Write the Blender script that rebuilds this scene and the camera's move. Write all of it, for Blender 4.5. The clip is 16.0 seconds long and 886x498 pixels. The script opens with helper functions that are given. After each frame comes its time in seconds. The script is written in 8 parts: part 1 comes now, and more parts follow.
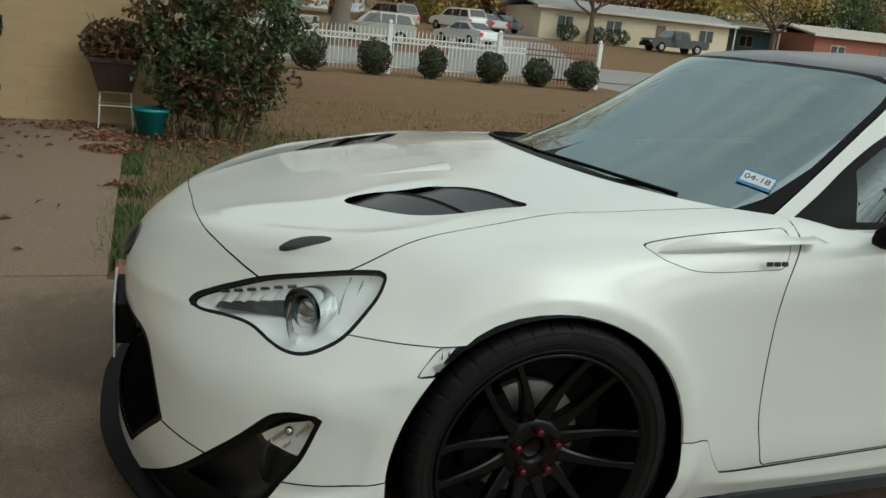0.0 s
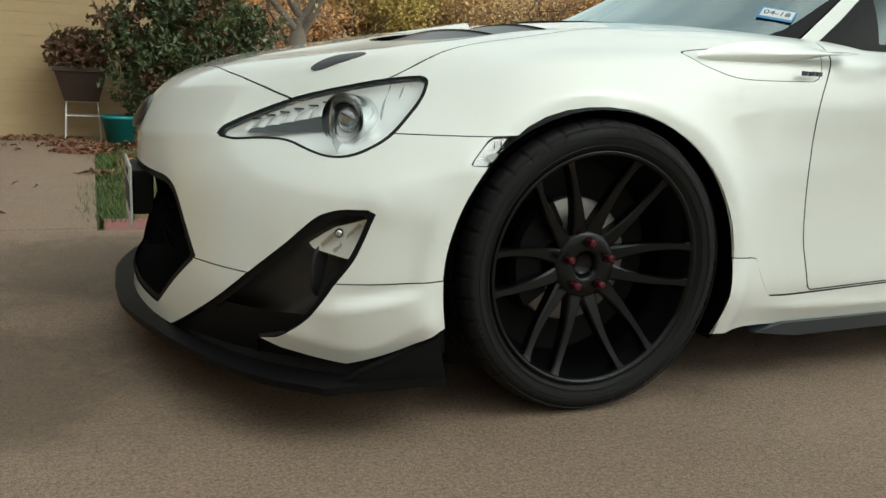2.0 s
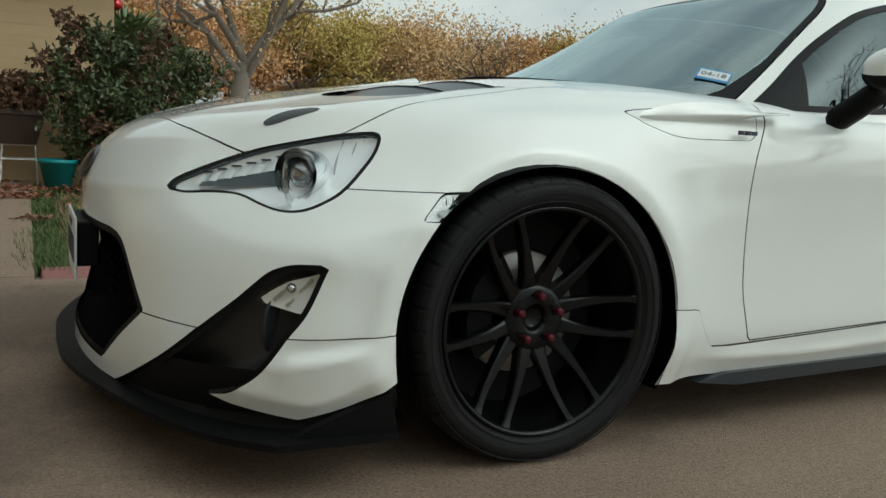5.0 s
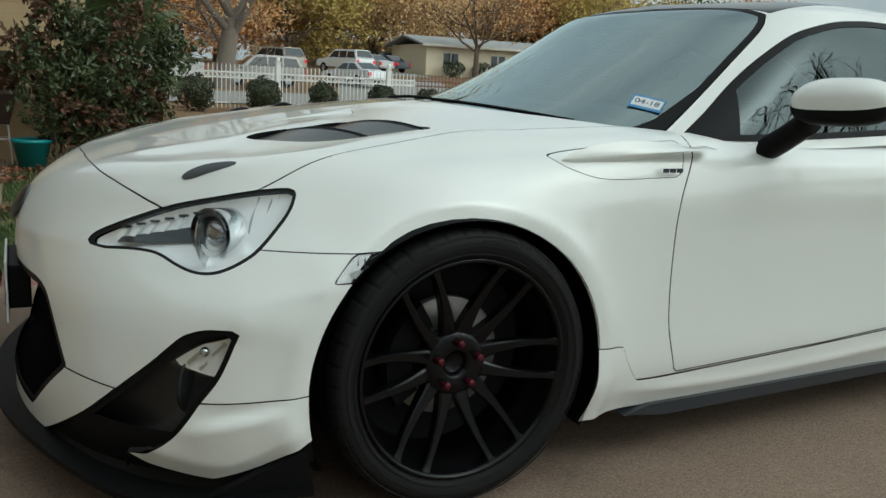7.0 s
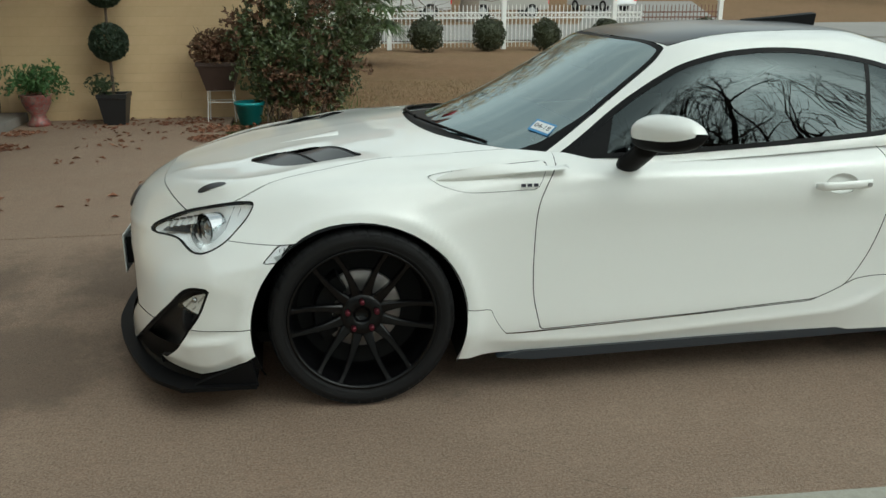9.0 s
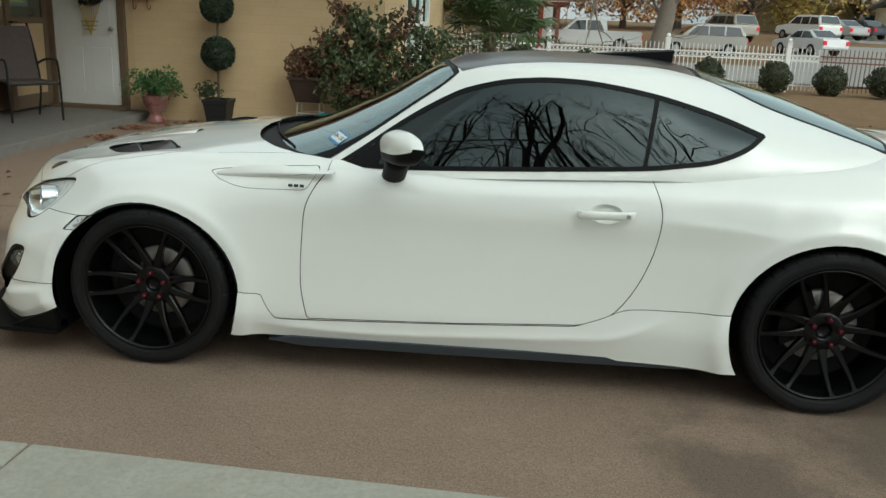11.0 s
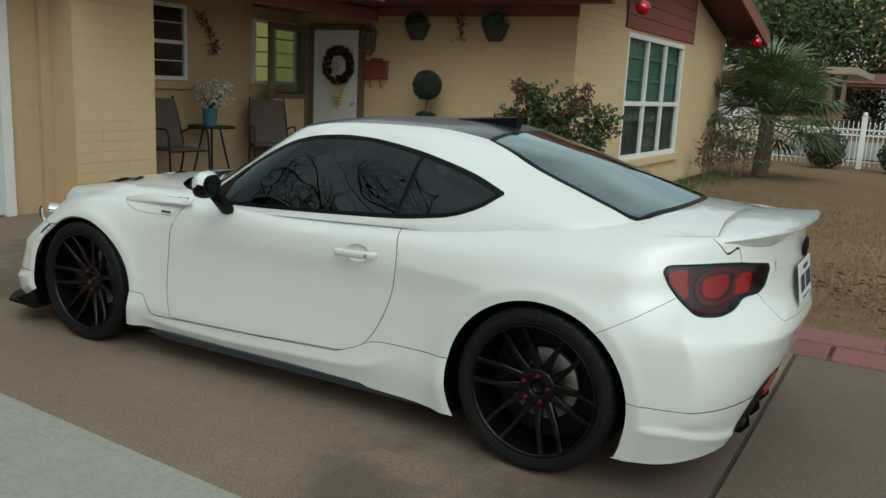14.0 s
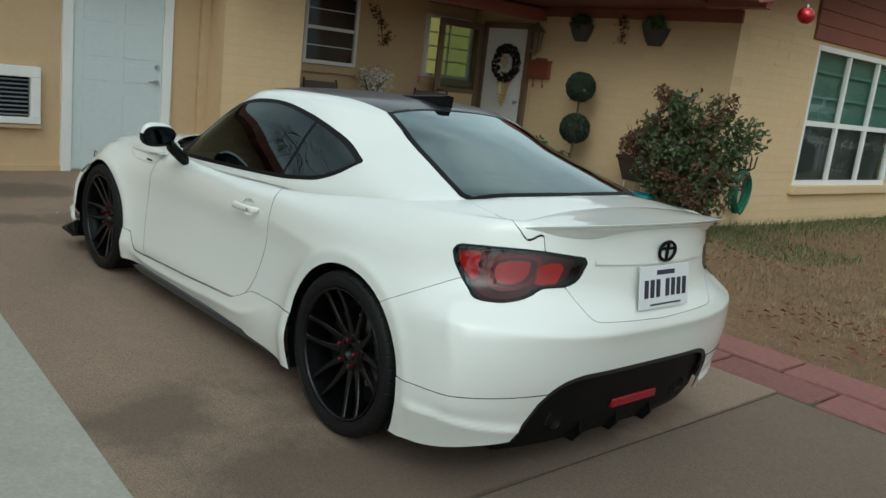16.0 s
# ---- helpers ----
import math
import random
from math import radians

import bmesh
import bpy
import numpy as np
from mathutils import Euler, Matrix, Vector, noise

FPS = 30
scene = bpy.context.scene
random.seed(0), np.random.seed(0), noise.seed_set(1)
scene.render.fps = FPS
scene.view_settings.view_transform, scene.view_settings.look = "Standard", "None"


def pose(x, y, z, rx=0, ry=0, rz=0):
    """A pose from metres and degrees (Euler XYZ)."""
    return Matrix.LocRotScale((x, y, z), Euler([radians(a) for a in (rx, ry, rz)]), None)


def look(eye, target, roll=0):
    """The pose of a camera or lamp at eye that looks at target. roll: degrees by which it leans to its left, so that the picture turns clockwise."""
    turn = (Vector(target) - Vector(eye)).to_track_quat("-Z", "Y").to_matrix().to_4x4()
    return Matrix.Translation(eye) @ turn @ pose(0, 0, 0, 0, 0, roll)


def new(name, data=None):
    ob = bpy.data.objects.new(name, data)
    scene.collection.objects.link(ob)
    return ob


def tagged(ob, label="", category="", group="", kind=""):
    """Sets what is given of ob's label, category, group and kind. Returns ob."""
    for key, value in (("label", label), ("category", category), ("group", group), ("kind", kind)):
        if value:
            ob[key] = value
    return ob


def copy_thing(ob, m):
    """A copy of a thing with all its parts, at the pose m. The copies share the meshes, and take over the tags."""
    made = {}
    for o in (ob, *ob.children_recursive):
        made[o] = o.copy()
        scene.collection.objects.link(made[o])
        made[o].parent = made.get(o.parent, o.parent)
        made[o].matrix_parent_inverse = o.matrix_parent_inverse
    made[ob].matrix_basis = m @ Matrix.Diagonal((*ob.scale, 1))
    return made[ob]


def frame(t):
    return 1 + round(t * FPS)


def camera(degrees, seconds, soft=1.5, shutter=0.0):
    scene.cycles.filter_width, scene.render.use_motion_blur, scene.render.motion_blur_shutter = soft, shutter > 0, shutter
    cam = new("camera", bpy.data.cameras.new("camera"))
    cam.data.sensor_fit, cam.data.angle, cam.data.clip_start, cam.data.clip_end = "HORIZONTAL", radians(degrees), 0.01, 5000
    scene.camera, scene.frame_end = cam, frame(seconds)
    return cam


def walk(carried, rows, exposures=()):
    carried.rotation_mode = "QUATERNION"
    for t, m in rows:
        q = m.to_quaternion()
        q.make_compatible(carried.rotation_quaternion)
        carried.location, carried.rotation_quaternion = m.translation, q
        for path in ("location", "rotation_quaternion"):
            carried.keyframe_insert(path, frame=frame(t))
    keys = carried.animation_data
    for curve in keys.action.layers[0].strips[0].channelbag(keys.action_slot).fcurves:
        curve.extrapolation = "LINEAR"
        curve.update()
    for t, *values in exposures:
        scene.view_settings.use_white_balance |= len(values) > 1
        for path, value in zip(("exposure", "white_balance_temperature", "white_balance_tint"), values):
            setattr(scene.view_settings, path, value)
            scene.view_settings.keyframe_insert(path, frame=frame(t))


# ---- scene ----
cam = camera(56.4, 16.0)
PATH = [
    (0, (-0.826, -2.292, 1.209), (-0.142, -0.485, 0.691), 5.7),
    (0.5, (-0.809, -2.246, 0.929), (-0.104, -0.419, 0.521), 4.9),
    (1, (-0.844, -2.275, 0.756), (-0.131, -0.437, 0.419), 3.9),
    (1.5, (-0.917, -2.285, 0.695), (-0.154, -0.478, 0.306), 3.0),
    (2, (-0.974, -2.295, 0.696), (-0.204, -0.494, 0.293), 2.7),
    (2.5, (-1.001, -2.299, 0.709), (-0.311, -0.464, 0.311), 1.9),
    (3, (-1.005, -2.308, 0.718), (-0.329, -0.464, 0.342), 1.7),
    (3.5, (-1.008, -2.309, 0.716), (-0.307, -0.467, 0.376), 2.1),
    (4, (-1.009, -2.3, 0.716), (-0.215, -0.49, 0.407), 2.9),
    (4.5, (-1.004, -2.296, 0.716), (-0.154, -0.51, 0.421), 3.2),
    (5, (-0.996, -2.297, 0.719), (-0.099, -0.534, 0.427), 3.4),
    (5.2, (-0.993, -2.295, 0.721), (-0.075, -0.542, 0.43), 3.6),
    (7.3, (-0.832, -2.387, 1.07), (0.05, -0.654, 0.607), 2.8),
    (7.5, (-0.82, -2.502, 1.234), (0.009, -0.755, 0.721), 2.8),
    (8, (-0.704, -2.904, 1.383), (-0.018, -1.118, 0.8), 1.5),
    (8.5, (-0.474, -3.287, 1.413), (-0.017, -1.437, 0.804), -0.2),
    (9, (-0.157, -3.447, 1.371), (0.155, -1.563, 0.776), 0.0),
    (9.5, (0.206, -3.639, 1.367), (0.393, -1.729, 0.806), 0.8),
    (10, (0.586, -3.773, 1.386), (0.717, -1.857, 0.827), 2.1),
    (10.2, (0.746, -3.767, 1.373), (0.833, -1.848, 0.816), 2.3),
    (12.3, (2.399, -3.862, 1.408), (1.88, -1.988, 0.94), 2.9),
    (12.5, (2.558, -3.861, 1.416), (2.001, -1.995, 0.959), 3.0),
    (13, (2.922, -3.737, 1.397), (2.269, -1.901, 0.946), 3.3),
    (13.5, (3.311, -3.648, 1.391), (2.501, -1.866, 0.981), 3.0),
    (14, (3.724, -3.541, 1.412), (2.739, -1.844, 1.023), 2.8),
    (14.5, (4.067, -3.327, 1.411), (2.946, -1.717, 1.022), 3.0),
    (15, (4.461, -3.142, 1.405), (3.199, -1.639, 1.021), 3.9),
    (15.5, (4.765, -2.897, 1.386), (3.425, -1.469, 0.98), 6.2),
    (16, (4.985, -2.579, 1.389), (3.535, -1.267, 0.973), 6.6),
]
walk(cam, [(t, look(eye, target, roll)) for t, eye, target, roll in PATH], [(0, -0.20, 6180, -4), (0.6, -0.18, 6160, -4), (1.0, 0.0, 6240, -4), (1.6, 0.20, 6330, -4), (2.2, 0.34, 6360, -4), (3.2, 0.42, 6330, -4), (4.0, 0.04, 6150, -4), (5.2, -0.04, 6030, -4), (7.3, -0.14, 5930, -4), (8.1, -0.26, 5960, -4), (9.0, 0.07, 6120, -4), (12.5, -0.04, 6090, -4), (14.5, -0.20, 5930, -4), (16, -0.12, 5850, -4)])

# ---------------------------------------------------------------- light: a bright veil of cloud under a soft sun
world = bpy.data.worlds.new("sky")
scene.world = world
world.use_nodes = True
_wn = world.node_tree.nodes
_sky = _wn.new("ShaderNodeTexSky")
_sky.sky_type = "NISHITA"
_sky.sun_disc = False
_sky.sun_elevation = radians(41)
_sky.sun_rotation = radians(142)
_sky.dust_density = 9.0
_sky.air_density = 1.2
_hs = _wn.new("ShaderNodeHueSaturation")
_hs.inputs["Saturation"].default_value = 0.22
world.node_tree.links.new(_sky.outputs[0], _hs.inputs["Color"])
_wn["Background"].inputs[1].default_value = 0.07
_veil = _wn.new("ShaderNodeBackground")
_dir = _wn.new("ShaderNodeTexCoord")
_cloud = _wn.new("ShaderNodeTexNoise")
_cloud.inputs["Scale"].default_value = 3.2
_cloud.inputs["Detail"].default_value = 7
_cloud.inputs["Roughness"].default_value = 0.55
_ramp = _wn.new("ShaderNodeValToRGB")
_ramp.color_ramp.elements[0].position, _ramp.color_ramp.elements[1].position = 0.36, 0.66
_ramp.color_ramp.elements[0].color, _ramp.color_ramp.elements[1].color = (0.50, 0.545, 0.58, 1), (1.0, 0.975, 0.93, 1)
world.node_tree.links.new(_dir.outputs["Generated"], _cloud.inputs["Vector"])
world.node_tree.links.new(_cloud.outputs["Fac"], _ramp.inputs[0])
world.node_tree.links.new(_ramp.outputs[0], _veil.inputs[0])
_veil.inputs[1].default_value = 0.68
_both = _wn.new("ShaderNodeAddShader")
world.node_tree.links.new(_hs.outputs[0], _wn["Background"].inputs[0])
world.node_tree.links.new(_wn["Background"].outputs[0], _both.inputs[0])
world.node_tree.links.new(_veil.outputs[0], _both.inputs[1])
world.node_tree.links.new(_both.outputs[0], _wn["World Output"].inputs[0])

sun_data = bpy.data.lights.new("sun", "SUN")
sun_data.energy = 0.6
sun_data.angle = radians(95)
sun_data.color = (1.0, 0.985, 0.95)
sun = new("sun", sun_data)
sun.matrix_world = look((0, 0, 10), (-4.0, 5.2, 4.3))

# ---------------------------------------------------------------- materials
def mat(name, color, rough=0.6, metal=0.0, coat=0.0, coat_rough=0.05, spec=0.5):
    m = bpy.data.materials.new(name)
    m.use_nodes = True
    b = m.node_tree.nodes["Principled BSDF"]
    b.inputs["Base Color"].default_value = (*color, 1)
    b.inputs["Roughness"].default_value = rough
    b.inputs["Metallic"].default_value = metal
    b.inputs["Coat Weight"].default_value = coat
    b.inputs["Coat Roughness"].default_value = coat_rough
    b.inputs["Specular IOR Level"].default_value = spec
    return m


def grain(m, scales, colors, amount=1.0, bump=0.0, bump_scale=200.0, stretch=(1, 1, 1), rough=None, random_tint=0.0, depth=0.01):
    """Two or more scales of noise mixed between colours, with a fine relief."""
    nt = m.node_tree
    b = nt.nodes["Principled BSDF"]
    tc = nt.nodes.new("ShaderNodeTexCoord")
    mp = nt.nodes.new("ShaderNodeMapping")
    mp.inputs["Scale"].default_value = stretch
    nt.links.new(tc.outputs["Object"], mp.inputs["Vector"])
    last = None
    for k, (sc, col) in enumerate(zip(scales, colors)):
        n = nt.nodes.new("ShaderNodeTexNoise")
        n.inputs["Scale"].default_value = sc
        n.inputs["Detail"].default_value = 6
        n.inputs["Roughness"].default_value = 0.65
        nt.links.new(mp.outputs[0], n.inputs["Vector"])
        r = nt.nodes.new("ShaderNodeValToRGB")
        r.color_ramp.elements[0].position, r.color_ramp.elements[1].position = 0.35, 0.68
        r.color_ramp.elements[0].color, r.color_ramp.elements[1].color = (0, 0, 0, 1), (amount, amount, amount, 1)
        nt.links.new(n.outputs["Fac"], r.inputs[0])
        mx = nt.nodes.new("ShaderNodeMix")
        mx.data_type = "RGBA"
        mx.inputs["B"].default_value = (*col, 1)
        nt.links.new(r.outputs[0], mx.inputs["Factor"])
        if last is None:
            mx.inputs["A"].default_value = b.inputs["Base Color"].default_value
        else:
            nt.links.new(last, mx.inputs["A"])
        last = mx.outputs["Result"]
    if random_tint:
        oi = nt.nodes.new("ShaderNodeObjectInfo")
        hv = nt.nodes.new("ShaderNodeHueSaturation")
        mr = nt.nodes.new("ShaderNodeMapRange")
        mr.inputs["To Min"].default_value, mr.inputs["To Max"].default_value = 1 - random_tint, 1 + random_tint
        nt.links.new(oi.outputs["Random"], mr.inputs["Value"])
        nt.links.new(mr.outputs[0], hv.inputs["Value"])
        nt.links.new(last, hv.inputs["Color"])
        last = hv.outputs[0]
    nt.links.new(last, b.inputs["Base Color"])
    if bump:
        n = nt.nodes.new("ShaderNodeTexNoise")
        n.inputs["Scale"].default_value = bump_scale
        n.inputs["Detail"].default_value = 4
        nt.links.new(mp.outputs[0], n.inputs["Vector"])
        bp = nt.nodes.new("ShaderNodeBump")
        bp.inputs["Strength"].default_value = bump
        bp.inputs["Distance"].default_value = depth
        nt.links.new(n.outputs["Fac"], bp.inputs["Height"])
        nt.links.new(bp.outputs[0], b.inputs["Normal"])
    return m


def glass(name, tint, rough=0.0, ior=1.5, power=4.5):
    """Thin tinted glass: clear straight through, mirroring by its gloss."""
    m = mat(name, tint, rough)
    nt = m.node_tree
    nt.nodes.remove(nt.nodes["Principled BSDF"])
    tr, gl, fr, pw, ma, mx = (nt.nodes.new("ShaderNode" + k) for k in ("BsdfTransparent", "BsdfGlossy", "LayerWeight", "Math", "Math", "MixShader"))
    f0 = ((ior - 1) / (ior + 1)) ** 2
    tr.inputs["Color"].default_value = (*tint, 1)
    gl.inputs["Roughness"].default_value = rough
    gl.inputs["Color"].default_value = (0.82, 0.96, 0.98, 1)
    fr.inputs["Blend"].default_value = 0.5
    pw.operation, ma.operation = "POWER", "MULTIPLY_ADD"
    pw.inputs[1].default_value = power
    ma.inputs[1].default_value, ma.inputs[2].default_value = 1 - f0, f0
    nt.links.new(fr.outputs["Facing"], pw.inputs[0])
    nt.links.new(pw.outputs[0], ma.inputs[0])
    nt.links.new(ma.outputs[0], mx.inputs[0])
    nt.links.new(tr.outputs[0], mx.inputs[1])
    nt.links.new(gl.outputs[0], mx.inputs[2])
    nt.links.new(mx.outputs[0], nt.nodes["Material Output"].inputs["Surface"])
    return m


M_PAINT = mat("pearl_white_paint", (0.80, 0.81, 0.775), 0.38, 0.0, 1.0, 0.015, spec=0.35)
M_PAINT.node_tree.nodes["Principled BSDF"].inputs["Coat IOR"].default_value = 1.62
M_BLACK = mat("black_plastic", (0.0045, 0.0045, 0.005), 0.5, spec=0.14)
M_GAP = mat("dark_gap", (0.02, 0.02, 0.02), 0.9, spec=0.1)
M_CARBON = mat("carbon_wrap", (0.016, 0.017, 0.020), 0.34, 0.0, 0.5, 0.16, spec=0.5)
M_TYRE = mat("tyre_rubber", (0.009, 0.009, 0.0095), 0.62, spec=0.25)
M_RIM = mat("satin_black_rim", (0.003, 0.003, 0.0035), 0.26, 0.0, 0.0, spec=0.28)
M_TINT = glass("tinted_glass", (0.04, 0.045, 0.05), 0.0, 1.57, 4.0)
M_REARGLASS = glass("rear_glass", (0.035, 0.04, 0.045), 0.0, 1.7, 2.2)
M_SHIELD = glass("windscreen_glass", (0.42, 0.62, 0.66), 0.0, 3.7)
M_CONC = grain(mat("concrete_drive", (0.30, 0.182, 0.120), 0.9, spec=0.3), (0.45, 2.4, 9, 45, 130), ((0.175, 0.113, 0.078), (0.345, 0.245, 0.178), (0.21, 0.142, 0.098), (0.125, 0.084, 0.058), (0.43, 0.335, 0.255)), 0.75, 0.8, 260)


def stained_shaded(m, spots, col, amount=0.75):
    """Ragged dark patches at the given spots (x, y, radius) of the drive: stains, and painted shade."""
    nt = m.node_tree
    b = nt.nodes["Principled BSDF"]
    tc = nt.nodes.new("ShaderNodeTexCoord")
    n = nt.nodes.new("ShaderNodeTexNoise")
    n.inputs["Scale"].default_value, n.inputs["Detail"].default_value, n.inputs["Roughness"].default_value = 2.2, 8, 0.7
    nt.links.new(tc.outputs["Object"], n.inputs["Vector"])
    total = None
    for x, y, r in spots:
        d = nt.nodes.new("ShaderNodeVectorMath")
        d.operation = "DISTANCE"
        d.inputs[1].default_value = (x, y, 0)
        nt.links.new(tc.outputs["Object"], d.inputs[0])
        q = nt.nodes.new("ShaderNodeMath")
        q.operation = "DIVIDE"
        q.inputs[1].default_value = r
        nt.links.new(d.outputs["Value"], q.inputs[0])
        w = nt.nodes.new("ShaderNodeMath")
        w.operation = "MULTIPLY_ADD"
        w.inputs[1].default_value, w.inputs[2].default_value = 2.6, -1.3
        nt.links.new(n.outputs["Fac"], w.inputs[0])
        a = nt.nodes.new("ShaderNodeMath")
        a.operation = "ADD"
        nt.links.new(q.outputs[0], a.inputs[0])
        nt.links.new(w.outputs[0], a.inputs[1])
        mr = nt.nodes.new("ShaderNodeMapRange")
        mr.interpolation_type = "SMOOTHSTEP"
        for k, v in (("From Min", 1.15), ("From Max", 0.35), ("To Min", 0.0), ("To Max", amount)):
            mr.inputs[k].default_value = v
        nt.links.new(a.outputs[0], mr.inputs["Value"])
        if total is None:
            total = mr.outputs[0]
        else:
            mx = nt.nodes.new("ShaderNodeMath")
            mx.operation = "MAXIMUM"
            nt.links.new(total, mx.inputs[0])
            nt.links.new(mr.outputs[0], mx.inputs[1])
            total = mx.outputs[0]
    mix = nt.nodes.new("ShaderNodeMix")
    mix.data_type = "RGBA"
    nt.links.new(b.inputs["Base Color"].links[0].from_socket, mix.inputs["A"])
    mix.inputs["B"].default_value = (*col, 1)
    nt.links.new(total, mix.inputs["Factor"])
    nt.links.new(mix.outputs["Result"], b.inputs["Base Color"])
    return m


def pitted(m, scale=150.0, dark=0.55, light=1.35):
    """Exposed sand and small stones: dark pits and pale grains in the surface, with their relief."""
    nt = m.node_tree
    b = nt.nodes["Principled BSDF"]
    tc = nt.nodes.new("ShaderNodeTexCoord")
    src = b.inputs["Base Color"].links[0].from_socket
    for sc, lo, hi, value in ((scale, 0.0, 0.26, dark), (scale * 1.7, 0.0, 0.24, light), (scale * .22, 0.0, 0.10, dark)):
        v = nt.nodes.new("ShaderNodeTexVoronoi")
        v.inputs["Scale"].default_value = sc
        nt.links.new(tc.outputs["Object"], v.inputs["Vector"])
        r = nt.nodes.new("ShaderNodeMapRange")
        for k, q in (("From Min", lo), ("From Max", hi), ("To Min", value), ("To Max", 1.0)):
            r.inputs[k].default_value = q
        nt.links.new(v.outputs["Distance"], r.inputs["Value"])
        hv = nt.nodes.new("ShaderNodeHueSaturation")
        nt.links.new(r.outputs[0], hv.inputs["Value"])
        nt.links.new(src, hv.inputs["Color"])
        src = hv.outputs[0]
    nt.links.new(src, b.inputs["Base Color"])
    return m


M_CONC_B = grain(mat("concrete_drive_grey", (0.175, 0.121, 0.083), 0.9, spec=0.3), (0.6, 3.0, 9, 45, 130), ((0.105, 0.074, 0.053), (0.20, 0.15, 0.112), (0.13, 0.093, 0.066), (0.08, 0.058, 0.042), (0.26, 0.205, 0.16)), 0.75, 0.7, 260)
pitted(M_CONC_B)
# Stains; spots past x = 2 also paint the shade under the tail.
stained_shaded(M_CONC, ((-1.3, -.3, .6), (-2.0, .5, .7), (-1.0, .8, .6), (-1.45, -1.0, .25), (.5, .2, 1.0), (2.4, -.1, 1.0), (2.9, -1.1, .6), (2.95, -.2, .9), (3.0, -.75, .7), (-2.6, -.6, .5), (2.2, -1.4, .35)), (0.080, 0.062, 0.049), 0.55)
pitted(M_CONC)
M_CONC2 = grain(mat("concrete_pale", (0.40, 0.385, 0.325), 0.9, spec=0.3), (0.6, 5, 60), ((0.33, 0.32, 0.27), (0.45, 0.44, 0.385), (0.30, 0.285, 0.24)), 0.7, 0.4, 260)
M_LAWN = grain(mat("dry_lawn", (0.24, 0.15, 0.085), 1.0, spec=0.1), (0.5, 5, 40), ((0.165, 0.125, 0.06), (0.31, 0.20, 0.12), (0.12, 0.075, 0.047)), 0.85, 0.8, 60, depth=0.03)
M_WALL = grain(mat("painted_brick", (0.62, 0.50, 0.33), 0.85), (0.8, 7), ((0.57, 0.45, 0.29), (0.65, 0.53, 0.37)), 0.6, 0.25, 90)
M_RED = grain(mat("red_brown_trim", (0.22, 0.07, 0.045), 0.7), (2, 14), ((0.18, 0.055, 0.035), (0.26, 0.09, 0.06)), 0.6)
M_WHITE = grain(mat("white_paint", (0.75, 0.74, 0.71), 0.5), (2, 20), ((0.66, 0.65, 0.61), (0.78, 0.77, 0.74)), 0.5)

# ---------------------------------------------------------------- small tools
def mesh_data(name, V, F, material=None, smooth=True):
    me = bpy.data.meshes.new(name)
    me.from_pydata([tuple(v) for v in V], [], [tuple(f) for f in F])
    me.update()
    if smooth:
        me.polygons.foreach_set("use_smooth", [True] * len(me.polygons))
    if material:
        me.materials.append(material)
    return me


def part(name, bm, material, parent=None, label="", smooth=False):
    """Links a bmesh (or a pair of vertices and faces) as one mesh under a thing or part."""
    if isinstance(bm, tuple):
        me = mesh_data(name, bm[0], bm[1], material, smooth)
    else:
        me = bpy.data.meshes.new(name)
        bm.normal_update()
        bm.to_mesh(me)
        bm.free()
        if smooth:
            me.polygons.foreach_set("use_smooth", [True] * len(me.polygons))
        me.materials.append(material)
    ob = new(name, me)
    if parent is not None:
        ob.parent = parent
    if label:
        ob["label"] = label
    return ob


def empty(name, m, label, category, group="", kind=""):
    ob = new(name)
    ob.matrix_world = m
    return tagged(ob, label, category, group, kind)


def add_box(bm, x0, x1, y0, y1, z0, z1, bevel=0.0):
    r = bmesh.ops.create_cube(bm, size=1.0, matrix=Matrix.Translation(((x0 + x1) / 2, (y0 + y1) / 2, (z0 + z1) / 2)) @ Matrix.Diagonal((x1 - x0, y1 - y0, z1 - z0, 1)))
    if bevel:
        es = list({e for v in r["verts"] for e in v.link_edges})
        bmesh.ops.bevel(bm, geom=es, offset=bevel, segments=2, affect="EDGES", profile=0.5)
    return bm


def box(x0, x1, y0, y1, z0, z1, bevel=0.0):
    return add_box(bmesh.new(), x0, x1, y0, y1, z0, z1, bevel)


def add_tube(bm, a, b, r0, r1=None, n=10, caps=True):
    a, b = Vector(a), Vector(b)
    d = b - a
    m = Matrix.Translation((a + b) / 2) @ d.to_track_quat("Z", "Y").to_matrix().to_4x4()
    bmesh.ops.create_cone(bm, cap_ends=caps, segments=n, radius1=r0, radius2=r0 if r1 is None else r1, depth=d.length, matrix=m)
    return bm


def spline(points, per=8, closed=False):
    """A smooth line through the points (rows of any number of coordinates)."""
    P = np.array(points, float)
    n = len(P)
    out = []
    for i in range(n if closed else n - 1):
        p0 = P[(i - 1) % n] if closed or i > 0 else 2 * P[0] - P[1]
        p1, p2 = P[i], P[(i + 1) % n]
        p3 = P[(i + 2) % n] if closed or i + 2 < n else 2 * P[-1] - P[-2]
        for k in range(per):
            t = k / per
            out.append(0.5 * (2 * p1 + (p2 - p0) * t + (2 * p0 - 5 * p1 + 4 * p2 - p3) * t * t + (3 * p1 - p0 - 3 * p2 + p3) * t ** 3))
    if not closed:
        out.append(P[-1])
    return np.array(out)


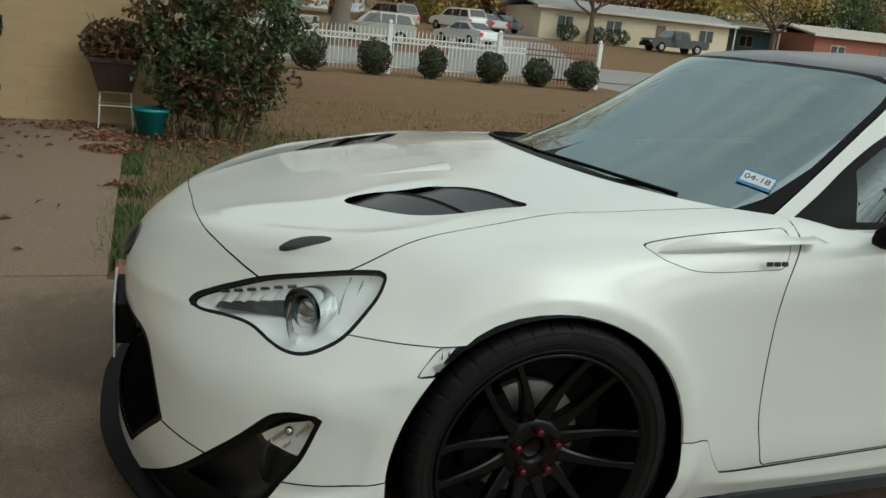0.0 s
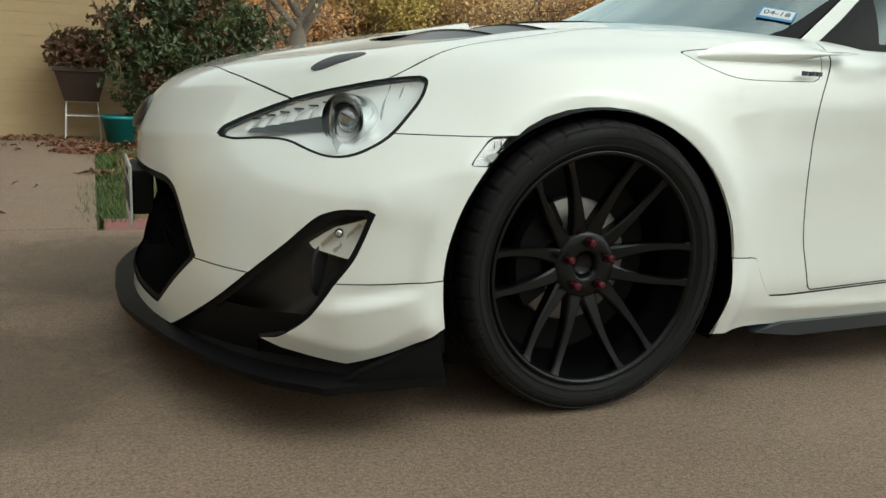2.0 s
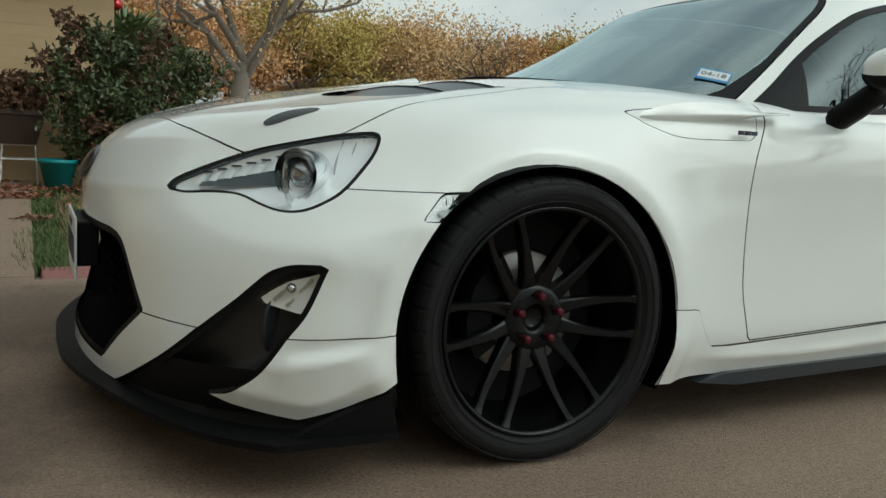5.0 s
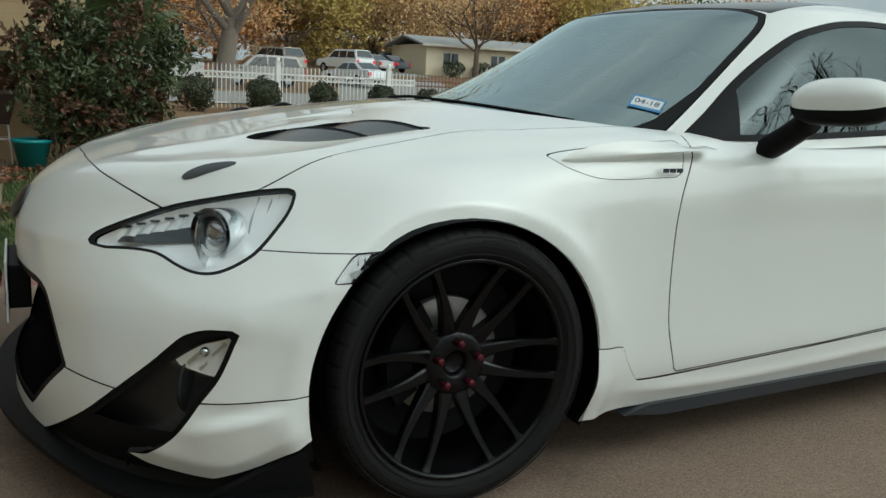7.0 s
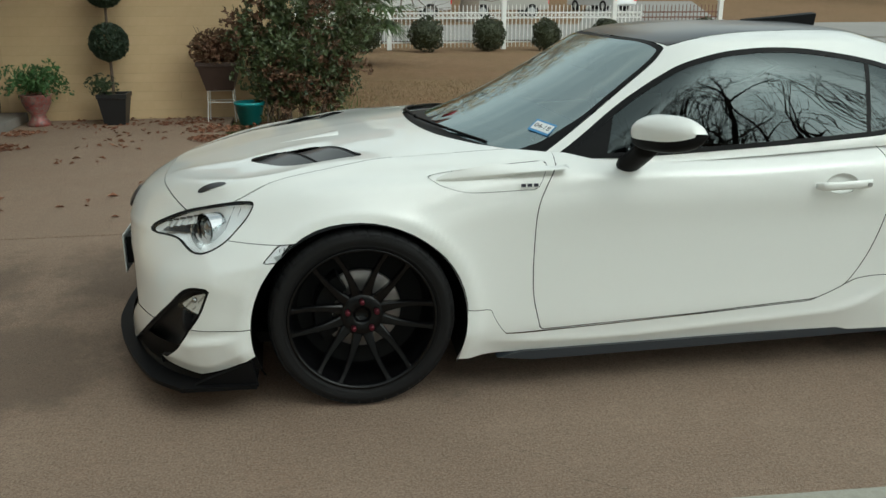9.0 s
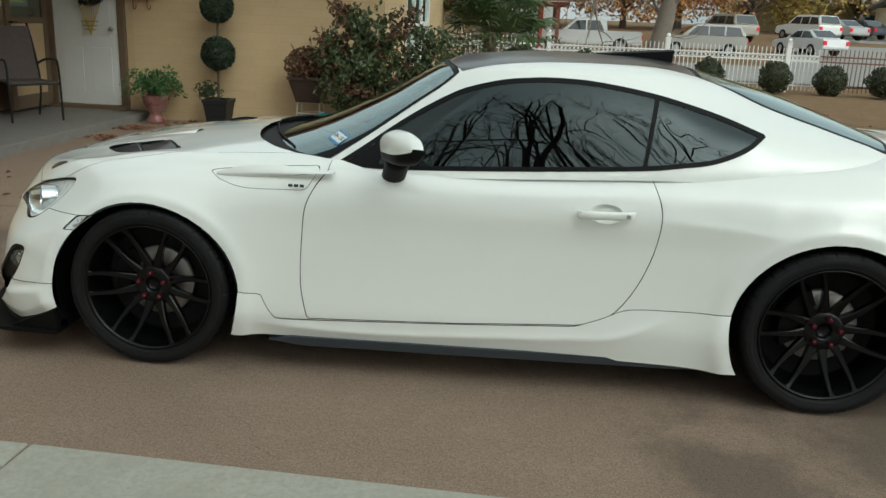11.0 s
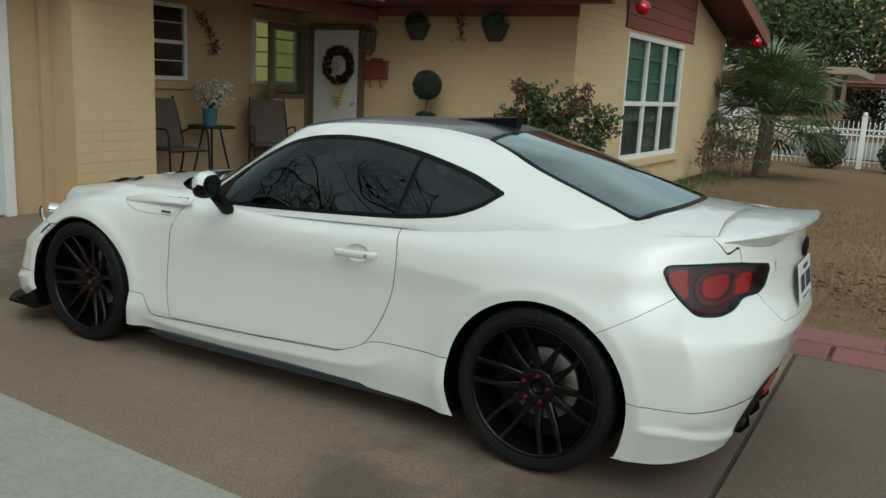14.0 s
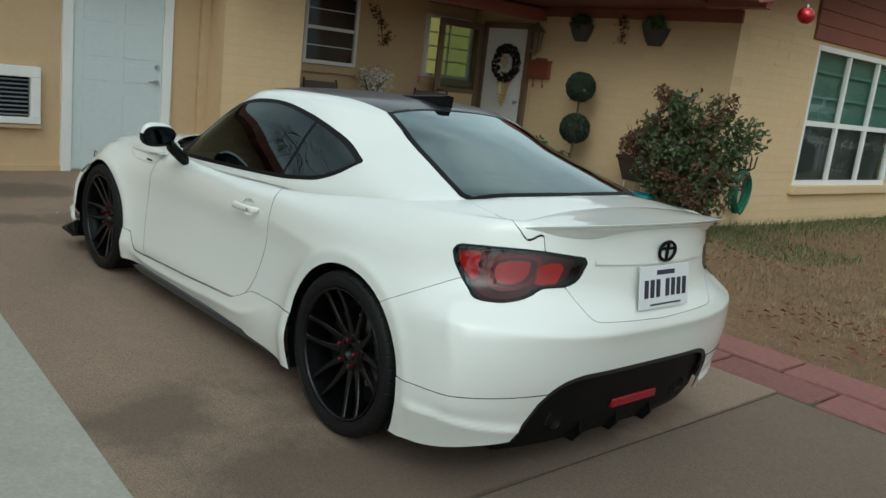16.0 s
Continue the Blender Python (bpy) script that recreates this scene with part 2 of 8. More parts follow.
def curve_of(xs, ys):
    """A smooth function through a few knots (monotone cubic)."""
    xs, ys = np.array(xs, float), np.array(ys, float)
    h, d = np.diff(xs), np.diff(ys) / np.diff(xs)
    m = np.r_[d[0], [0 if d[i] * d[i + 1] <= 0 else 2 / (1 / d[i] + 1 / d[i + 1]) for i in range(len(d) - 1)], d[-1]]

    def f(x):
        x = np.clip(x, xs[0], xs[-1])
        i = np.clip(np.searchsorted(xs, x) - 1, 0, len(h) - 1)
        t = (x - xs[i]) / h[i]
        return (2 * t ** 3 - 3 * t ** 2 + 1) * ys[i] + (t ** 3 - 2 * t ** 2 + t) * h[i] * m[i] + (3 * t ** 2 - 2 * t ** 3) * ys[i + 1] + (t ** 3 - t ** 2) * h[i] * m[i + 1]
    return f


def inside(P, poly):
    """Signed distance of 2D points to a closed line: negative inside."""
    A = np.array(poly, float)
    B = np.roll(A, -1, axis=0)
    best = np.full(len(P), 1e9)
    odd = np.zeros(len(P), bool)
    for a, b in zip(A, B):
        e = b - a
        L = e @ e
        if L < 1e-14:
            continue
        t = np.clip(((P - a) @ e) / L, 0, 1)
        best = np.minimum(best, np.hypot(*(P - a - t[:, None] * e).T))
        c = (a[1] > P[:, 1]) != (b[1] > P[:, 1])
        with np.errstate(divide="ignore", invalid="ignore"):
            odd ^= c & (P[:, 0] < (b[0] - a[0]) * (P[:, 1] - a[1]) / (b[1] - a[1] if b[1] != a[1] else 1e-12) + a[0])
    return np.where(odd, -best, best)


class Skin:
    """A surface of polygons that can be cut along level lines of a function."""
    def __init__(self, V, F, N=None):
        self.V, self.F, self.N = np.asarray(V, float), [tuple(f) for f in F], N

    def copy(self, faces=None):
        return Skin(self.V.copy(), self.F if faces is None else faces, None if self.N is None else self.N.copy())

    def keep_normals(self):
        """Holds on to the smooth normals of the whole surface, so that cut edges shade as one."""
        N = self.normals()
        N[np.abs(self.V[:, 1]) < 1e-6, 1] = 0
        self.N = N / np.maximum(np.linalg.norm(N, axis=1, keepdims=True), 1e-9)
        return self

    def cut(self, fn):
        """Cuts where fn(V) crosses nought; returns the faces below (a new skin) and leaves those above."""
        val = fn(self.V)
        val = np.where(np.abs(val) < 1e-6, 1e-6, val)
        V, cache, low, high = [*self.V], {}, [], []
        N = None if self.N is None else [*self.N]
        for f in self.F:
            s = [val[i] < 0 for i in f]
            if all(s):
                low.append(f)
            elif not any(s):
                high.append(f)
            else:
                a, b = [], []
                for k, i in enumerate(f):
                    j = f[(k + 1) % len(f)]
                    (a if s[k] else b).append(i)
                    if (val[i] < 0) != (val[j] < 0):
                        key = (min(i, j), max(i, j))
                        if key not in cache:
                            p, q = key
                            t = val[p] / (val[p] - val[q])
                            cache[key] = len(V)
                            V.append(self.V[p] * (1 - t) + self.V[q] * t)
                            if N is not None:
                                N.append(self.N[p] * (1 - t) + self.N[q] * t)
                        a.append(cache[key])
                        b.append(cache[key])
                if len(a) > 2:
                    low.append(tuple(a))
                if len(b) > 2:
                    high.append(tuple(b))
        self.V, self.F = np.array(V), high
        if N is not None:
            self.N = np.array(N)
        return Skin(self.V, low, self.N)

    def panel(self, fn, gap=0.0022):
        """Takes out a panel and the joint round it; the joint comes back as a second skin."""
        inner = self.cut(lambda V: fn(V) + gap)
        joint = self.cut(lambda V: fn(V) - gap)
        return inner, joint

    def small(self):
        used = sorted({i for f in self.F for i in f})
        at = {i: k for k, i in enumerate(used)}
        self.small_n = None if self.N is None else self.N[used]
        return self.V[used], [tuple(at[i] for i in f) for f in self.F]

    def normals(self):
        if self.N is not None:
            return self.N
        N = np.zeros_like(self.V)
        for f in self.F:
            p = self.V[list(f)]
            n = np.cross(p[1] - p[0], p[2] - p[0])
            if len(f) > 3:
                n = n + np.cross(p[2] - p[0], p[3] - p[0])
            for i in f:
                N[i] += n
        return N / np.maximum(np.linalg.norm(N, axis=1, keepdims=True), 1e-9)


def mirrored(V, F):
    """The other side's copy."""
    return V * (1, -1, 1), [tuple(reversed(f)) for f in F]


def pipe(points, r, n=8):
    """One connected tube along a line."""
    P = [Vector(p) for p in points]
    V, F = [], []
    for i, p in enumerate(P):
        d = (P[min(i + 1, len(P) - 1)] - P[max(i - 1, 0)]).normalized()
        u = d.cross(Vector((0, 0, 1)) if abs(d.z) < .9 else Vector((1, 0, 0))).normalized()
        w = d.cross(u)
        V += [tuple(p + (u * math.cos(a) + w * math.sin(a)) * r) for a in np.arange(n) * 2 * math.pi / n]
    for i in range(len(P) - 1):
        F += [(i * n + k, i * n + (k + 1) % n, (i + 1) * n + (k + 1) % n, (i + 1) * n + k) for k in range(n)]
    F += [tuple(range(n)), tuple(reversed(range((len(P) - 1) * n, len(P) * n)))]
    return np.array(V), F


class Tubes:
    """Gathers plain tubes as one mesh, quickly."""
    def __init__(self):
        self.rows = []

    def add(self, a, b, r0, r1=None, n=6):
        self.rows.append((*a, *b, r0, r0 if r1 is None else r1, n))

    def mesh(self):
        R = np.array(self.rows, float)
        VV, FF, k = [], [], 0
        for n in sorted(set(R[:, 8].astype(int))):
            Q = R[R[:, 8] == n]
            A, B = Q[:, :3], Q[:, 3:6]
            d = B - A
            d /= np.maximum(np.linalg.norm(d, axis=1, keepdims=True), 1e-9)
            ref = np.where(np.abs(d[:, 2:]) < .9, (0, 0, 1.0), (1.0, 0, 0))
            u = np.cross(d, ref)
            u /= np.linalg.norm(u, axis=1, keepdims=True)
            w = np.cross(d, u)
            t = 2 * np.pi * np.arange(n) / n
            c = np.cos(t)[None, :, None] * u[:, None] + np.sin(t)[None, :, None] * w[:, None]
            V = np.concatenate([A[:, None] + c * Q[:, 6, None, None], B[:, None] + c * Q[:, 7, None, None]], 1)
            m = len(Q)
            base = k + 2 * n * np.arange(m)[:, None]
            i = np.arange(n)[None]
            j = (i + 1) % n
            FF += np.stack([base + i, base + j, base + n + j, base + n + i], -1).reshape(-1, 4).tolist()
            VV.append(V.reshape(-1, 3))
            k += 2 * n * m
        return np.concatenate(VV), FF

# ---------------------------------------------------------------- the car: surfaces
# x runs from the front axle backwards, y = 0 is the car's middle, z up from the ground.
KX = (-0.9, -0.35, 0.0, 0.6, 1.3, 2.0, 2.57, 3.0, 3.4)


def ring(xf, xr, lf, lr, pf, w, z, pr=2.2, n=300, kx=KX):
    """Half an outline of the body, from the nose's middle round the left side to the tail's middle."""
    s = np.linspace(0, 1, n)
    x = xf + (xr - xf) * (0.72 * (1 - np.cos(np.pi * s)) / 2 + 0.28 * s)
    x = xf + (xr - xf) * (x - x[0]) / (x[-1] - x[0])
    qf, qr = np.clip((x - xf) / lf, 0, 1), np.clip((xr - x) / lr, 0, 1)
    y = curve_of(kx, w)(x) * (1 - (1 - qf) ** pf) ** (1 / pf) * (1 - (1 - qr) ** pr) ** (1 / pr)
    return np.stack([x, -y, z(x, y) if callable(z) else curve_of(kx, z)(x)], 1)


def loft(rings, per, pre=None):
    R = np.array(rings)
    rows = spline(R.reshape(len(R), -1), per).reshape(-1, R.shape[1], 3)
    if pre:
        rows = pre(rows)
    m, n = rows.shape[:2]
    F = [(i * n + j, i * n + j + 1, (i + 1) * n + j + 1, (i + 1) * n + j) for i in range(m - 1) for j in range(n - 1)]
    return rows.reshape(-1, 3), F


ARCH_F, ARCH_R, ARCH_RAD = (-0.006, 0.303), (2.573, 0.313), 0.347


def crest(P, axes, pts, height, above, below, taper=0.15):
    """Height of a pressed fold along a line: sharp on the line, fading over the given widths to either side."""
    Q, A = P[:, axes], spline(pts, 6)
    seg = np.hypot(*np.diff(A, axis=0).T)
    run = np.r_[0, np.cumsum(seg)] / seg.sum()
    best, u, side_of = np.full(len(Q), 1e9), np.zeros(len(Q)), np.zeros(len(Q))
    for k, (a, b) in enumerate(zip(A, A[1:])):
        e = b - a
        t = np.clip(((Q - a) @ e) / (e @ e), 0, 1)
        d = Q - a - t[:, None] * e
        r = np.hypot(*d.T)
        hit = r < best
        best, u = np.where(hit, r, best), np.where(hit, run[k] + t * (run[k + 1] - run[k]), u)
        side_of = np.where(hit, e[0] * d[:, 1] - e[1] * d[:, 0], side_of)
    ends = np.clip(u / taper, 0, 1) * np.clip((1 - u) / taper, 0, 1) if taper else 1.0
    return height * np.exp(-best / np.where(side_of > 0, above, below)) * ends


def flare(rows):
    """Presses the folds of the panels: wheel arch bands, shoulder, haunch, nose, bumper corners and bonnet."""
    du, dv = np.gradient(rows, axis=1), np.gradient(rows, axis=0)
    N = np.cross(du, dv).reshape(-1, 3)
    N /= np.maximum(np.linalg.norm(N, axis=1, keepdims=True), 1e-9)
    P = rows.reshape(-1, 3).copy()
    N[np.abs(P[:, 1]) < 1e-6, 1] = 0
    on_side, low = P[:, 1] < -0.45, np.clip((0.86 - P[:, 2]) / 0.10, 0, 1)
    h, out = np.zeros(len(P)), np.zeros(len(P))
    for (cx, cz), top, c in ((ARCH_F, 0.019, 0.382), (ARCH_R, 0.019, 0.390)):
        r = np.hypot((P[:, 0] - cx) * .955, P[:, 2] - cz)
        out += (P[:, 1] < -0.6) * low * top * np.where(r < c, 1.0 - 0.25 * (c - r) / 0.04, np.exp(-(r - c) / 0.045)) * (r > .25)
    h += on_side * crest(P, (0, 2), [(1.90, .705), (2.044, .691), (2.217, .679), (2.40, .668)], .007, .11, .03)
    h += on_side * crest(P, (0, 2), [(.72, .755), (1.2, .752), (1.6, .762), (1.95, .79)], .004, .04, .05)
    h += on_side * crest(P, (0, 2), [(-.28, .53), (-.401, .510), (-.447, .497), (-.48, .478), (-.492, .42)], .008, .05, .05)
    h += (P[:, 0] < -.55) * crest(P, (1, 2), [(-.50, .550), (-.374, .545), (-.252, .536), (-.03, .532)], .009, .055, .028) * np.clip((-.60 - P[:, 0]) / .06, 0, 1)
    h += on_side * crest(P, (0, 2), [(3.05, .68), (3.095, .588), (3.135, .50), (3.145, .42), (3.135, .28)], .013, .055, .055, .1)
    h += np.clip((P[:, 0] - 3.02) / .06, 0, 1) * crest(P, (1, 2), [(-.84, .594), (-.73, .593), (-.613, .583), (-.357, .574), (.0, .574), (.2, .574)], .016, .032, .11, .06)
    on_top = np.clip((P[:, 2] - .62) / .05, 0, 1)
    h += on_top * crest(P, (0, 1), [(-.60, -.47), (-.45, -.585), (-.375, -.603), (-.248, -.614), (-.103, -.605), (.054, -.645), (.22, -.66)], .008, .05, .03)
    h += on_top * crest(P, (0, 1), [(-.68, -.20), (-.55, -.27), (-.40, -.335), (-.25, -.30), (-.05, -.30)], .006, .05, .04)
    return (P + N * h[:, None] - out[:, None] * (0, 1, 0)).reshape(rows.shape)


_zc = curve_of((-.9, -.735, -.66, -.52, -.40, -.25, 0, .3, .6, 1.3, 2.0, 2.5, 2.85, 3.0, 3.2, 3.3, 3.4), (.60, .69, .715, .752, .780, .808, .845, .875, .893, .90, .93, .962, .972, .962, .944, .934, .92))
_drop = curve_of((0, .2, .42, .56, .62, .70, .78), (0, .004, .017, .032, .043, .072, .115))
deck = lambda x, y: _zc(x) - _drop(np.abs(y)) + 0.016 * np.exp(-((x - 0.02) / 0.36) ** 2 - ((np.abs(y) - 0.68) / 0.075) ** 2)

BODY = loft([
    #    xf     xr    lf    lr   pf   half width at KX                                       height at KX
    ring(-0.888, 3.27, 0.42, 0.36, 2.0, (.80, .850, .84, .815, .815, .84, .845, .83, .80), (.125, .160, .15, .15, .155, .15, .14, .145, .22), 2.8),
    ring(-0.880, 3.30, 0.40, 0.34, 2.0, (.82, .873, .862, .835, .832, .848, .858, .85, .84), (.235, .25, .25, .24, .25, .27, .28, .28, .32), 2.8),
    ring(-0.870, 3.335, 0.42, 0.36, 1.95, (.81, .870, .866, .826, .822, .838, .862, .853, .84), (.36, .36, .36, .36, .36, .38, .40, .41, .42), 2.7),
    ring(-0.872, 3.355, 0.48, 0.40, 1.85, (.80, .862, .862, .818, .814, .832, .862, .85, .83), (.46, .47, .47, .47, .47, .49, .50, .52, .53), 2.6),
    ring(-0.862, 3.365, 0.58, 0.46, 1.70, (.76, .842, .858, .812, .810, .828, .860, .835, .80), (.555, .56, .57, .58, .58, .59, .60, .605, .605), 2.5),
    ring(-0.838, 3.335, 0.64, 0.55, 1.70, (.74, .795, .838, .808, .812, .830, .848, .785, .72), (.605, .635, .66, .675, .68, .69, .70, .71, .70), 2.3),
    ring(-0.795, 3.33, 0.66, 0.55, 1.8, (.72, .742, .790, .785, .790, .802, .815, .745, .68), (.645, .70, .745, .755, .76, .785, .80, .815, .82), 2.2),
    ring(-0.735, 3.325, 0.62, 0.53, 1.9, (.68, .685, .715, .745, .745, .745, .745, .685, .64), deck),
    ring(-0.66, 3.30, 0.55, 0.5, 2.0, (.60, .610, .635, .67, .67, .67, .66, .62, .58), deck),
    ring(-0.52, 3.24, 0.45, 0.45, 2.2, (.40, .42, .43, .45, .45, .45, .45, .43, .40), deck),
    ring(-0.40, 3.16, 0.40, 0.40, 2.2, (.20, .21, .21, .22, .22, .22, .22, .21, .20), deck),
    ring(-0.30, 3.10, 0.40, 0.40, 2.2, (0,) * 9, deck),
], 11, flare)

GX = (0.3, 0.72, 1.1, 1.5, 1.87, 2.2, 2.5, 2.9)
CABIN = loft([
    ring(0.335, 2.96, 0.55, 0.48, 2.3, (.70, .735, .752, .757, .755, .744, .712, .64), (.862, .80, .80, .815, .832, .842, .868, .905), 2.8, 220, GX),
    ring(0.355, 2.905, 0.55, 0.485, 2.3, (.68, .72, .742, .748, .746, .725, .68, .61), (.872, .815, .82, .84, .865, .895, .935, .965), 2.8, 220, GX),
    ring(0.56, 2.765, 0.52, 0.595, 2.4, (.64, .66, .690, .700, .692, .665, .61, .53), (.965, .93, .95, .965, .975, .995, 1.01, 1.03), 2.7, 220, GX),
    ring(0.80, 2.56, 0.48, 0.67, 2.5, (.60, .60, .635, .645, .632, .595, .54, .45), (1.08, 1.05, 1.075, 1.09, 1.09, 1.088, 1.095, 1.10), 2.2, 220, GX),
    ring(0.98, 2.42, 0.42, 0.67, 2.6, (.56, .56, .580, .590, .575, .535, .48, .40), (1.155, 1.13, 1.165, 1.175, 1.17, 1.15, 1.135, 1.13), 2.2, 220, GX),
    ring(1.05, 2.275, 0.36, 0.565, 2.6, (.50, .50, .520, .535, .520, .48, .43, .35), (1.185, 1.17, 1.195, 1.215, 1.21, 1.18, 1.165, 1.16), 2.2, 220, GX),
    ring(1.12, 2.13, 0.30, 0.45, 2.6, (.34, .34, .360, .370, .360, .33, .30, .25), (1.21, 1.20, 1.215, 1.242, 1.235, 1.205, 1.19, 1.18), 2.6, 220, GX),
    ring(1.18, 2.02, 0.30, 0.44, 2.6, (0,) * 8, (1.22, 1.21, 1.225, 1.255, 1.25, 1.22, 1.21, 1.2), 2.6, 220, GX),
], 9)


car = empty("car", Matrix(), "lowered pearl white sports coupe with black wheels and carbon roof", "car")
M_MIRROR = mat("mirror_glass_dark", (0.10, 0.11, 0.12), 0.03, 1.0)
M_CHROME = mat("chrome", (0.62, 0.63, 0.64), 0.12, 1.0)
M_SILVER = mat("satin_silver", (0.45, 0.46, 0.46), 0.3, 0.9)
M_LENS = glass("clear_lens", (0.95, 0.96, 0.96))
M_DRED = mat("smoked_red_lens", (0.11, 0.006, 0.009), 0.4, 0.0, 0.0, 0.02)
M_BRED = mat("bright_red_lens", (0.72, 0.022, 0.03), 0.4, 0.0, 0.0, 0.02)
M_MRED = mat("deep_red_lens", (0.26, 0.010, 0.015), 0.4, 0.0, 0.0, 0.02)
M_PRED = mat("pale_red_lens", (0.80, 0.45, 0.48), 0.3, 0.0, 0.0, 0.02)
M_NUT = mat("anodised_pink_nut", (0.10, 0.010, 0.020), 0.4, 0.5)
M_DISC = grain(mat("brake_disc_steel", (0.42, 0.40, 0.38), 0.42, 0.7), (3, 40), ((0.26, 0.22, 0.20), (0.46, 0.44, 0.42)), 0.6)
M_CABIN = mat("dark_cabin_cloth", (0.022, 0.022, 0.024), 0.9)
M_PLATE = mat("plate_white", (0.68, 0.70, 0.70), 0.4)
M_INK = mat("plate_ink", (0.03, 0.03, 0.05), 0.5)
M_BLUE = mat("sticker_blue", (0.05, 0.22, 0.45), 0.4)
M_GREYBLADE = mat("grey_blade", (0.028, 0.034, 0.042), 0.35, 0.0, 0.2)


def outline(*runs):
    """A closed line of smooth runs that meet in corners."""
    return np.concatenate([spline(r, 6) if len(r) > 2 else np.array(r, float) for r in runs])


def in_side(poly, y=-0.2):
    Q = np.array(poly, float)
    return lambda V: np.maximum(inside(V[:, [0, 2]], Q), V[:, 1] - y)


def in_plan(poly, z=0.6):
    Q = np.array(poly, float)
    return lambda V: np.maximum(inside(V[:, [0, 1]], Q), z - V[:, 2])


def in_end(poly, x0, x1):
    Q = np.array(poly, float)
    return lambda V: np.maximum(inside(V[:, [1, 2]], Q), np.maximum(x0 - V[:, 0], V[:, 0] - x1))


JOINTS = []


def shell(name, skin, material, label="", pair=False, thick=0.002, parent=None):
    """Links a panel of the left half and its other side: as one mesh, or as a pair of parts."""
    V, F = skin.small()
    N = skin.small_n
    made = []
    if pair:
        todo = [(V, F, N), (*mirrored(V, F), None if N is None else N * (1, -1, 1))]
    else:
        W, G = mirrored(V, F)
        on = np.abs(V[:, 1]) < 0.0008
        at = np.where(on, np.arange(len(V)), len(V) + np.cumsum(~on) - 1)
        V = np.where(on[:, None], V * (1, 0, 1), V)
        todo = [(np.concatenate([V, W[~on]]), F + [tuple(int(at[i]) for i in f) for f in G], None if N is None else np.concatenate([np.where(on[:, None], N * (1, 0, 1), N), N[~on] * (1, -1, 1)]))]
    for v, f, n in todo:
        ob = part(name, (v, f), material, parent or car, label, smooth=True)
        if n is not None:
            ob.data.normals_split_custom_set_from_vertices((n / np.maximum(np.linalg.norm(n, axis=1, keepdims=True), 1e-9)).tolist())
        elif thick:
            md = ob.modifiers.new("thickness", "SOLIDIFY")
            md.thickness, md.offset = thick, -1
        made.append(ob)
    return made


def sunk(skin, depth):
    """The same skin moved inwards by depth (a number or one for each vertex)."""
    N = skin.normals()
    return Skin(skin.V - N * (np.asarray(depth)[..., None] if np.ndim(depth) else depth), skin.F, None if np.ndim(depth) else skin.N)


def bowl(skin, fn, depth, rim=0.03):
    d = np.clip(-fn(skin.V) / rim, 0, 1)
    return sunk(skin, depth * np.sqrt(np.clip(1 - (1 - d) ** 2, 0, 1)))


def take(skin, fn, gap=0.0011):
    inner, joint = skin.panel(fn, gap)
    JOINTS.append(joint)
    return inner


body = Skin(*BODY).keep_normals()
arch = lambda c, r=ARCH_RAD: (lambda V: np.maximum(np.hypot((V[:, 0] - c[0]) * .955, V[:, 2] - c[1]) - r, V[:, 1] + 0.55))
body.cut(arch(ARCH_F))
body.cut(arch(ARCH_R, 0.348))
body.cut(in_plan(outline([(.25, .03), (.25, 0), (.265, -.2), (.32, -.40), (.42, -.55), (.53, -.632)], [(.69, -.68), (1.1, -.715), (1.87, -.715), (2.3, -.70), (2.6, -.62), (2.80, -.52)], [(2.87, -.2), (2.875, .03)]), 0.6))

# flank
skirt_fn = in_side(outline([(.30, .331), (.434, .322)], [(.444, .318), (.468, .268), (.497, .226)], [(.497, .226), (.62, .226), (1.2, .25), (1.64, .277)], [(1.66, .28), (1.75, .315), (1.83, .352), (1.90, .362)], [(2.27, .372), (2.27, .0), (.30, .0)]), -0.6)
skirt = take(body, skirt_fn)
SKIRT = skirt
door_fn = in_side(outline([(.625, .231), (.601, .34), (.596, .43), (.60, .55), (.61, .66), (.64, .735), (.685, .80)], [(.69, .86), (1.88, .89)], [(1.886, .868), (1.93, .745), (1.93, .65), (1.91, .551), (1.865, .44), (1.803, .349), (1.74, .305), (1.66, .283)], [(1.2, .253)]), -0.6)
door = take(body, door_fn, 0.0017)
handle_cup = lambda V: np.maximum(np.hypot((V[:, 0] - 1.733) / 0.062, (V[:, 2] - 0.713) / 0.036) - 1, V[:, 1] + 0.6)
cup = door.cut(handle_cup)
doors = shell("door", door, M_PAINT, "white coupe door with a pull handle", pair=True)
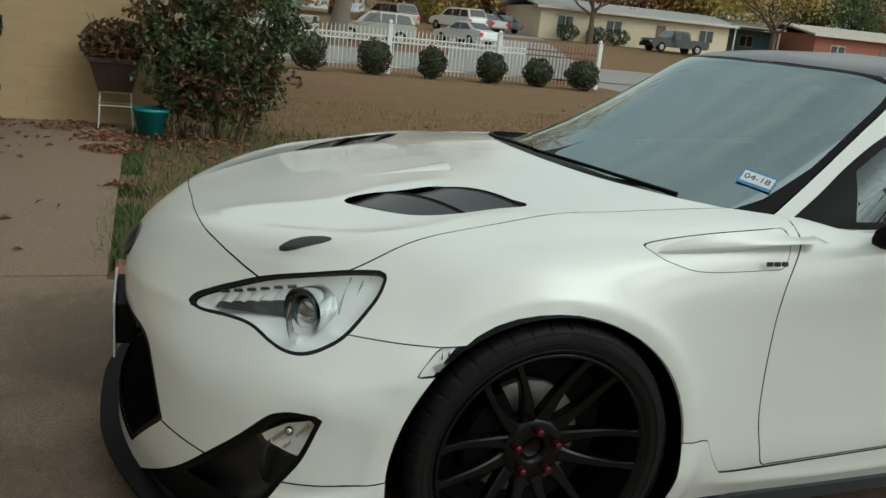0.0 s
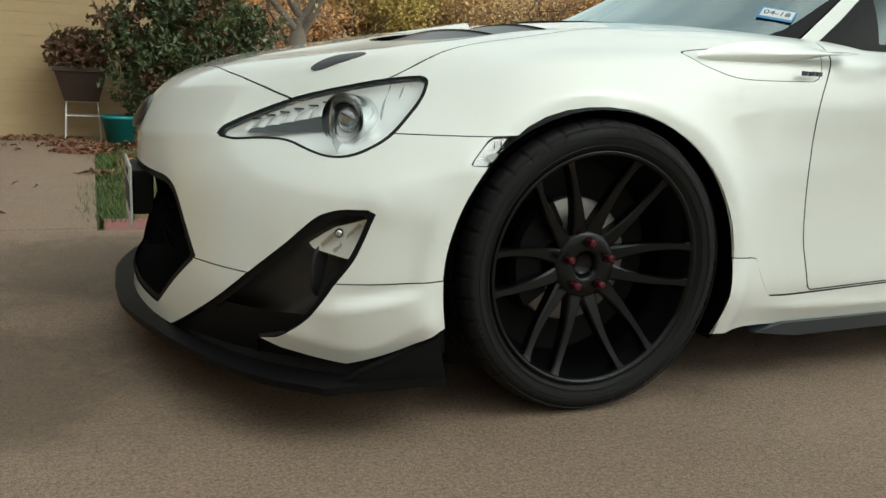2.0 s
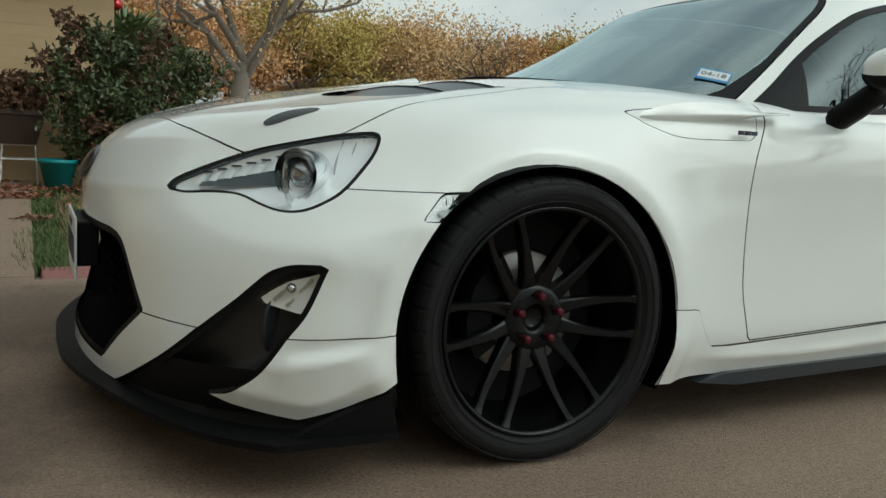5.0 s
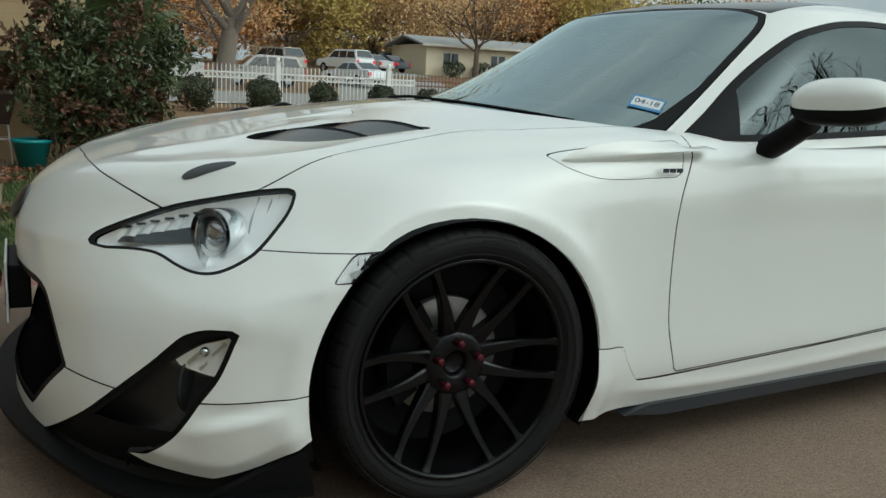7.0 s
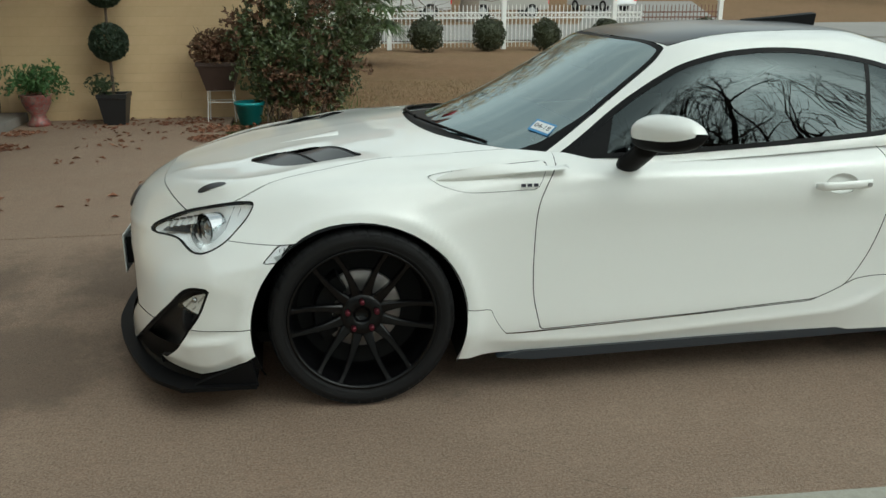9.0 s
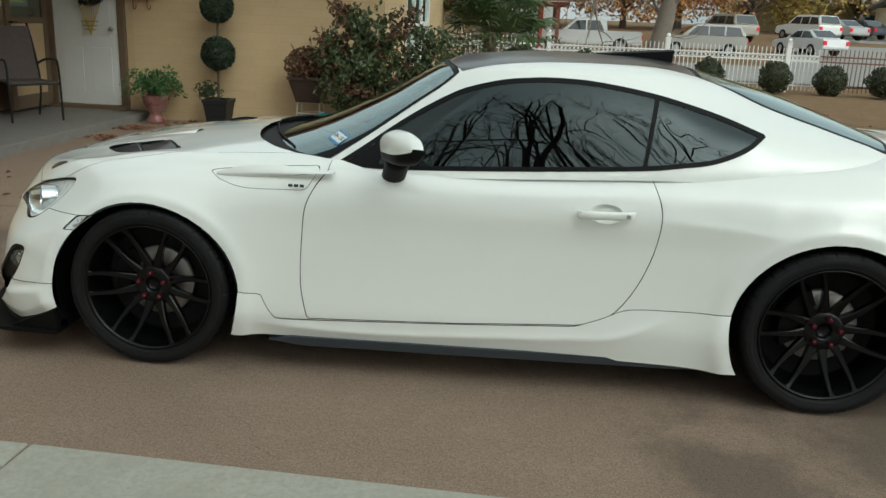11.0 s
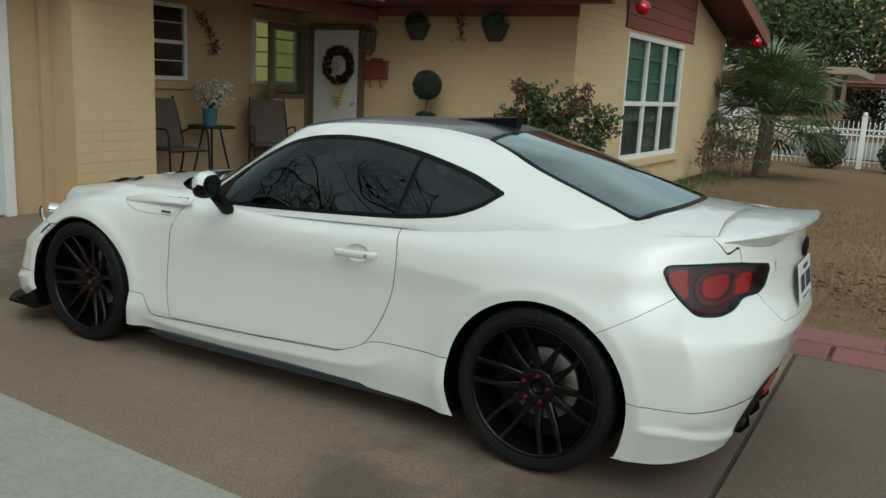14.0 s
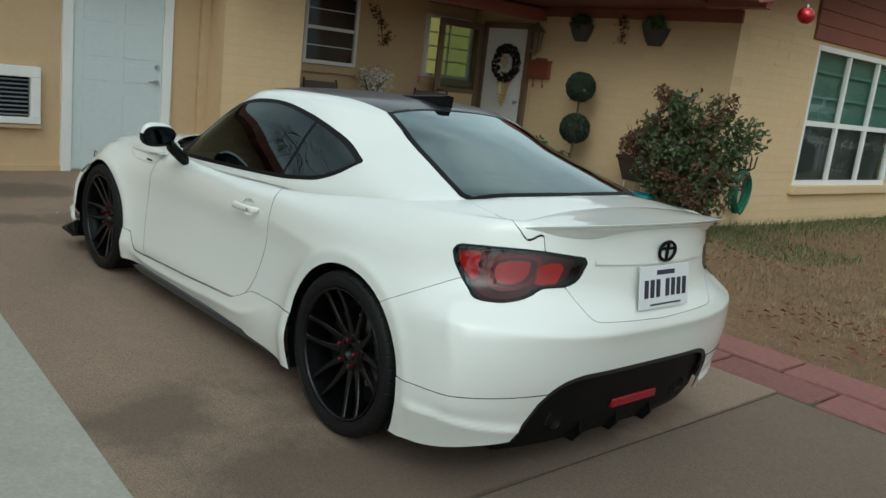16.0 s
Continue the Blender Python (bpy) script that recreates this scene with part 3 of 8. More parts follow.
for k, ob in enumerate(doors):
    sgn = (1, -1)[k]
    V, F = bowl(cup, lambda V: 0.05 * handle_cup(V), 0.022, 0.035).small()
    part("handle_recess", (V, F) if k == 0 else mirrored(V, F), M_PAINT, ob, smooth=True)
    bm = bmesh.new()
    L = spline([(1.628, -.826, .709), (1.645, -.846, .711), (1.69, -.854, .713), (1.78, -.856, .716), (1.82, -.852, .718), (1.838, -.830, .719)], 5)
    rows = []
    for i, c in enumerate(L):
        rr = 0.0155 * (1 - 0.35 * abs(2 * i / (len(L) - 1) - 1) ** 4)
        rows.append([bm.verts.new((c[0], sgn * (c[1] + 0.009 * math.cos(a)), c[2] + rr * math.sin(a))) for a in np.linspace(0, 2 * math.pi, 13)[:-1]])
    for r0, r1 in zip(rows, rows[1:]):
        for i in range(12):
            bm.faces.new((r0[i], r0[(i + 1) % 12], r1[(i + 1) % 12], r1[i]))
    bm.faces.new(rows[0]), bm.faces.new(rows[-1])
    bmesh.ops.recalc_face_normals(bm, faces=bm.faces)
    part("door_handle", bm, M_PAINT, ob, smooth=True)
    bm = bmesh.new()
    add_tube(bm, (1.808, sgn * -.858, .717), (1.808, sgn * -.868, .717), 0.008, n=14)
    part("lock", bm, M_SILVER, ob)

# front lamps, markers, openings
hl_fn = in_side(outline([(-.727, .556), (-.706, .577), (-.635, .615), (-.556, .650), (-.449, .681), (-.385, .694), (-.348, .698)], [(-.346, .690), (-.36, .665), (-.384, .636), (-.437, .586), (-.482, .557), (-.52, .541), (-.553, .538), (-.58, .546), (-.61, .560), (-.65, .560), (-.70, .552)]), -0.3)
lamp = take(body, hl_fn, 0.0032)
mk_fn = in_side([(-.318, .537), (-.266, .591), (-.175, .594), (-.262, .534)], -0.6)
marker = take(body, mk_fn, 0.0012)
fog_poly = outline([(-.835, .12), (-.822, .137), (-.77, .215), (-.702, .305), (-.639, .375), (-.594, .424), (-.567, .440), (-.545, .447)], [(-.498, .450), (-.494, .444), (-.498, .432), (-.53, .36), (-.566, .308), (-.608, .240), (-.655, .192)], [(-.69, .176), (-.69, .05), (-.835, .05)])
fog_fn = in_side(fog_poly, -0.35)
fog = body.cut(fog_fn)
gr_poly = outline([(.03, .460), (-.31, .453)], [(-.345, .447), (-.386, .427), (-.452, .363), (-.519, .303)], [(-.519, .300), (-.43, .228), (-.345, .162)], [(-.335, .158), (.03, .158)])
gr_fn = in_end(gr_poly, -1.0, -0.70)
grille = body.cut(gr_fn)
lip_fn = lambda V: np.maximum(V[:, 2] - (.300 + .045 * (V[:, 0] + .78)), np.maximum(V[:, 0] + 0.30, -0.95 - V[:, 0]))
frontlip = take(body, lip_fn, 0.001)
hood_fn = in_plan(outline([(-.70, .03), (-.702, -.13), (-.69, -.283), (-.657, -.393), (-.614, -.485), (-.565, -.57)], [(-.535, -.605), (-.46, -.640), (-.344, -.662), (-.165, -.652), (.109, -.645), (.40, -.637), (.54, -.636)], [(.60, -.60), (.6, .03)]), 0.62)
hood = take(body, hood_fn, 0.0012)
bump_fn = in_side([(-1, .05), (-1, .78), (-.66, .78), (-.555, .652), (-.43, .587), (-.26, .591), (-.10, .60), (0, .59), (0, .05)], 1.0)
bumper = take(body, bump_fn, 0.001)

# tail
tl_fn = in_side(outline([(2.977, .81), (2.985, .826), (3.01, .832), (3.17, .840), (3.262, .828)], [(3.268, .81), (3.262, .75), (3.25, .727)], [(3.245, .726), (3.215, .718), (3.203, .69), (3.185, .676), (3.155, .670), (3.10, .678), (3.045, .716), (3.00, .766)]), -0.25)
tail = take(body, tl_fn, 0.003)
trunk_top = in_plan(outline([(2.70, .03), (2.76, -.50)], [(2.80, -.53), (2.95, -.553), (3.10, -.567)], [(3.115, -.566), (3.15, -.545), (3.18, -.50)], [(3.40, -.44), (3.40, .03)]), 0.84)
trunk_end = in_end([(.03, .605), (-.345, .617), (-.372, .632), (-.445, .74), (-.50, .95), (.03, .95)], 3.15, 3.6)
trunk = take(body, lambda V: np.minimum(trunk_top(V), trunk_end(V)), 0.0008)
diff_fn = in_end(outline([(-.60, .05), (-.572, .18), (-.52, .33)], [(-.50, .355), (-.46, .39), (-.41, .412), (-.346, .424)], [(.03, .428), (.03, .05)]), 3.05, 3.6)
diffuser = body.cut(diff_fn)
rb_fn = in_side([(2.70, .0), (2.70, .535), (2.80, .587), (2.927, .659), (3.035, .728), (3.2, .745), (3.6, .745), (3.6, .0)], 1.0)
rbump = take(body, rb_fn, 0.001)
rl_fn = lambda V: np.maximum(V[:, 2] - .362, 2.6 - V[:, 0])
rlip = take(rbump, rl_fn, 0.0009)
fin_fn = in_side(outline([(.233, .778), (.285, .786), (.45, .802), (.650, .815)], [(.652, .80), (.622, .748), (.612, .734)], [(.60, .729), (.381, .727), (.276, .752)]), -.6)
fin_panel = take(body, fin_fn, 0.0008)
wing = body.cut(lambda V: V[:, 0] - 1.3)

shell("front_wing", wing, M_PAINT, pair=True)
shell("fin_panel", fin_panel, M_PAINT, pair=True)
shell("rear_quarter", body, M_PAINT, pair=True)
skirt_ends = lambda V: .016 * np.clip((V[:, 0] - 1.95) / .25, 0, 1) ** 2 * np.clip((.38 - V[:, 2]) / .12, 0, 1) + .012 * np.clip((.47 - V[:, 0]) / .10, 0, 1) ** 2 * np.clip((.325 - V[:, 2]) / .08, 0, 1)
fb = shell("front_bumper", bumper, M_PAINT)[0]
def pressed(skin, step, folds, more=None):
    """A panel that stands proud by step, with folds of its own (points, height, above, below, taper)."""
    h = np.full(len(skin.V), float(step))
    for pts, height, above, below, taper in folds:
        h += crest(skin.V, (0, 2), pts, height, above, below, taper) * (skin.V[:, 1] < -.35)
    if more is not None:
        h += more(skin.V)
    V = skin.V + skin.N * h[:, None]
    return Skin(V, skin.F, Skin(V, skin.F).normals())


scoop_f = lambda V: -.007 * np.exp(-((V[:, 2] - .297 - .14 * (V[:, 0] + .5)) / .013) ** 2 - ((V[:, 0] + .50) / .07) ** 2)
lip_low = frontlip.cut(lambda V: np.where(V[:, 0] > -.72, V[:, 2] - np.interp(V[:, 0], (-.72, -.676, -.611, -.538, -.453, -.372, -.30), (.186, .178, .166, .153, .181, .218, .25)), 1.0))
lip_low.F = [f for f in lip_low.F if lip_low.V[list(f), 1].mean() < -.3]
shell("lip_underside", sunk(lip_low, .010), M_BLACK, "black underside of the front lip", pair=True)
shell("front_lip", pressed(frontlip, .002, [([(-.605, .252), (-.53, .268), (-.41, .292)], .012, .010, .030, .2), ([(-.68, .205), (-.62, .205), (-.55, .192), (-.496, .196), (-.375, .255)], .013, .05, .045, .1)], scoop_f), M_PAINT)
shell("rear_bumper", rbump, M_PAINT)
shell("side_skirt", pressed(SKIRT, .0015, [([(.40, .215), (.52, .200), (.95, .193), (1.592, .226), (1.802, .249), (1.952, .316), (2.03, .36)], .014, .020, .05, .12)], skirt_ends), M_PAINT, pair=True)
shell("rear_lip", pressed(rlip, .0025, [([(2.975, .283), (3.098, .284), (3.144, .272), (3.19, .252), (3.26, .215)], .014, .007, .06, .12)]), M_PAINT, pair=True)
# bonnet with its vents
vent_poly = spline([(-.366, -.362), (-.30, -.336), (-.22, -.345), (-.12, -.350), (-.055, -.42), (.035, -.560), (-.05, -.568), (-.15, -.562), (-.24, -.525), (-.31, -.45)], 5, True)
vent = hood.cut(in_plan(vent_poly))
pin = hood.cut(lambda V: np.hypot(((V[:, 0] + .49) * .87 - (V[:, 1] + .553) * .49) / .060, ((V[:, 0] + .49) * .49 + (V[:, 1] + .553) * .87) / .0115) - 1)
hood_ob = shell("bonnet", hood, M_PAINT, "white vented bonnet with black latch covers")[0]
shell("latch_cover", sunk(pin, -0.0015), M_CARBON, pair=True, parent=hood_ob)
V0, F0 = sunk(vent, 0.03).small()
for sgn in (1, -1):
    part("vent_floor", (V0, F0) if sgn > 0 else mirrored(V0, F0), M_BLACK, hood_ob, smooth=True)
    for qa, qb, qc, qd in (((-.358, -.366), (-.270, -.318), (-.112, -.580), (-.236, -.552)), ((-.232, -.366), (-.122, -.345), (.030, -.562), (-.116, -.580))):
        bm = bmesh.new()
        grid = []
        for i in range(11):
            u = i / 10
            row = []
            for j in range(15):
                w = j / 14
                x = (qa[0] * (1 - w) + qd[0] * w) * (1 - u) + (qb[0] * (1 - w) + qc[0] * w) * u
                y = (qa[1] * (1 - w) + qd[1] * w) * (1 - u) + (qb[1] * (1 - w) + qc[1] * w) * u
                hump = max(0.0, math.sin(math.pi * w)) ** .7
                row.append(bm.verts.new((x, sgn * y, float(deck(np.array(x), np.array(y))) - .010 + (.005 + .014 * u ** 1.4) * hump)))
            grid.append(row)
        for i in range(10):
            for j in range(14):
                q = (grid[i][j], grid[i + 1][j], grid[i + 1][j + 1], grid[i][j + 1])
                bm.faces.new(q if sgn < 0 else q[::-1])
        bmesh.ops.recalc_face_normals(bm, faces=bm.faces)
        lip = [tuple(v.co + Vector((.004, 0, .0005))) for v in grid[-1]]
        ob = part("vent_louvre", bm, M_CARBON, hood_ob, smooth=True)
        part("louvre_lip", pipe(lip, .0045, 6), M_BLACK, ob, smooth=True)
        md = ob.modifiers.new("thickness", "SOLIDIFY")
        md.thickness, md.offset = 0.004, 0
# small raised intake on the bonnet
bm = bmesh.new()
g = []
for i in range(9):
    u = i / 8
    row = []
    for j in range(9):
        w = j / 8 * 2 - 1
        x, y = -.26 + .225 * u, -.160 - .004 * u + w * (.008 + .042 * u)
        row.append(bm.verts.new((x, y, float(deck(np.array(x), np.array(y))) + 0.001 + 0.008 * u ** 1.5 * max(0, 1 - abs(w) ** 3) - 0.004 * abs(w) ** 3)))
    g.append(row)
for i in range(8):
    for j in range(8):
        bm.faces.new((g[i][j], g[i + 1][j], g[i + 1][j + 1], g[i][j + 1]))
part("intake_hood", bm, M_PAINT, hood_ob, smooth=True)
bm = bmesh.new()
lo, hi = [], []
for j in range(9):
    w = j / 8 * 2 - 1
    y = -.164 + w * .050
    z0 = float(deck(np.array(-.036), np.array(y)))
    lo.append(bm.verts.new((-.036, y, z0 - 0.002)))
    hi.append(bm.verts.new((-.036, y, z0 + 0.0005 + 0.0075 * max(0, 1 - abs(w) ** 3))))
for j in range(8):
    bm.faces.new((lo[j], lo[j + 1], hi[j + 1], hi[j]))
part("intake_mouth", bm, M_BLACK, hood_ob)

# boot lid, lamps
boot = shell("boot_lid", trunk, M_PAINT, "white boot lid with a raised tail lip")[0]
M_REDGLASS = glass("red_lamp_lens", (0.60, 0.055, 0.062), 0.0, 1.5)
garnish = trunk.copy().cut(in_end([(-.335, .806), (-.322, .846), (.03, .852), (.03, .806)], 3.15, 3.6))
shell("plate_garnish", sunk(garnish, -.007), M_PAINT, "white trim bar above the plate", parent=boot)
shell("tail_lamp", tail.copy(), M_REDGLASS, "glossy dark red tail lamp", pair=True, thick=0)
tails = [o for o in car.children if o.name.startswith("tail_lamp")]
core = tail.cut(lambda V: tl_fn(V) + 0.010)
zone_a = in_side(spline([(2.998, .805), (3.03, .820), (3.056, .815), (3.058, .781), (3.07, .732), (3.045, .735), (3.012, .771)], 4, True), -.2)
zone_b = in_side(spline([(3.105, .775), (3.122, .796), (3.165, .803), (3.178, .795), (3.180, .757), (3.165, .732), (3.135, .726), (3.112, .741)], 4, True), -.2)
zone_c = in_side(outline([(3.191, .786), (3.221, .803), (3.236, .800)], [(3.242, .785), (3.238, .732)], [(3.225, .729), (3.200, .731)]), -0.2)
ring_b = lambda V: np.maximum(-zone_b(V) + .010, zone_b(V) - .022)
cuts_ = [(nm, core.cut(fn), dep, m_) for nm, fn, dep, m_ in (("light_guide", zone_b, .022, M_BRED), ("reverse_lens", zone_c, .022, M_PRED), ("light_block", zone_a, .018, M_BRED), ("light_ring", ring_b, .012, M_MRED))]
for nm, sk, dep, m_ in [("lamp_rim", tail, .001, M_BLACK), ("lamp_core", core, .030, M_DRED)] + cuts_:
    V, F = sunk(sk, dep).small()
    part(nm, (V, F), m_, tails[0], smooth=True)
    part(nm, mirrored(V, F), m_, tails[1], smooth=True)

# head lamps: a clear lens over a bright bowl with a projector and a row of strips
lens = shell("head_lamp", lamp, M_LENS, "clear head lamp with projector and light strips", pair=True, thick=0)
for o in lens:
    o.visible_shadow = False
M_BOWL = mat("lamp_bowl", (0.95, 0.955, 0.955), 0.25, 0.12)
M_RIB = mat("lens_rib_grey", (0.42, 0.43, 0.43), 0.25, 0.4)
M_LEDGE = mat("lamp_shade", (0.022, 0.022, 0.023), 0.3, 0.2)
M_EYE = mat("projector_glass", (0.30, 0.31, 0.32), 0.05, 0.8, 1.0)
M_STRIP = mat("strip_white", (0.85, 0.86, 0.86), 0.15)
hb = bowl(lamp, hl_fn, 0.022, 0.03)
V, F = hb.small()
for k, o in enumerate(lens):
    s_ = (1, -1)[k]
    part("bowl", (V, F) if k == 0 else mirrored(V, F), M_BOWL, o, smooth=True)
    c, d = Vector((-.490, s_ * -.655, .606)), Vector((-.80, s_ * -.58, .03)).normalized()
    bm = bmesh.new()
    for r0, r1, a, b in ((.050, .053, -.03, .028), (.041, .046, -.03, .029), (.029, .036, -.03, .022)):
        add_tube(bm, c + d * a, c + d * b, r0, r1, 32, False)
    part("projector_ring", bm, M_CHROME, o, smooth=True)
    bm = bmesh.new()
    bmesh.ops.create_uvsphere(bm, u_segments=24, v_segments=12, radius=0.031, matrix=Matrix.Translation(c + d * -0.004))
    part("projector_lens", bm, M_EYE, o, smooth=True)
    # curved apron that hangs below the projector
    bm = bmesh.new()
    rows = []
    for i in range(11):
        a = radians(150 + 130 * i / 10)
        q = [c + d * f + Vector((math.cos(a) * g * .62, s_ * -math.cos(a) * g * -.75, math.sin(a) * g)) for f, g in ((.024, .047), (.030, .062), (.014, .078))]
        rows.append([bm.verts.new(p) for p in q])
    for r0, r1 in zip(rows, rows[1:]):
        for m_ in range(2):
            bm.faces.new((r0[m_], r1[m_], r1[m_ + 1], r0[m_ + 1]))
    part("projector_apron", bm, M_CHROME, o, smooth=True)
    # dark ledge and the strips that stand on it
    bm = bmesh.new()
    up = [Vector(p) for p in ((-.664, -.500, .574), (-.60, -.545, .590), (-.545, -.592, .606), (-.508, -.622, .618))]
    dn = [p + Vector((-.012, -.020, -.008 - .010 * i_)) for i_, p in enumerate(up)]
    for A in (up, dn):
        for p in A:
            p.y *= s_
    vu, vd = [bm.verts.new(p) for p in up], [bm.verts.new(p) for p in dn]
    for m_ in range(3):
        bm.faces.new((vu[m_], vu[m_ + 1], vd[m_ + 1], vd[m_]))
    part("strip_ledge", bm, M_LEDGE, o)
    for i in range(6):
        u = i / 5
        lo = Vector((-.672 + .130 * u, s_ * (-.497 - .100 * u), .570 + .038 * u))
        hi = lo + Vector((.020, s_ * .004, .024 + .004 * u))
        bm = bmesh.new()
        w_ = Vector((.0055, s_ * -.005, 0))
        v = [bm.verts.new(p) for p in (lo - w_, lo + w_, hi + w_ * .7, hi - w_ * .7)]
        r = bmesh.ops.extrude_face_region(bm, geom=[bm.faces.new(v)])
        bmesh.ops.translate(bm, verts=[e for e in r["geom"] if isinstance(e, bmesh.types.BMVert)], vec=(.008, s_ * .008, -.001))
        bmesh.ops.recalc_face_normals(bm, faces=bm.faces)
        part("light_strip", bm, M_STRIP, o)
        part("strip_cap", box(hi.x - .009, hi.x + .010, hi.y - .006, hi.y + .006, hi.z - .0005, hi.z + .003), M_LEDGE, o)
rib_zone = lambda V: np.maximum(hl_fn(V) + .010, -.440 + .42 * (V[:, 2] - .60) - V[:, 0])
for q in np.arange(-.470, -.345, .0085):
    strip = hb.copy().cut(lambda V, q=q: np.maximum(rib_zone(V), np.abs(V[:, 0] - q - .42 * (V[:, 2] - .60)) - .0020))
    if len(strip.F) > 2:
        V, F = sunk(strip, -.012).small()
        part("lens_rib", (V, F), M_RIB, lens[0], smooth=True)
        part("lens_rib", mirrored(V, F), M_RIB, lens[1], smooth=True)
mks = shell("side_marker", marker, M_LENS, "clear wing marker lens", pair=True, thick=0)
V, F = sunk(marker, 0.008).small()
for k, o in enumerate(mks):
    part("marker_bowl", (V, F) if k == 0 else mirrored(V, F), M_BOWL, o, smooth=True)
for q in np.arange(-.262, -.18, .0075):
    strip = marker.copy().cut(lambda V, q=q: np.maximum(np.maximum(mk_fn(V) + .006, .568 - V[:, 2]), np.abs(V[:, 0] - q) - .0018))
    if strip.F:
        V, F = sunk(strip, .004).small()
        part("marker_rib", (V, F), M_LEDGE, mks[0])
        part("marker_rib", mirrored(V, F), M_LEDGE, mks[1])
spot = marker.copy().cut(lambda V: np.hypot((V[:, 0] + .262) / .020, (V[:, 2] - .552) / .009) - 1)
V, F = sunk(spot, .004).small()
part("marker_bulb", (V, F), M_SILVER, mks[0])
part("marker_bulb", mirrored(V, F), M_SILVER, mks[1])

# fog pockets
M_DUCT = mat("black_duct", (0.018, 0.018, 0.019), 0.42, spec=0.5)
pocket = bowl(fog, fog_fn, 0.055, 0.05)
shell("fog_pocket", pocket, M_DUCT, "matt black fog lamp pocket", pair=True, thick=0)
fl_fn = in_side([(-.624, .374), (-.594, .399), (-.567, .418), (-.512, .434), (-.505, .427), (-.530, .384), (-.548, .356)], -0.5)
fl = fog.copy().cut(fl_fn)
fogs = shell("fog_lamp", sunk(fl, 0.008), M_LENS, "clear angular fog lamp", pair=True, thick=0)
for k, o in enumerate(fogs):
    o.visible_shadow = False
    V, F = sunk(fl, 0.03).small()
    part("fog_reflector", (V, F) if k == 0 else mirrored(V, F), M_BOWL, o, smooth=True)
    bm = bmesh.new()
    s_ = (1, -1)[k]
    bmesh.ops.create_uvsphere(bm, u_segments=16, v_segments=10, radius=.010, matrix=Matrix.Translation((-.548, s_ * -.792, .398)))
    part("fog_bulb", bm, M_CHROME, o, smooth=True)
for s_ in (1, -1):
    bm = bmesh.new()
    rows = []
    for i in range(21):
        a = 2 * math.pi * i / 20
        rows.append([bm.verts.new((-.565 + dx + r * .45 * math.cos(a), s_ * (-.755 - dy + r * .3 * math.cos(a)), .318 + r * math.sin(a))) for dx, dy, r in ((.06, -.03, .055), (.0, .0, .056), (-.012, .006, .052), (-.014, .007, .044), (.02, -.01, .038))])
    for r0, r1 in zip(rows, rows[1:]):
        for m_ in range(4):
            bm.faces.new((r0[m_], r1[m_], r1[m_ + 1], r0[m_ + 1]))
    part("fog_duct", bm, M_DUCT, car, "black duct in the fog lamp pocket", smooth=True)
blade = fog.copy().cut(lambda V: np.maximum(fog_fn(V) + .004, V[:, 2] - (.232 + .10 * (V[:, 0] + .72))))
shell("pocket_blade", sunk(blade, .012), M_BLACK, "black blade across the foot of the pocket", pair=True, thick=.012)
for q in (-.600, -.572, -.545):
    facet = fl.copy().cut(lambda V, q=q: np.maximum(fl_fn(V) + .004, np.abs(V[:, 0] - q - .9 * (V[:, 2] - .40)) - .005))
    if facet.F:
        V, F = sunk(facet, .022).small()
        part("fog_facet", (V, F), M_SILVER, fogs[0])
        part("fog_facet", mirrored(V, F), M_SILVER, fogs[1])
rim_f = fog.copy().cut(lambda V: np.maximum(-fog_fn(V) - 0.010, .20 - V[:, 2]))
shell("fog_trim", sunk(rim_f, 0.004), M_BLACK, pair=True, thick=0.004)

# grille
M_DEEP = mat("deep_black_mesh", (0.003, 0.003, 0.003), 0.8, spec=0.03)
gb = bowl(grille, gr_fn, 0.13, 0.04)
shell("grille", gb, M_DEEP, "matt black lower grille")
rim_g = grille.copy().cut(lambda V: -gr_fn(V) - 0.016)
shell("grille_trim", sunk(rim_g, 0.002), M_BLACK, thick=0.004)
for i in range(5):
    z = .24 + .04 * i
    w = .36 + .10 * min(1, (z - .2) / .1) - max(0, z - .31) * 1.1
    L = [(-.80 + .13 * (abs(y) / .5) ** 2, y, z) for y in np.linspace(-w, w, 13)]
    bm = bmesh.new()
    for a, b in zip(L, L[1:]):
        add_tube(bm, a, b, 0.005, n=6)
    part("grille_slat", bm, M_DEEP, car)
part("plate_bracket", box(-.890, -.84, -.13, .13, .33, .44, 0.004), M_BLACK, car)
bm = box(-.897, -.891, -.152, .152, .300, .453, 0.002)
fp = part("front_plate", bm, M_PLATE, car, "white registration plate with dark bars")
for y0, y1, z0, z1 in tuple((-.128 + .0355 * k + (.022 if k > 2 else 0), -.104 + .0355 * k + (.022 if k > 2 else 0), .340, .405) for k in range(7)) + ((-.055, .055, .421, .438),):
    part("plate_bar", box(-.899, -.8965, y0, y1, z0, z1), M_INK, fp)


def badge(x, z, r, parent):
    bm = bmesh.new()
    for i in range(36):
        a, b = 2 * math.pi * i / 36, 2 * math.pi * (i + 1) / 36
        add_tube(bm, (x, r * math.cos(a), z + .72 * r * math.sin(a)), (x, r * math.cos(b), z + .72 * r * math.sin(b)), r * .13, n=6, caps=False)
    add_tube(bm, (x, 0, z - .6 * r), (x, 0, z + .6 * r), r * .12, n=6)
    add_tube(bm, (x, -.7 * r, z + .2 * r), (x, .7 * r, z + .2 * r), r * .12, n=6)
    part("badge", bm, M_BLACK, parent)


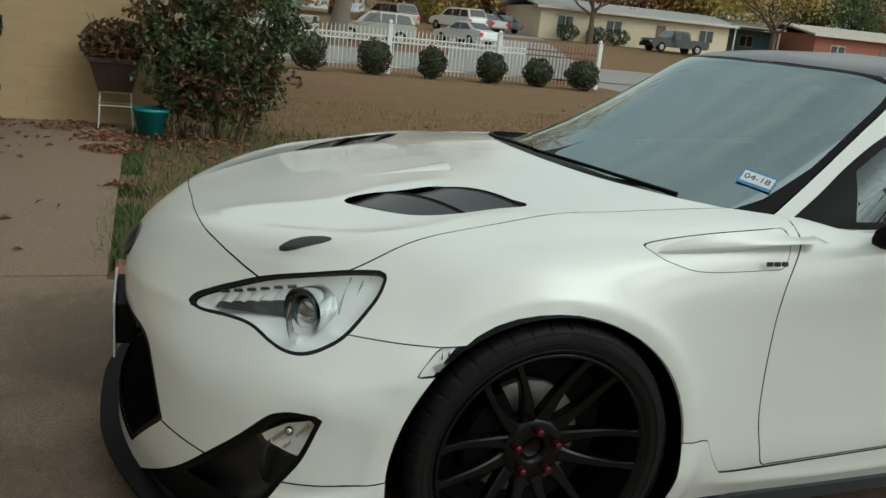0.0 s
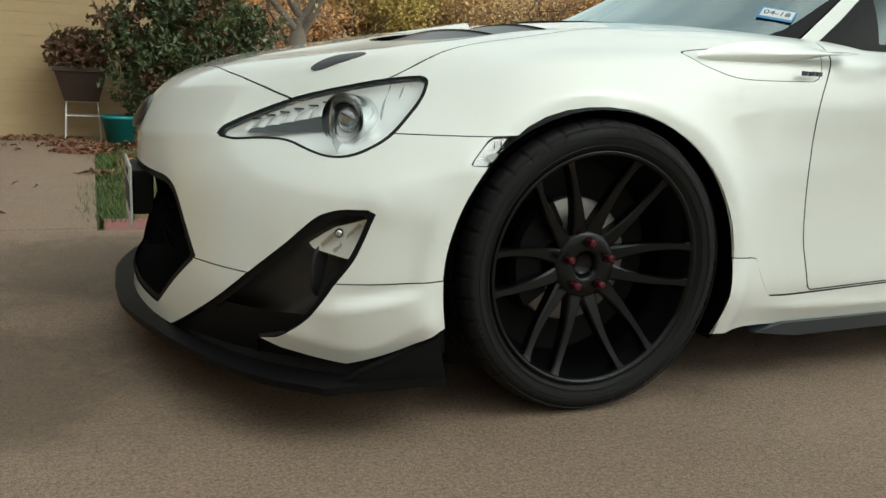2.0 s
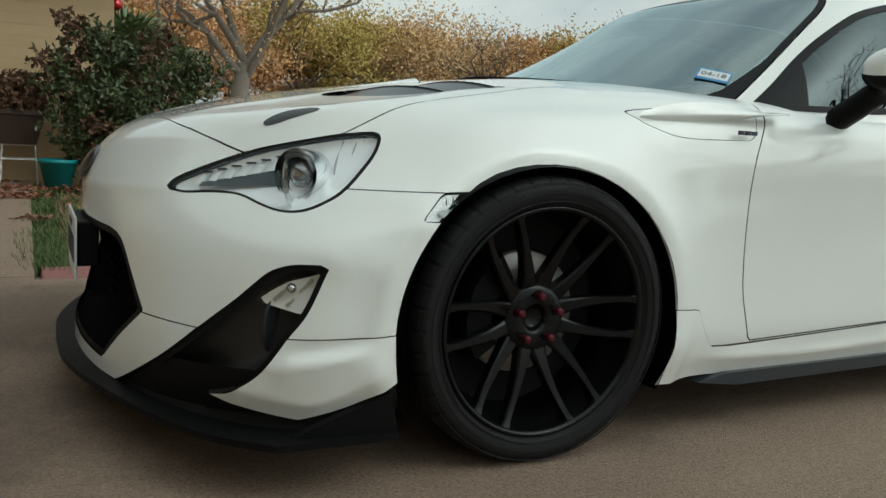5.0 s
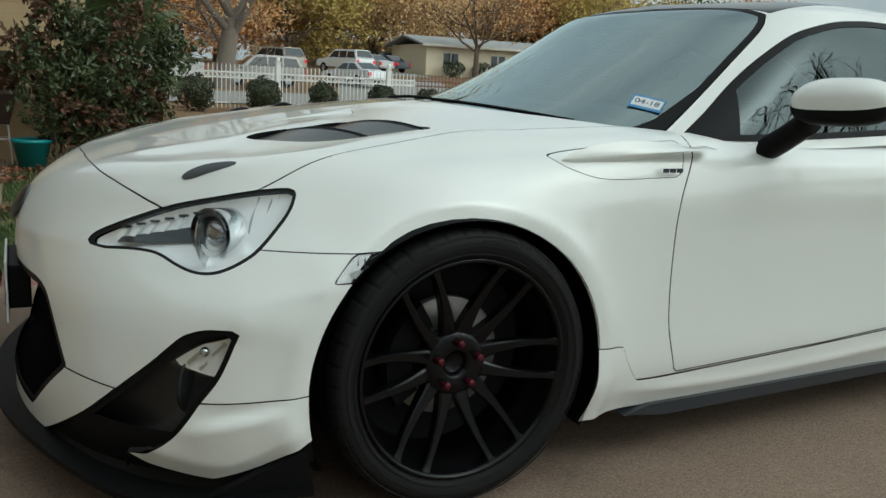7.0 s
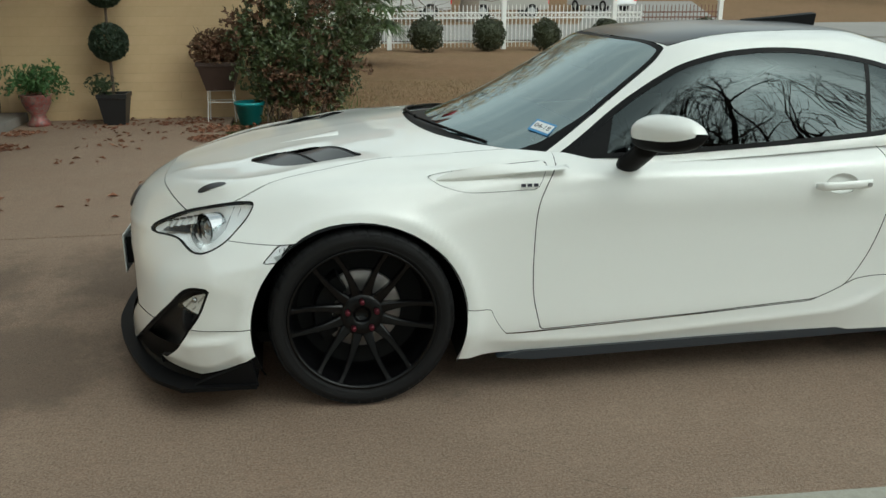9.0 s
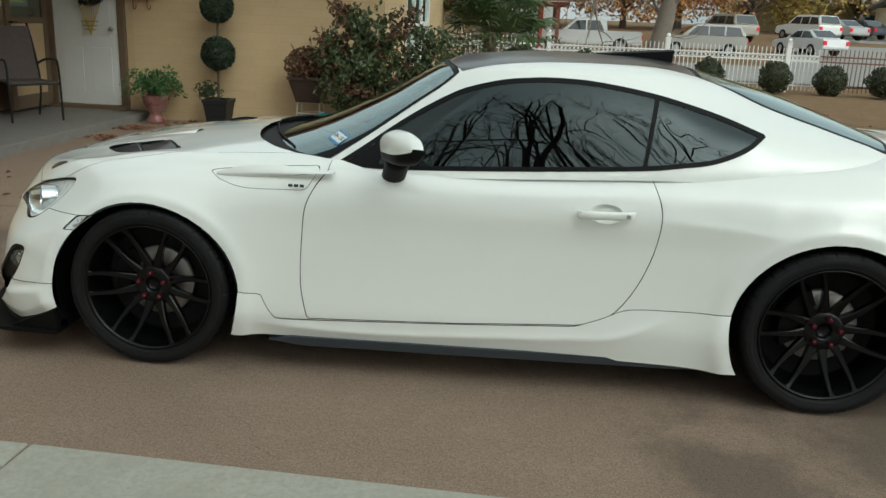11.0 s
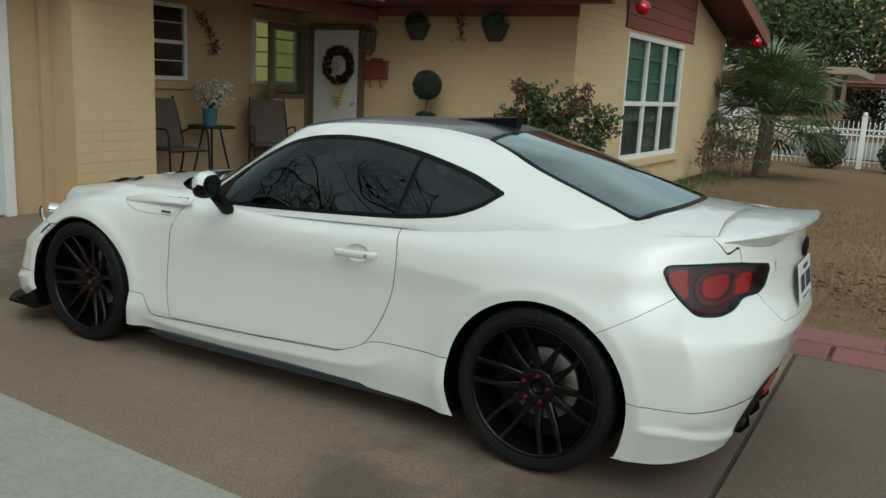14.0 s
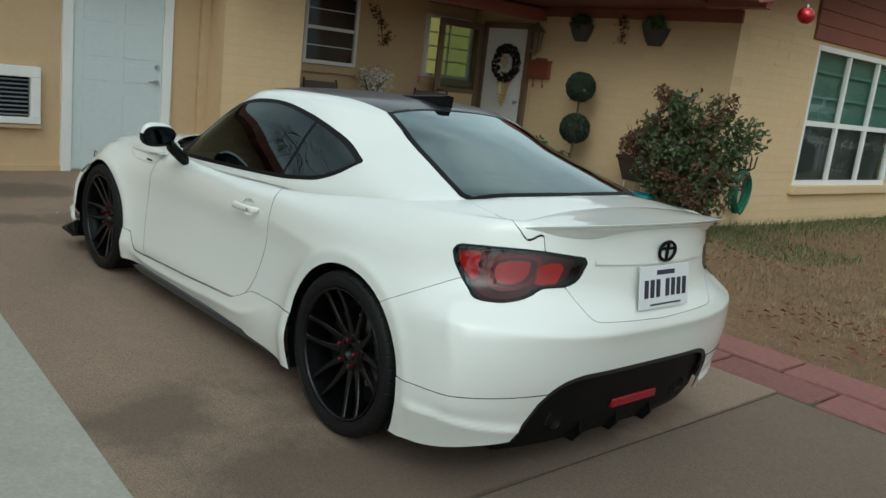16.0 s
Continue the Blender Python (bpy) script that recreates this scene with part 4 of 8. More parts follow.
bm = bmesh.new()
bmesh.ops.create_uvsphere(bm, u_segments=28, v_segments=14, radius=1, matrix=Matrix.Translation((-.850, 0, .580)) @ Matrix.Rotation(radians(32), 4, "Y") @ Matrix.Diagonal((.016, .078, .050, 1)))
part("nose_badge", bm, M_CARBON, car, "dark oval nose badge", smooth=True)

# boot lip spoiler
def wing_row(v):
    """One section of the tail lip at v from -1 to 1 across the car."""
    a = abs(v)
    y = v * 0.545
    e = np.clip((a - .62) / .38, 0, 1) ** 2
    xf = 3.06 + 0.05 * a ** 2
    zf = float(deck(np.array(xf), np.array(a * .545))) - .001
    xr = 3.368 - 0.075 * a ** 2 - 0.15 * e
    zt = .962 - 0.010 * a ** 2 - .036 * e
    k = 1 - .80 * e
    return [(xf, y, zf), (xf + (xr - xf) * .45, y, zf + (zt - zf) * .30 + .003), (xr - .022, y, zt - .003), (xr, y, zt), (xr - .006, y, zt - .008), (xr - .030 * k, y, zt - .020 * k), (xr - .052 * k, y, zt - .040 * k), (xr - .085 * k, y, zt - .070 * k), (xf + .04, y, zf - .05)]


bm = bmesh.new()
rows = [[bm.verts.new(p) for p in spline(wing_row(v), 4, True)] for v in np.linspace(-1, 1, 61)]
n_ = len(rows[0])
for r0, r1 in zip(rows, rows[1:]):
    for i in range(n_):
        bm.faces.new((r0[i], r1[i], r1[(i + 1) % n_], r0[(i + 1) % n_]))
bm.faces.new(rows[0][::-1]), bm.faces.new(rows[-1])
bmesh.ops.recalc_face_normals(bm, faces=bm.faces)
part("tail_spoiler", bm, M_PAINT, boot, smooth=True)
rp = part("rear_plate", box(3.352, 3.358, -.155, .150, .645, .800, 0.002), M_PLATE, boot, "white registration plate with dark bars")
rp.matrix_world = Matrix.Translation((3.352, 0, .72)) @ Matrix.Rotation(radians(-9), 4, "Y") @ Matrix.Translation((-3.352, 0, -.72))
for y0, y1, z0, z1 in tuple((-.128 + .0355 * k + (.022 if k > 2 else 0), -.104 + .0355 * k + (.022 if k > 2 else 0), .685, .750) for k in range(7)) + ((-.055, .055, .766, .783), (-.09, .10, .656, .662)):
    part("plate_bar", box(3.357, 3.3595, y0, y1, z0, z1), M_INK, rp)
badge(3.342, .850, .048, boot)

# black tail diffuser with tips, fins and the red lamp
shell("diffuser", sunk(diffuser, 0.022), M_BLACK, "matt black rear diffuser")
rim_d = diffuser.copy().cut(lambda V: -diff_fn(V) - 0.020)
shell("diffuser_trim", sunk(rim_d, 0.001), M_DUCT)
for s_ in (-1, 1):
    bm = bmesh.new()
    add_tube(bm, (3.05, s_ * .385, .232), (3.253, s_ * .385, .232), .036, .038, 28, False)
    add_tube(bm, (3.253, s_ * .385, .232), (3.06, s_ * .385, .232), .034, .032, 28, False)
    part("exhaust_tip", bm, mat("dark_tip", (0.20, 0.19, 0.175), 0.22, 0.9), car, "dark steel exhaust tip", smooth=True)
tail_low = [p for p in BODY[0][:300] if p[0] > 2.9 and p[1] > -.60]
bm = bmesh.new()
line = sorted({(round(float(x), 4), round(float(s * y), 4), round(float(z), 4)) for x, y, z in tail_low for s in (1, -1)}, key=lambda q: q[1])
rows = [[bm.verts.new(q) for q in ((x - .02, y, z + .03), (x - .035, y, .165), (x - .06, y, .118), (x - .30, y, .105))] for x, y, z in line]
for r0, r1 in zip(rows, rows[1:]):
    for k in range(3):
        bm.faces.new((r0[k], r1[k], r1[k + 1], r0[k + 1]))
bmesh.ops.recalc_face_normals(bm, faces=bm.faces)
part("diffuser_tray", bm, M_BLACK, car, "black tray below the rear diffuser", smooth=True)
for y in (-.22, 0, .22):
    bm = bmesh.new()
    v = [bm.verts.new(p) for p in ((3.05, y - .004, .23), (3.24, y - .004, .19), (3.25, y - .004, .14), (3.22, y - .004, .100), (3.05, y - .004, .10))]
    r = bmesh.ops.extrude_face_region(bm, geom=[bm.faces.new(v)])
    bmesh.ops.translate(bm, verts=[e for e in r["geom"] if isinstance(e, bmesh.types.BMVert)], vec=(0, .008, 0))
    bmesh.ops.recalc_face_normals(bm, faces=bm.faces)
    part("diffuser_fin", bm, M_BLACK, car)
bm = bmesh.new()
add_box(bm, 3.235, 3.272, -.08, .20, .224, .260, 0.006)
part("fog_reflector_red", bm, mat("fog_red", (0.22, 0.009, 0.016), 0.15), car, "red rear fog lamp")
part("diffuser_blade", box(3.00, 3.21, -.34, .34, .150, .160, 0.003), M_BLACK, car)

# splitter, lower black apron, side blades
edge = spline([(-.935, .0), (-.925, -.20), (-.882, -.39), (-.806, -.60), (-.712, -.785), (-.600, -.895)], 8)
bm = bmesh.new()
loop = [(x, y) for x, y in edge] + [(-.36, -.905), (-.36, -.60)]
loop = loop + [(x, -y) for x, y in reversed(loop)][:-1]
top = [bm.verts.new((x, y, .128)) for x, y in loop]
bot = [bm.verts.new((x, y, .114)) for x, y in loop]
bm.faces.new(top), bm.faces.new(bot[::-1])
for i in range(len(loop)):
    j = (i + 1) % len(loop)
    bm.faces.new((top[i], bot[i], bot[j], top[j]))
bmesh.ops.recalc_face_normals(bm, faces=bm.faces)
part("splitter", bm, M_BLACK, car, "matt black front splitter blade")
R0 = BODY[0][:300]
front = R0[R0[:, 0] < -.36]
bm = bmesh.new()
for s_ in (1, -1):
    a = [bm.verts.new((p[0] + .012, s_ * (p[1] + .006), p[2] + .002)) for p in front]
    b = [bm.verts.new((p[0] - .004, s_ * p[1], .120)) for p in front]
    for i in range(len(a) - 1):
        bm.faces.new((a[i], a[i + 1], b[i + 1], b[i])[::s_])
part("apron", bm, M_BLACK, car, smooth=True)
for s_ in (-1, 1):
    bm = bmesh.new()
    v = [bm.verts.new((x, s_ * y, z)) for x, y, z in ((-.575, .872, .122), (-.50, .884, .158), (-.372, .892, .208), (-.355, .892, .116))]
    r = bmesh.ops.extrude_face_region(bm, geom=[bm.faces.new(v)])
    bmesh.ops.translate(bm, verts=[e for e in r["geom"] if isinstance(e, bmesh.types.BMVert)], vec=(0, -s_ * .02, 0))
    bmesh.ops.recalc_face_normals(bm, faces=bm.faces)
    part("splitter_endplate", bm, M_BLACK, car)
    bm = bmesh.new()
    v = [bm.verts.new((x, s_ * .838, z)) for x, z in ((.47, .135), (.56, .152), (1.2, .157), (1.9, .164), (2.13, .146), (2.08, .136), (1.2, .124), (.60, .118))]
    r = bmesh.ops.extrude_face_region(bm, geom=[bm.faces.new(v)])
    bmesh.ops.translate(bm, verts=[e for e in r["geom"] if isinstance(e, bmesh.types.BMVert)], vec=(0, -s_ * .06, 0))
    bmesh.ops.recalc_face_normals(bm, faces=bm.faces)
    part("sill_blade", bm, M_GREYBLADE, car, "dark grey blade under the sill")
part("underbody", box(-.40, 3.10, -.60, .60, .15, .19), M_BLACK, car)

# wheel housings
for (cx, cz), rad in ((ARCH_F, ARCH_RAD), (ARCH_R, 0.348)):
    for s_ in (-1, 1):
        bm = bmesh.new()
        rows = []
        for i in range(33):
            a = radians(-28 + 236 * i / 32)
            rows.append([bm.verts.new((cx + r * math.cos(a) / .955, s_ * y, max(.13, cz + r * math.sin(a)))) for y, r in ((.862, rad + .001), (.845, rad + .012), (.80, rad + .02), (.50, rad + .03), (.46, .12))])
        for r0, r1 in zip(rows, rows[1:]):
            for k in range(4):
                bm.faces.new((r0[k], r1[k], r1[k + 1], r0[k + 1])[::-s_])
        part("arch_liner", bm, M_BLACK, car, smooth=True)

# wing fins with their dark bars
for s_ in (1, -1):
    bm = bmesh.new()
    rows = []
    for i in range(25):
        u = i / 24
        x = .262 + .455 * u
        zc = .771 + .028 * u
        h = .006 + .030 * math.sin(math.pi * min(1, u * 1.15)) ** .8 * (1 - .35 * u)
        out = .003 + .030 * u ** 1.3
        yb = -.779 + .006 * u
        rows.append([bm.verts.new((x, s_ * (yb - out * f), zc + h * g)) for f, g in ((-.35, 1.0), (.35, .55), (1.0, .12), (1.02, -.05), (.55, -.28), (-.25, -.55))])
    for r0, r1 in zip(rows, rows[1:]):
        for k in range(5):
            bm.faces.new((r0[k], r1[k], r1[k + 1], r0[k + 1])[::-s_])
    bm.faces.new(rows[-1])
    bmesh.ops.recalc_face_normals(bm, faces=bm.faces)
    fin = part("wing_fin", bm, M_PAINT, car, "white blade on the wing with dark bars", smooth=True)
    for i in range(3):
        part("fin_bar", box(.548 + .022 * i, .563 + .022 * i, s_ * -.806 - .003, s_ * -.806 + .003, .742, .752), M_INK, fin)

# joints between the panels
for sk in JOINTS:
    V, F = sunk(sk, 0.0035).small()
    if F:
        part("joint", (V, F), M_GAP, car, smooth=True)
        part("joint", mirrored(V, F), M_GAP, car, smooth=True)

# ---------------------------------------------------------------- the car: cabin
cabin = Skin(*CABIN).keep_normals()
win_out = in_side(outline([(.69, .812), (.80, .885), (.903, .960), (1.0, 1.025), (1.113, 1.090), (1.20, 1.128), (1.325, 1.160), (1.43, 1.172), (1.52, 1.176), (1.64, 1.172), (1.76, 1.158), (1.88, 1.138), (1.987, 1.113), (2.15, 1.066), (2.308, 1.008)], [(2.31, 1.003), (2.23, .945), (2.117, .901), (2.0, .882), (1.854, .865), (1.5, .843), (1.115, .823), (.9, .815)]), -0.4)
frame_s, _ = cabin.panel(win_out, 0.0)
glass_fn = lambda V: win_out(V) + 0.017
pane = frame_s.cut(glass_fn)
post = lambda V: np.abs(V[:, 0] - (1.865 + (V[:, 2] - .873) * .16)) - 0.009
sail = lambda V: V[:, 0] - (.875 + (V[:, 2] - .83) * .35)
bpost = pane.cut(post)
sailp = pane.cut(sail)
quarter = pane.copy([f for f in pane.F if pane.V[list(f), 0].mean() > 1.9])
pane.F = [f for f in pane.F if pane.V[list(f), 0].mean() <= 1.9]
shell("window_trim", sunk(frame_s, -0.002), M_BLACK, pair=True, thick=0.006)
shell("door_post", sunk(bpost, -0.001), M_BLACK, pair=True, thick=0.006)
shell("mirror_sail", sunk(sailp, -0.001), M_BLACK, pair=True, thick=0.006)
shell("side_window", pane, M_TINT, "dark tinted side window", pair=True, thick=0)
shell("quarter_window", quarter, M_TINT, "dark tinted rear quarter window", pair=True, thick=0)

ws_fn = in_plan(outline([(.30, .03), (.30, -.2), (.36, -.45), (.50, -.62), (.66, -.656)], [(.68, -.652), (.86, -.606), (1.06, -.556), (1.12, -.532)], [(1.15, -.505), (1.125, -.40), (1.085, -.22), (1.075, 0), (1.075, .03)]), 0.75)
ws = take(cabin, ws_fn, 0.002)
frit = ws.copy()
screen = frit.cut(lambda V: ws_fn(V) + 0.02 + 0.025 * np.clip((0.95 - V[:, 2]) / .1, 0, 1))
shell("windscreen", screen, M_SHIELD, "clear raked windscreen", thick=0)
shell("windscreen_border", frit, M_BLACK, thick=0.005)
roof_fn = in_plan(outline([(1.083, .03), (1.085, -.2), (1.125, -.40), (1.165, -.505)], [(1.2, -.512), (1.3, -.508), (1.467, -.488), (1.75, -.445), (2.0, -.395), (2.085, -.375)], [(2.085, -.2), (2.085, .03)]), 1.0)
roofp = take(cabin, roof_fn, 0.002)
shell("roof_panel", roofp, M_CARBON, "dark carbon roof panel")
rg_fn = in_plan(outline([(2.09, .03), (2.09, -.375)], [(2.10, -.382), (2.418, -.45), (2.70, -.515), (2.775, -.528)], [(2.825, -.505), (2.885, -.25), (2.90, 0), (2.90, .03)]), 0.85)
rg = take(cabin, rg_fn, 0.002)
frit2 = rg.copy()
rpane = frit2.cut(lambda V: rg_fn(V) + 0.022)
shell("rear_window", rpane, M_REARGLASS, "dark tinted rear window", thick=0)
shell("rear_window_border", frit2, M_BLACK, thick=0.005)
shell("pillar", cabin, M_PAINT, pair=True)

# cowl under the screen, wipers
bm = bmesh.new()
rows = []
for i in range(9):
    u = i / 8
    rows.append([bm.verts.new((.20 + .30 * u + .26 * (abs(y) / .66) ** 2.4, y, float(deck(np.array(.22 + .2 * u), np.array(y))) - .022 + .018 * u)) for y in np.linspace(-.60, .60, 25)])
for r0, r1 in zip(rows, rows[1:]):
    for k in range(24):
        bm.faces.new((r0[k], r1[k], r1[k + 1], r0[k + 1]))
part("cowl", bm, M_BLACK, car, "matt black cowl below the windscreen", smooth=True)
for pts in (((.29, -.03, .876), (.335, -.18, .872), (.40, -.34, .862), (.49, -.50, .846)), ((.34, .42, .862), (.29, .28, .870), (.28, .10, .878), (.29, -.02, .878))):
    part("wiper", pipe(spline(pts, 6), 0.0055, 6), M_BLACK, car, "black wiper blade", smooth=True)

# roof fin
bm = bmesh.new()
sec = []
for u in np.linspace(0, 1, 11):
    x = 1.72 + .32 * u
    z0 = float(np.interp(x, (1.70, 1.79, 1.95, 2.07, 2.14), (1.246, 1.243, 1.226, 1.203, 1.190)))
    zt = 1.252 + .028 * u
    w = .014 + .024 * u
    sec.append([bm.verts.new(p) for p in ((x, -w, z0), (x + .01 * u, -w * .92, zt), (x + .01 * u, 0, zt + .006), (x + .01 * u, w * .92, zt), (x, w, z0))])
for a, b in zip(sec, sec[1:]):
    for i in range(4):
        bm.faces.new((a[i], a[i + 1], b[i + 1], b[i]))
bm.faces.new(sec[0]), bm.faces.new(sec[-1])
bmesh.ops.recalc_face_normals(bm, faces=bm.faces)
part("roof_fin", bm, M_BLACK, car, "black wedge fin on the roof")

# door mirrors: a white leaf-shaped shell, black below and round the glass
def mirror_section(v):
    """Outline (x, z) of the mirror at v from the door outwards, from the front tip over the top to the back and under."""
    k = (1 - abs(2 * v - 1) ** 3.2) ** .55
    k = max(k, .12)
    cz = .928 + .010 * v
    top = [(-.090 * k, -.022 * k), (-.092 * k, .016 * k), (-.062 * k, .044 * k), (.0, .060 * k), (.050, .044 * k)]
    bot = [(.060, .0), (.050, -.048 * k), (.015, -.060 * k), (-.040 * k, -.060 * k), (-.078 * k, -.050 * k)]
    return [(.935 + .112 * v + x * .66, cz + z) for x, z in spline(top + bot, 3, True)]


for s_ in (1,):
    NV = 21
    rows = [[(x, s_ * (-.832 - .212 * v), z) for x, z in mirror_section(v)] for v in np.linspace(0, 1, NV)]
    m_ = len(rows[0])
    shells = {"white": bmesh.new(), "black": bmesh.new()}
    made = {k: {} for k in shells}

    def vert(kind, i, j):
        if (i, j) not in made[kind]:
            made[kind][i, j] = shells[kind].verts.new(rows[i][j])
        return made[kind][i, j]

    for i in range(NV - 1):
        for j in range(m_):
            q = ((i, j), (i + 1, j), (i + 1, (j + 1) % m_), (i, (j + 1) % m_))
            kind = "black" if 12 <= j < 30 else "white"
            shells[kind].faces.new([vert(kind, a, b) for a, b in q])
    for i in (0, NV - 1):
        shells["black"].faces.new([vert("black", i, j) for j in range(m_)])
    for bm in shells.values():
        bmesh.ops.recalc_face_normals(bm, faces=bm.faces)
    mir = part("door_mirror", shells["white"], M_PAINT, car, "white door mirror with black underside and foot", smooth=True)
    part("mirror_shroud", shells["black"], M_BLACK, mir, smooth=True)
    bm = bmesh.new()
    rows = []
    for v in np.linspace(0, 1, 7):
        y, z = -.765 - .10 * v, .805 + .080 * v ** 1.1
        rows.append([bm.verts.new((.940 + .046 * math.cos(a) + .03 * v, s_ * y, z - .004 + .036 * math.sin(a))) for a in np.linspace(0, 2 * math.pi, 13)[:-1]])
    for r0, r1 in zip(rows, rows[1:]):
        for i in range(12):
            bm.faces.new((r0[i], r0[(i + 1) % 12], r1[(i + 1) % 12], r1[i]))
    bm.faces.new(rows[0]), bm.faces.new(rows[-1])
    bmesh.ops.recalc_face_normals(bm, faces=bm.faces)
    part("mirror_foot", bm, M_BLACK, mir, smooth=True)
    bm = bmesh.new()
    bmesh.ops.create_circle(bm, cap_ends=True, segments=32, radius=1, matrix=Matrix.Translation((1.0335, s_ * -.935, .933)) @ Matrix.Rotation(radians(27.8), 4, "Z") @ Matrix.Rotation(radians(90 - 4), 4, "Y") @ Matrix.Diagonal((.040, .085, 1, 1)))
    part("mirror_glass", bm, M_MIRROR, mir)

# inside
dash = bmesh.new()
rows = []
for y in np.linspace(-.54, .54, 15):
    rows.append([dash.verts.new((x, y, z)) for x, z in ((.60, .80), (.66, .865), (.80, .885), (.93, .865), (.98, .80), (.96, .60), (.60, .5))])
for a, b in zip(rows, rows[1:]):
    for i in range(6):
        dash.faces.new((a[i], a[i + 1], b[i + 1], b[i]))
part("dashboard", dash, M_CABIN, car, smooth=True)
for y in (-.36, .36):
    bm = bmesh.new()
    add_box(bm, 1.20, 1.72, y - .25, y + .25, .38, .56, .05)
    add_box(bm, 1.62, 1.78, y - .23, y + .23, .50, .98, .05)
    add_box(bm, 1.72, 1.82, y - .12, y + .12, .96, 1.08, .04)
    part("seat", bm, M_CABIN, car, "dark cloth sports seat", smooth=True)
bm = bmesh.new()
for i in range(28):
    a, b = 2 * math.pi * i / 28, 2 * math.pi * (i + 1) / 28
    f = lambda a: (1.02 + .05 * math.sin(a) * -1, -.36 + .17 * math.cos(a), .86 + .16 * math.sin(a))
    add_tube(bm, f(a), f(b), .014, n=8)
add_tube(bm, (1.02, -.53, .86), (1.02, -.19, .86), .02, n=8)
part("steering_wheel", bm, M_CABIN, car)
part("cabin_floor", box(.5, 2.8, -.66, .66, .28, .33), M_CABIN, car)
part("parcel_shelf", box(2.1, 2.75, -.55, .55, .80, .90, .03), M_CABIN, car)
part("cabin_wall", box(2.76, 2.80, -.55, .55, .3, .92), M_CABIN, car)
bm = bmesh.new()
add_box(bm, 1.00, 1.03, -.12, .12, 1.06, 1.12, .01)
part("inner_mirror", bm, M_BLACK, car)

# windscreen sticker with its date
su, sv = Vector((.051, -.069, -.015)).normalized(), Vector((.048, .019, .029))
sv = (sv - su * sv.dot(su)).normalized()
sn = su.cross(sv)
sm = Matrix.Translation(Vector((.6865, -.5575, .899)) + sn * .003) @ Matrix((su, sv, sn)).transposed().to_4x4()
bm = box(-.046, .046, -.031, .031, -.0004, .0004)
st = part("date_sticker", bm, M_BLUE, car, "white and blue date sticker")
st.matrix_world = sm
ink = part("sticker_face", box(-.040, .042, -.020, .022, .0006, .0012), M_PLATE, st)
fc = bpy.data.curves.new("date", "FONT")
fc.body, fc.size, fc.align_x, fc.align_y, fc.extrude = "04-18", .030, "CENTER", "CENTER", .0003
tmp = new("tmp", fc)
bpy.context.view_layer.update()
me = bpy.data.meshes.new_from_object(tmp.evaluated_get(bpy.context.evaluated_depsgraph_get()))
bpy.data.objects.remove(tmp)
me.materials.clear()
me.materials.append(M_INK)
tx = new("sticker_date", me)
tx.parent = st
tx.matrix_local = Matrix.Translation((0, .001, .0016))

# ---------------------------------------------------------------- wheels
def lathe(profile, n, depth_of=None):
    """Turns a profile of (radius, y) round the wheel's axis."""
    V, F = [], []
    m = len(profile)
    for i in range(n):
        a = 2 * math.pi * i / n
        for k, (r, y) in enumerate(profile):
            rr = r - (depth_of(i, k) if depth_of else 0)
            V.append((rr * math.cos(a), y, rr * math.sin(a)))
    for i in range(n):
        j = (i + 1) % n
        for k in range(m - 1):
            F.append((i * m + k, i * m + k + 1, j * m + k + 1, j * m + k))
    return V, F


M_LETTER = mat("tyre_letters", (0.009, 0.009, 0.009), 0.6, spec=0.25)


